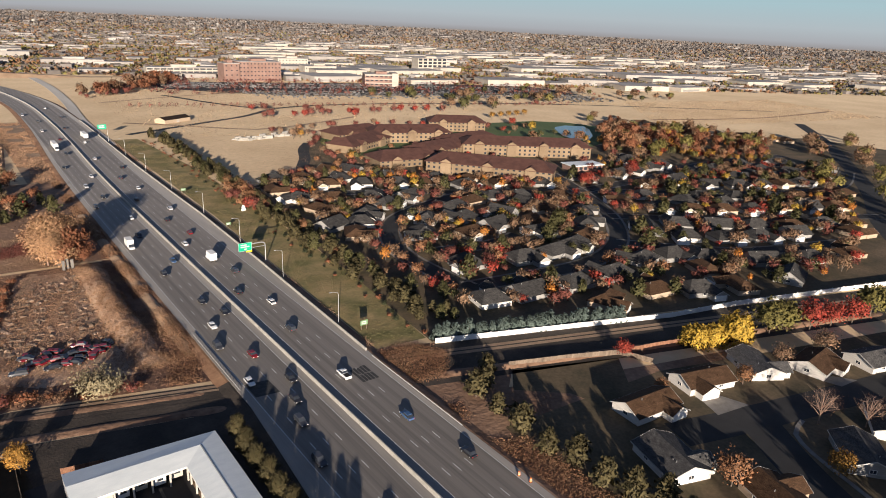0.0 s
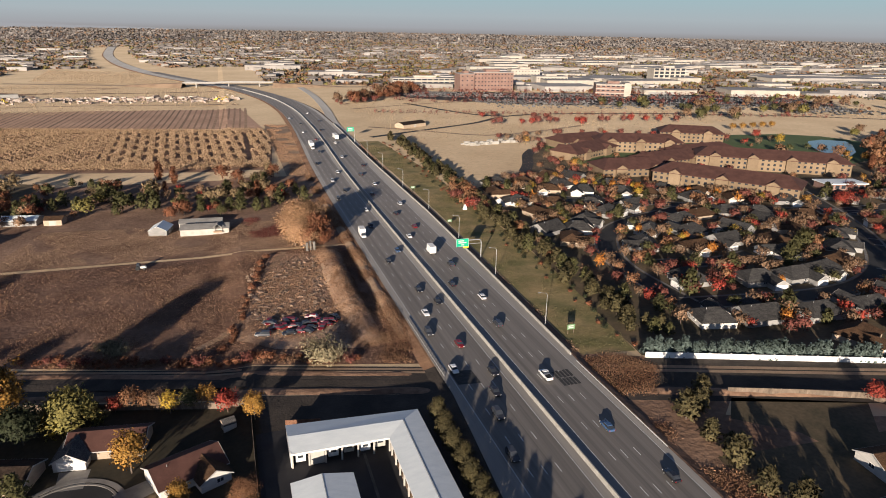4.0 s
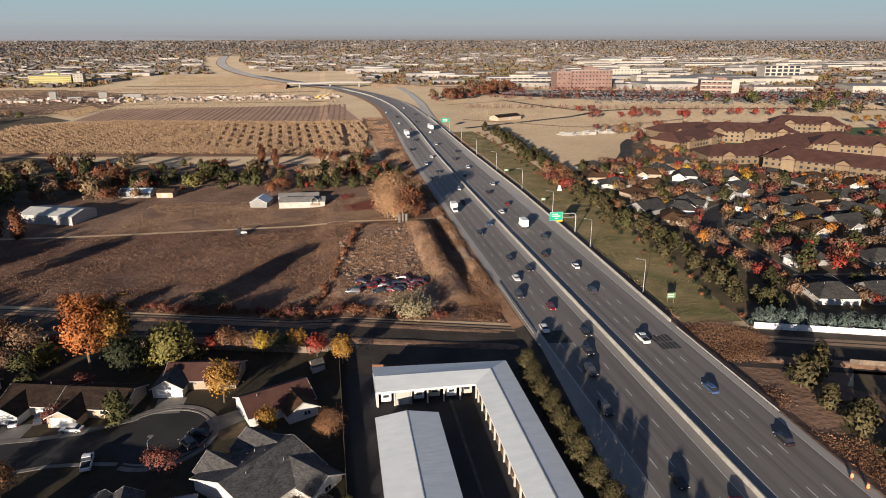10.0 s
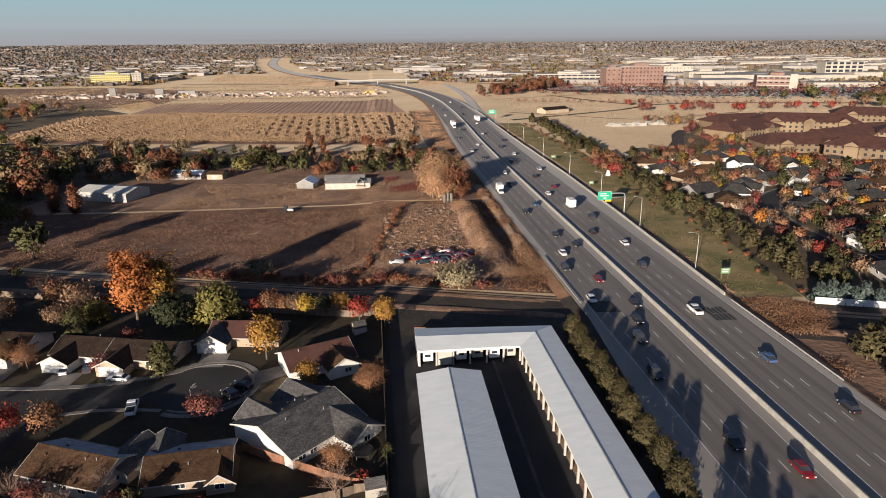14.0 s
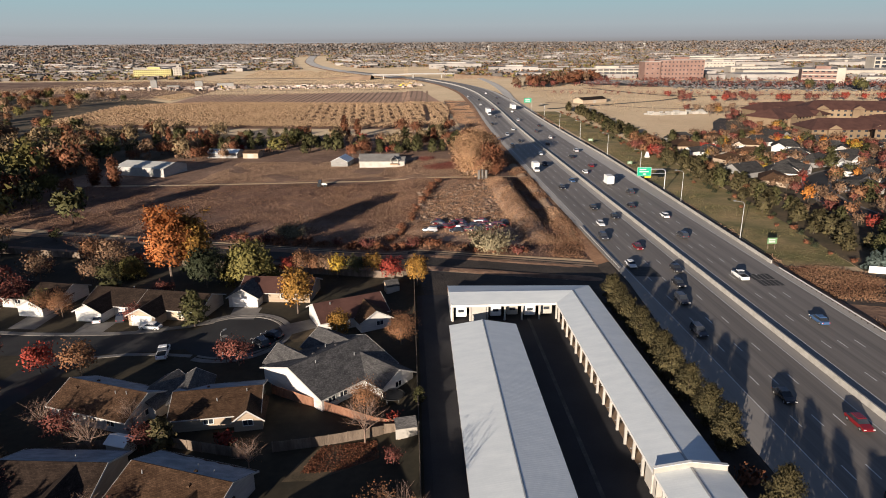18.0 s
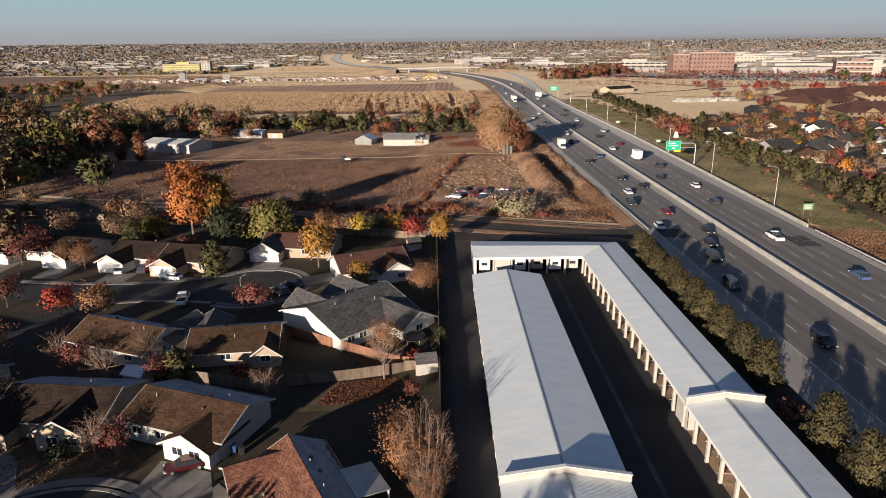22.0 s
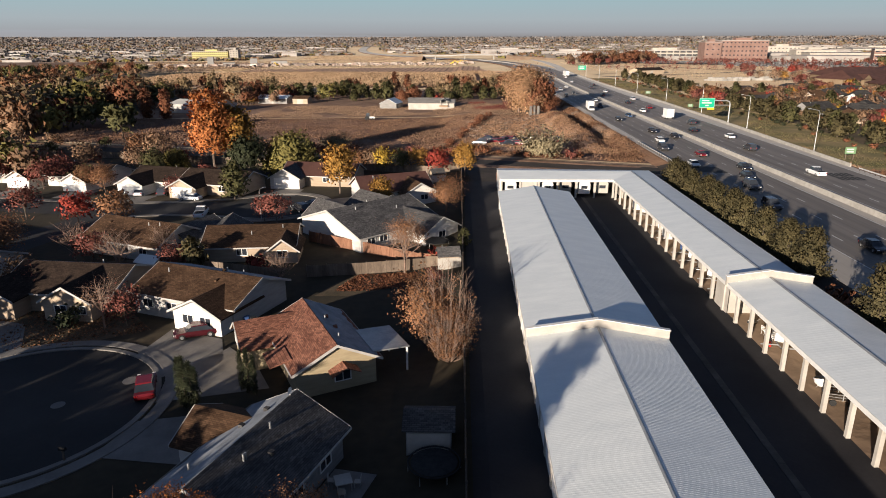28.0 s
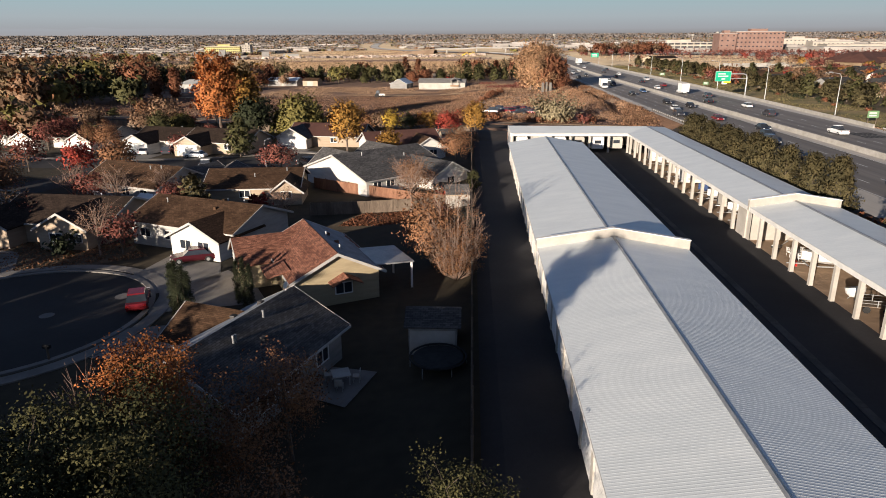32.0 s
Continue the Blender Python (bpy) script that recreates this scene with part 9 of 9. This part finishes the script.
def maize():
    """Tall dry maize with a maze of paths cut into it."""
    rng = np.random.default_rng(12)
    c = []
    poly = [(-200, 382), (18, 327), (26, 420), (24.5, 495), (-205, 566), (-285, 555), (-285, 405)]
    def cut(x, y):
        v = y + 0.26 * x
        if 5.5 < x < 9.2 and 352 < v < 478:
            return True
        if not 352 < v < 488:
            return False
        if x > -95:
            u = x + 400 + 0.06 * v
            col = int(u // 7.6)
            s = v + (col * 37 % 29)
            return u % 7.6 < 3.3 and s % 30.0 < 21.0 and noise.noise((col * 1.7, int(s // 30.0) * 1.3, 4.0)) > -0.7
        u = x + 0.75 * v
        col = int(u // 8.0)
        s = v + (col * 29 % 37)
        return u % 8.0 < 3.6 and s % 38.0 < 29.0 and noise.noise((col * 1.9, int(s // 38.0) * 1.1, 9.0)) > -0.7
    while len(c) < 60000:
        x, y = rng.uniform(-290, 28), rng.uniform(325, 570)
        if inside(x, y, poly) and not cut(x, y):
            c.append((x, y, G(x, y) + 2.6 * rng.uniform(0.35, 0.95)))
    solid("maize", leaf_cloud(c, 3, 0.25, 0.38, rng, 0.9), mat("dry_maize", (0.345, 0.225, 0.132), (0.45, 0.31, 0.19), 0.1, 8, 0.9, 0, island=0.25), "tall dry maize with a maze cut into it", "crop", kind="stuff")


maize()


def bank_z(x, y):
    """Height of the heaps beside the freeway."""
    z = 0.0
    if 62 < y < 156:
        e = min(1, (y - 62) / 20, (156 - y) / 20)
        s = (x - 29 + 0.5 * math.sin((y - 62) / 94 * math.pi)) / 5.0
        if abs(s) < 1:
            z = 3.2 * e * math.cos(s * math.pi / 2) ** 1.1
    if 62 < y < 230 and abs(x - 40.2) < 2.4:
        z = max(z, 1.25 * min(1, (y - 62) / 15, (230 - y) / 15) * math.cos((x - 40.2) / 2.4 * math.pi / 2))
    return z


def scatter(name, region, n, lo, hi, material, label, seed, per=5):
    """Low dry weeds."""
    rng = np.random.default_rng(seed)
    xs, ys = [p[0] for p in region], [p[1] for p in region]
    c = []
    while len(c) < n:
        x, y = rng.uniform(min(xs), max(xs)), rng.uniform(min(ys), max(ys))
        if inside(x, y, region) and noise.noise((x * 0.06, y * 0.06, seed)) > -0.15 and abs(y - 160.3 + 0.052 * (x + 43)) > 2.0:
            c.append((x, y, G(x, y) + bank_z(x, y) + 0.16))
    solid(name, leaf_cloud(c, per, lo, hi * 0.55, rng, min(0.5, 0.22 / lo), up=0.22, tri=True), material, label, "weeds", kind="stuff")


scatter("dry_weeds_field", [(-150, 106), (-20, 64), (40, 47), (41, 157), (-60, 162), (-150, 166)], 30000, 0.9, 0.27, mat("field_weeds", (0.1, 0.053, 0.036), (0.24, 0.145, 0.095), 0.05, 9, 0.95, 0, island=0.35), "low brown weeds in a fallow field", 31, 3)
scatter("rust_weeds_field", [(-150, 112), (-20, 66), (26, 60), (26, 157), (-60, 162), (-150, 166)], 9500, 1.0, 0.26, M_RUST, "clumps of rust-brown weeds in a fallow field", 38)
scatter("straw_weeds_field", [(-100, 165), (24, 158), (30, 200), (-90, 215)], 13000, 0.9, 0.22, M_STRAW, "straw-coloured dry grass by a farm track", 39)
scatter("straw_weeds_mid_field", [(-50, 84), (22, 62), (24, 156), (-35, 160)], 9000, 1.1, 0.2, M_ORANGESTRAW, "orange-brown dry grass in a fallow field", 41, 4)
scatter("rust_weeds_bank", [(30, 50), (42.5, 46), (43, 300), (38, 300), (36, 70)], 6000, 0.8, 0.33, M_RUST, "rust-red dry weeds on the freeway bank", 32)
scatter("rust_weeds_canal", [(-60, 75), (-60, 80), (38, 52), (38, 47)], 1600, 0.45, 0.35, M_RUST, "rust-red dry weeds along a dirt track", 33)
scatter("straw_weeds_east", [(84.5, -70), (96, -70), (92, 10), (104, 26), (98, 36), (85, 36)], 9500, 1.0, 0.3, M_RUST, "rust and straw weeds beside the freeway", 34)
scatter("straw_weeds_verge", [(85, 40), (88, 40), (95, 420), (92, 420)], 3000, 0.35, 0.3, M_STRAW, "straw-coloured weeds beside the freeway", 35)
scatter("grass_tufts_verge", [(88, 40), (104, 38), (112, 110), (116, 220), (112, 400), (96, 400), (94, 200)], 9000, 0.7, 0.24, mat("verge_tufts", (0.105, 0.098, 0.036), (0.2, 0.15, 0.066), 0.12, 9, 0.95, 0, island=0.3), "tufts of green and brown verge grass", 37, 3)
scatter("rubble_field", [(-8, 75), (26, 68), (24, 145), (4, 148)], 7200, 0.8, 0.2, M_ORANGESTRAW, "pale rubble and dry stalks in a yard", 36)


scatter("rust_shrubs_farm", [(0, 176), (26, 176), (30, 214), (-2, 208)], 2600, 0.9, 0.4, LEAF["maroon"], "dark red brush beside a mobile home", 57, 5)


def far_grass(name, regions, n, size, material, label, seed):
    """Upright tussocks over wide dry fields."""
    rng = np.random.default_rng(seed)
    c = []
    for reg in regions:
        xs, ys = [p[0] for p in reg], [p[1] for p in reg]
        k = 0
        while k < n:
            x, y = rng.uniform(min(xs), max(xs)), rng.uniform(min(ys), max(ys))
            k += 1
            if inside(x, y, reg) and noise.noise((x * 0.012, y * 0.02, seed)) > -0.5:
                c.append((x, y, G(x, y) + far_rise(x, y) + size * 0.2))
    solid(name, leaf_cloud(c, 1, size * 0.5, size, rng, 0.25, up=0.25, tri=True), material, label, "dry grass", kind="stuff")


FAR_FIELDS = [[(-560, 800), (-430, 760), (-430, 1050), (-700, 1080)], [(-300, 680), (-260, 620), (-255, 690), (-280, 740)], [(-420, 600), (12, 700), (5, 930), (-120, 1000), (-460, 1080)], [(-300, 1110), (-40, 980), (-120, 1290), (-330, 1400)], [(128, 430), (230, 380), (420, 430), (560, 500), (780, 420), (820, 560), (380, 690), (125, 780)], [(600, 300), (1000, 230), (1050, 420), (760, 470)]]
far_grass("dry_grass_far_fields", FAR_FIELDS, 22000, 0.6, mat("tan_grass", (0.29, 0.2, 0.118), (0.41, 0.295, 0.182), 0.02, 12, 0.95, 0, island=0.2), "tan dry grass of wide open fields", 51)
def fallen_leaves(name, region, n, material, label, seed, lift=0.07):
    """Fallen leaves strewn over a lawn, thickest under the tree."""
    rng = np.random.default_rng(seed)
    xs, ys = [p[0] for p in region], [p[1] for p in region]
    c = []
    while len(c) < n:
        x, y = rng.uniform(min(xs), max(xs)), rng.uniform(min(ys), max(ys))
        if inside(x, y, region) and noise.noise((x * 0.3, y * 0.3, seed)) > rng.uniform(-0.6, 0.5):
            c.append((x, y, G(x, y) + lift))
    solid(name, leaf_cloud(c, 1, 0.03, 0.13, rng, 0.2, up=0.7, tri=True), material, label, "fallen leaves", kind="stuff")


fallen_leaves("fallen_leaves_yard", [(-23.0, -37.0), (-20.8, -31.0), (-12.8, -30.0), (-12.3, -34.4), (-18.0, -37.0)], 5200, LEAF["rust"], "fallen rust-red leaves under a garden tree", 61)
fallen_leaves("fallen_leaves_front", [(-54.5, -54.0), (-48.1, -52.5), (-41.3, -48.6), (-45.5, -44.0), (-55.9, -43.2), (-61.8, -44.2)], 2600, LEAF["dull"], "fallen brown leaves on a front lawn", 62)
far_grass("straw_grass_lodge", [[(125, 243), (215, 243), (245, 300), (240, 385), (130, 440), (118, 330)]], 9000, 0.22, M_STRAW, "short straw grass on bare ground beside a lodge", 54)
far_grass("brown_grass_far_fields", FAR_FIELDS, 6000, 0.42, M_WEED, "brown dry weeds in wide open fields", 52)
scatter("rust_weeds_heap", [(25, 62), (34, 62), (34, 156), (25, 156)], 2600, 0.5, 0.28, M_RUST, "rust-brown weeds on an earth heap", 56, 4)
scatter("berm_weeds", [(24, 60), (43, 60), (43, 152), (23, 152)], 8000, 0.5, 0.24, M_ORANGESTRAW, "straw weeds on an earth heap", 53)
scatter("straw_weeds_freeway_side", [(27, 300), (43, 300), (46.5, 420), (47.5, 530), (27, 530)], 6000, 0.9, 0.4, M_ORANGESTRAW, "straw and rust weeds beside the freeway", 58, 4)


def wreck(x, y, rz, k, words):
    tagged(put_car(k, x, y, G(x, y) + 0.02, rz), words, "car", "wrecked vehicles")


for i, (x, y, rz, k) in enumerate(((4, 80, 30, 2), (8, 79.5, 75, 2), (12, 80.5, 100, 1), (16, 82, 60, 2), (20, 80.5, 80, 2), (22, 83, 20, 1), (6.5, 83.5, 10, 1), (13, 77, 80, 1), (18, 78, 95, 2))):
    wreck(x, y, rz, k, "old wrecked car in a weedy yard")
RW = random.Random(61)
for i in range(16):
    wreck(RW.uniform(-2, 24), 76 + (i % 3) * 4.5 + RW.uniform(-1, 1), RW.uniform(0, 180), RW.choice((1, 2, 2, 4, 2)), "old wrecked car in a weedy yard")
heap = Mesh()
for i in range(260):
    x = RW.uniform(-4, 24)
    y = 88 + (i % 10) * 5.6 + RW.gauss(0, 2.4)
    a, b, c = RW.uniform(0.3, 1.2), RW.uniform(0.3, 0.8), RW.uniform(0.25, 0.6)
    q = pose(x, y, G(x, y), 0, RW.uniform(-20, 20), RW.uniform(0, 180))
    heap.loft([[q @ Vector((sx * a * w, sy * b * w, z)) for sx, sy in ((-1, -1), (1, -1), (1, 1), (-1, 1))] for z, w in ((-0.2, 1.1), (c * 0.5, 1.0), (c, 0.6))])
solid("scrap_heaps", heap, mat("mixed_scrap", (0.12, 0.08, 0.055), (0.28, 0.2, 0.145), 0.3, 6, 0.9, 0.2, island=0.4), "rows of scrap and rubble in a weedy yard", "scrap", kind="stuff")
for x, y in ((21.5, 153), (23, 154.5), (24.5, 153.5)):
    solid("concrete_pillar", Mesh().box(-0.4, -0.4, -0.2, 0.4, 0.4, 3.8).box(-0.5, -0.5, -0.2, 0.5, 0.5, 0.4), M_CONCRETE, "pale concrete pillar in rough ground", "pillar", pose(x, y, 0, 0, 0, 12))


def monument(x, y):
    t = thing("monument_sign", "white stepped monument sign among red trees", "sign", pose(x, y, 0))
    part("base", Mesh().box(-2.2, -0.8, 0, 2.2, 0.8, 2.2), M_TRIM, t)
    part("panel", Mesh().box(-1.6, -0.5, 2.2, 1.6, 0.5, 5.0), M_TRIM, t)
    part("cap", Mesh().box(-1.0, -0.6, 5.0, 1.0, 0.6, 6.6), M_TRIM, t)
    return t


monument(108.5, 199).matrix_basis = pose(108.5, 199, 0) @ Matrix.Diagonal((0.5, 0.5, 0.42, 1))


def water_tower(x, y, h):
    z = G(x, y) + far_rise(x, y)
    t = thing("water_tower", "far pale water tower", "water tower", pose(x, y, z))
    part("column", Mesh().tube([(0, 0, -5), (0, 0, h * 0.7)], [h * 0.07, h * 0.045], 12), M_BARRIER, t)
    rings = []
    for k, q in ((0.62, 0.06), (0.7, 0.2), (0.8, 0.27), (0.9, 0.22), (1.0, 0.05)):
        rings.append([(q * h * math.cos(a * math.pi / 8), q * h * math.sin(a * math.pi / 8), k * h) for a in range(16)])
    part("tank", Mesh().loft(rings), M_BARRIER, t, smooth=True)
    t["label"] = "pale water tower above a far town"


water_tower(330, 2700, 27)
water_tower(820, 2500, 23)
water_tower(1050, 2900, 26)


# ---- small garden things ----
def trampoline(x, y):
    z = G(x, y)
    t = thing("trampoline", "round black trampoline on steel legs in a dark garden", "trampoline", pose(x, y, z))
    ring = [(1.9 * math.cos(i * math.pi / 12), 1.9 * math.sin(i * math.pi / 12), 0.85) for i in range(25)]
    part("rim", Mesh().tube(ring, 0.07, 6, cap=False), M_RUBBER, t)
    part("bed", Mesh().prism(disc(0, 0, 1.7, 24), 0.83, 0.85), M_RUBBER, t)
    for i in range(6):
        a = i * math.pi / 3
        part("leg", Mesh().tube([(1.9 * math.cos(a), 1.9 * math.sin(a), 0), (1.9 * math.cos(a), 1.9 * math.sin(a), 0.85)], 0.035, 6), M_STEEL, t)


trampoline(-8.9, -74.5)
trampoline(-10.6, -19.0)


def mailbox(x, y, rz):
    t = thing("mailbox", "dark mailbox on a wooden post", "mailbox", pose(x, y, G(x, y), 0, 0, rz))
    part("post", Mesh().box(-0.06, -0.06, -0.1, 0.06, 0.06, 1.05), M_FENCE, t)
    part("box", Mesh().loft([[(px_, y_, z_) for px_, z_ in ((-0.13, 1.05), (0.13, 1.05), (0.13, 1.22), (0.08, 1.32), (-0.08, 1.32), (-0.13, 1.22))] for y_ in (-0.28, 0.28)]), M_RUBBER, t)


mailbox(-34.4, -57.9, 30)
mailbox(-37.2, -72.5, 80)
mailbox(-33.4, 2.5, 60)


def street_lamp_low(x, y, rz):
    t = thing("street_lamp", "slim grey street lamp beside a cul-de-sac", "street lamp", pose(x, y, G(x, y), 0, 0, rz))
    part("pole", Mesh().tube([(0, 0, -0.2), (0, 0, 5.2), (0.2, 0, 5.6), (1.1, 0, 5.7)], [0.09, 0.06, 0.05, 0.04], 7), M_STEEL, t)
    part("lamp_head", Mesh().box(0.9, -0.12, 5.62, 1.5, 0.12, 5.78), M_STEEL, t)


street_lamp_low(-46.5, -76.0, 90)
street_lamp_low(-42.5, -1.5, 60)


def patio_set(x, y):
    t = thing("garden_table", "square garden table on a patio slab", "table", pose(x, y, G(x, y) + 0.12, 0, 0, 20))
    part("tabletop", Mesh().box(-0.6, -0.6, 0.68, 0.6, 0.6, 0.74), M_CREAM, t)
    for sx in (-0.5, 0.5):
        for sy in (-0.5, 0.5):
            part("leg", Mesh().box(sx - 0.03, sy - 0.03, 0, sx + 0.03, sy + 0.03, 0.68), M_STEEL, t)
    for dx, dy, r in ((1.0, 0.2, 90), (-0.9, 0.3, -90), (0.1, -1.0, 0)):
        c = thing("garden_chair", "plain pale garden chair on a patio slab", "chair", pose(x + dx, y + dy, G(x, y) + 0.12, 0, 0, r), "garden chairs")
        part("seat", Mesh().box(-0.24, -0.24, 0.4, 0.24, 0.24, 0.45), M_CREAM, c)
        part("backrest", Mesh().box(-0.24, -0.27, 0.45, 0.24, -0.23, 0.9), M_CREAM, c)
        for sx in (-0.2, 0.2):
            for sy in (-0.2, 0.2):
                part("leg", Mesh().box(sx - 0.02, sy - 0.02, 0, sx + 0.02, sy + 0.02, 0.4), M_STEEL, c)


patio_set(-15.3, -75.6)


def wheelie_bin(x, y, rz, label, material):
    t = thing("wheelie_bin", label, "bin", pose(x, y, G(x, y), 0, 0, rz), "wheelie bins")
    part("body", Mesh().loft([[(sx * k, sy * k, z) for sx, sy in ((-0.3, -0.35), (0.3, -0.35), (0.3, 0.35), (-0.3, 0.35))] for z, k in ((0.08, 0.8), (1.0, 1.0))]), material, t)
    part("lid", Mesh().box(-0.33, -0.4, 1.0, 0.33, 0.38, 1.07), material, t)
    for sx in (-0.25, 0.25):
        part("wheel", Mesh().tube([(sx - 0.04, 0.3, 0.12), (sx + 0.04, 0.3, 0.12)], 0.12, 8), M_RUBBER, t)


wheelie_bin(-31.0, -47.2, 10, "blue wheelie bin by a house wall", mat("blue_plastic", (0.02, 0.05, 0.14), (0.03, 0.07, 0.18), 2, 6, 0.5, 0))
wheelie_bin(-30.0, -47.6, 30, "grey wheelie bin by a house wall", M_RUBBER)


def traffic_barrel(x, y):
    t = thing("traffic_barrel", "orange traffic barrel with white bands at the road edge", "traffic barrel", pose(x, y, ROAD_Z), "traffic barrels")
    part("body", Mesh().tube([(0, 0, 0.05), (0, 0, 0.5), (0, 0, 1.0)], [0.3, 0.27, 0.22], 12), M_ORANGE, t)
    for z in (0.35, 0.7):
        part("band", Mesh().tube([(0, 0, z), (0, 0, z + 0.12)], 0.285 - 0.03 * (z > 0.5), 12), M_PAINT, t)
    part("base", Mesh().tube([(0, 0, 0), (0, 0, 0.06)], 0.4, 12), M_RUBBER, t)


traffic_barrel(82.0, -33)
traffic_barrel(81.4, -30)
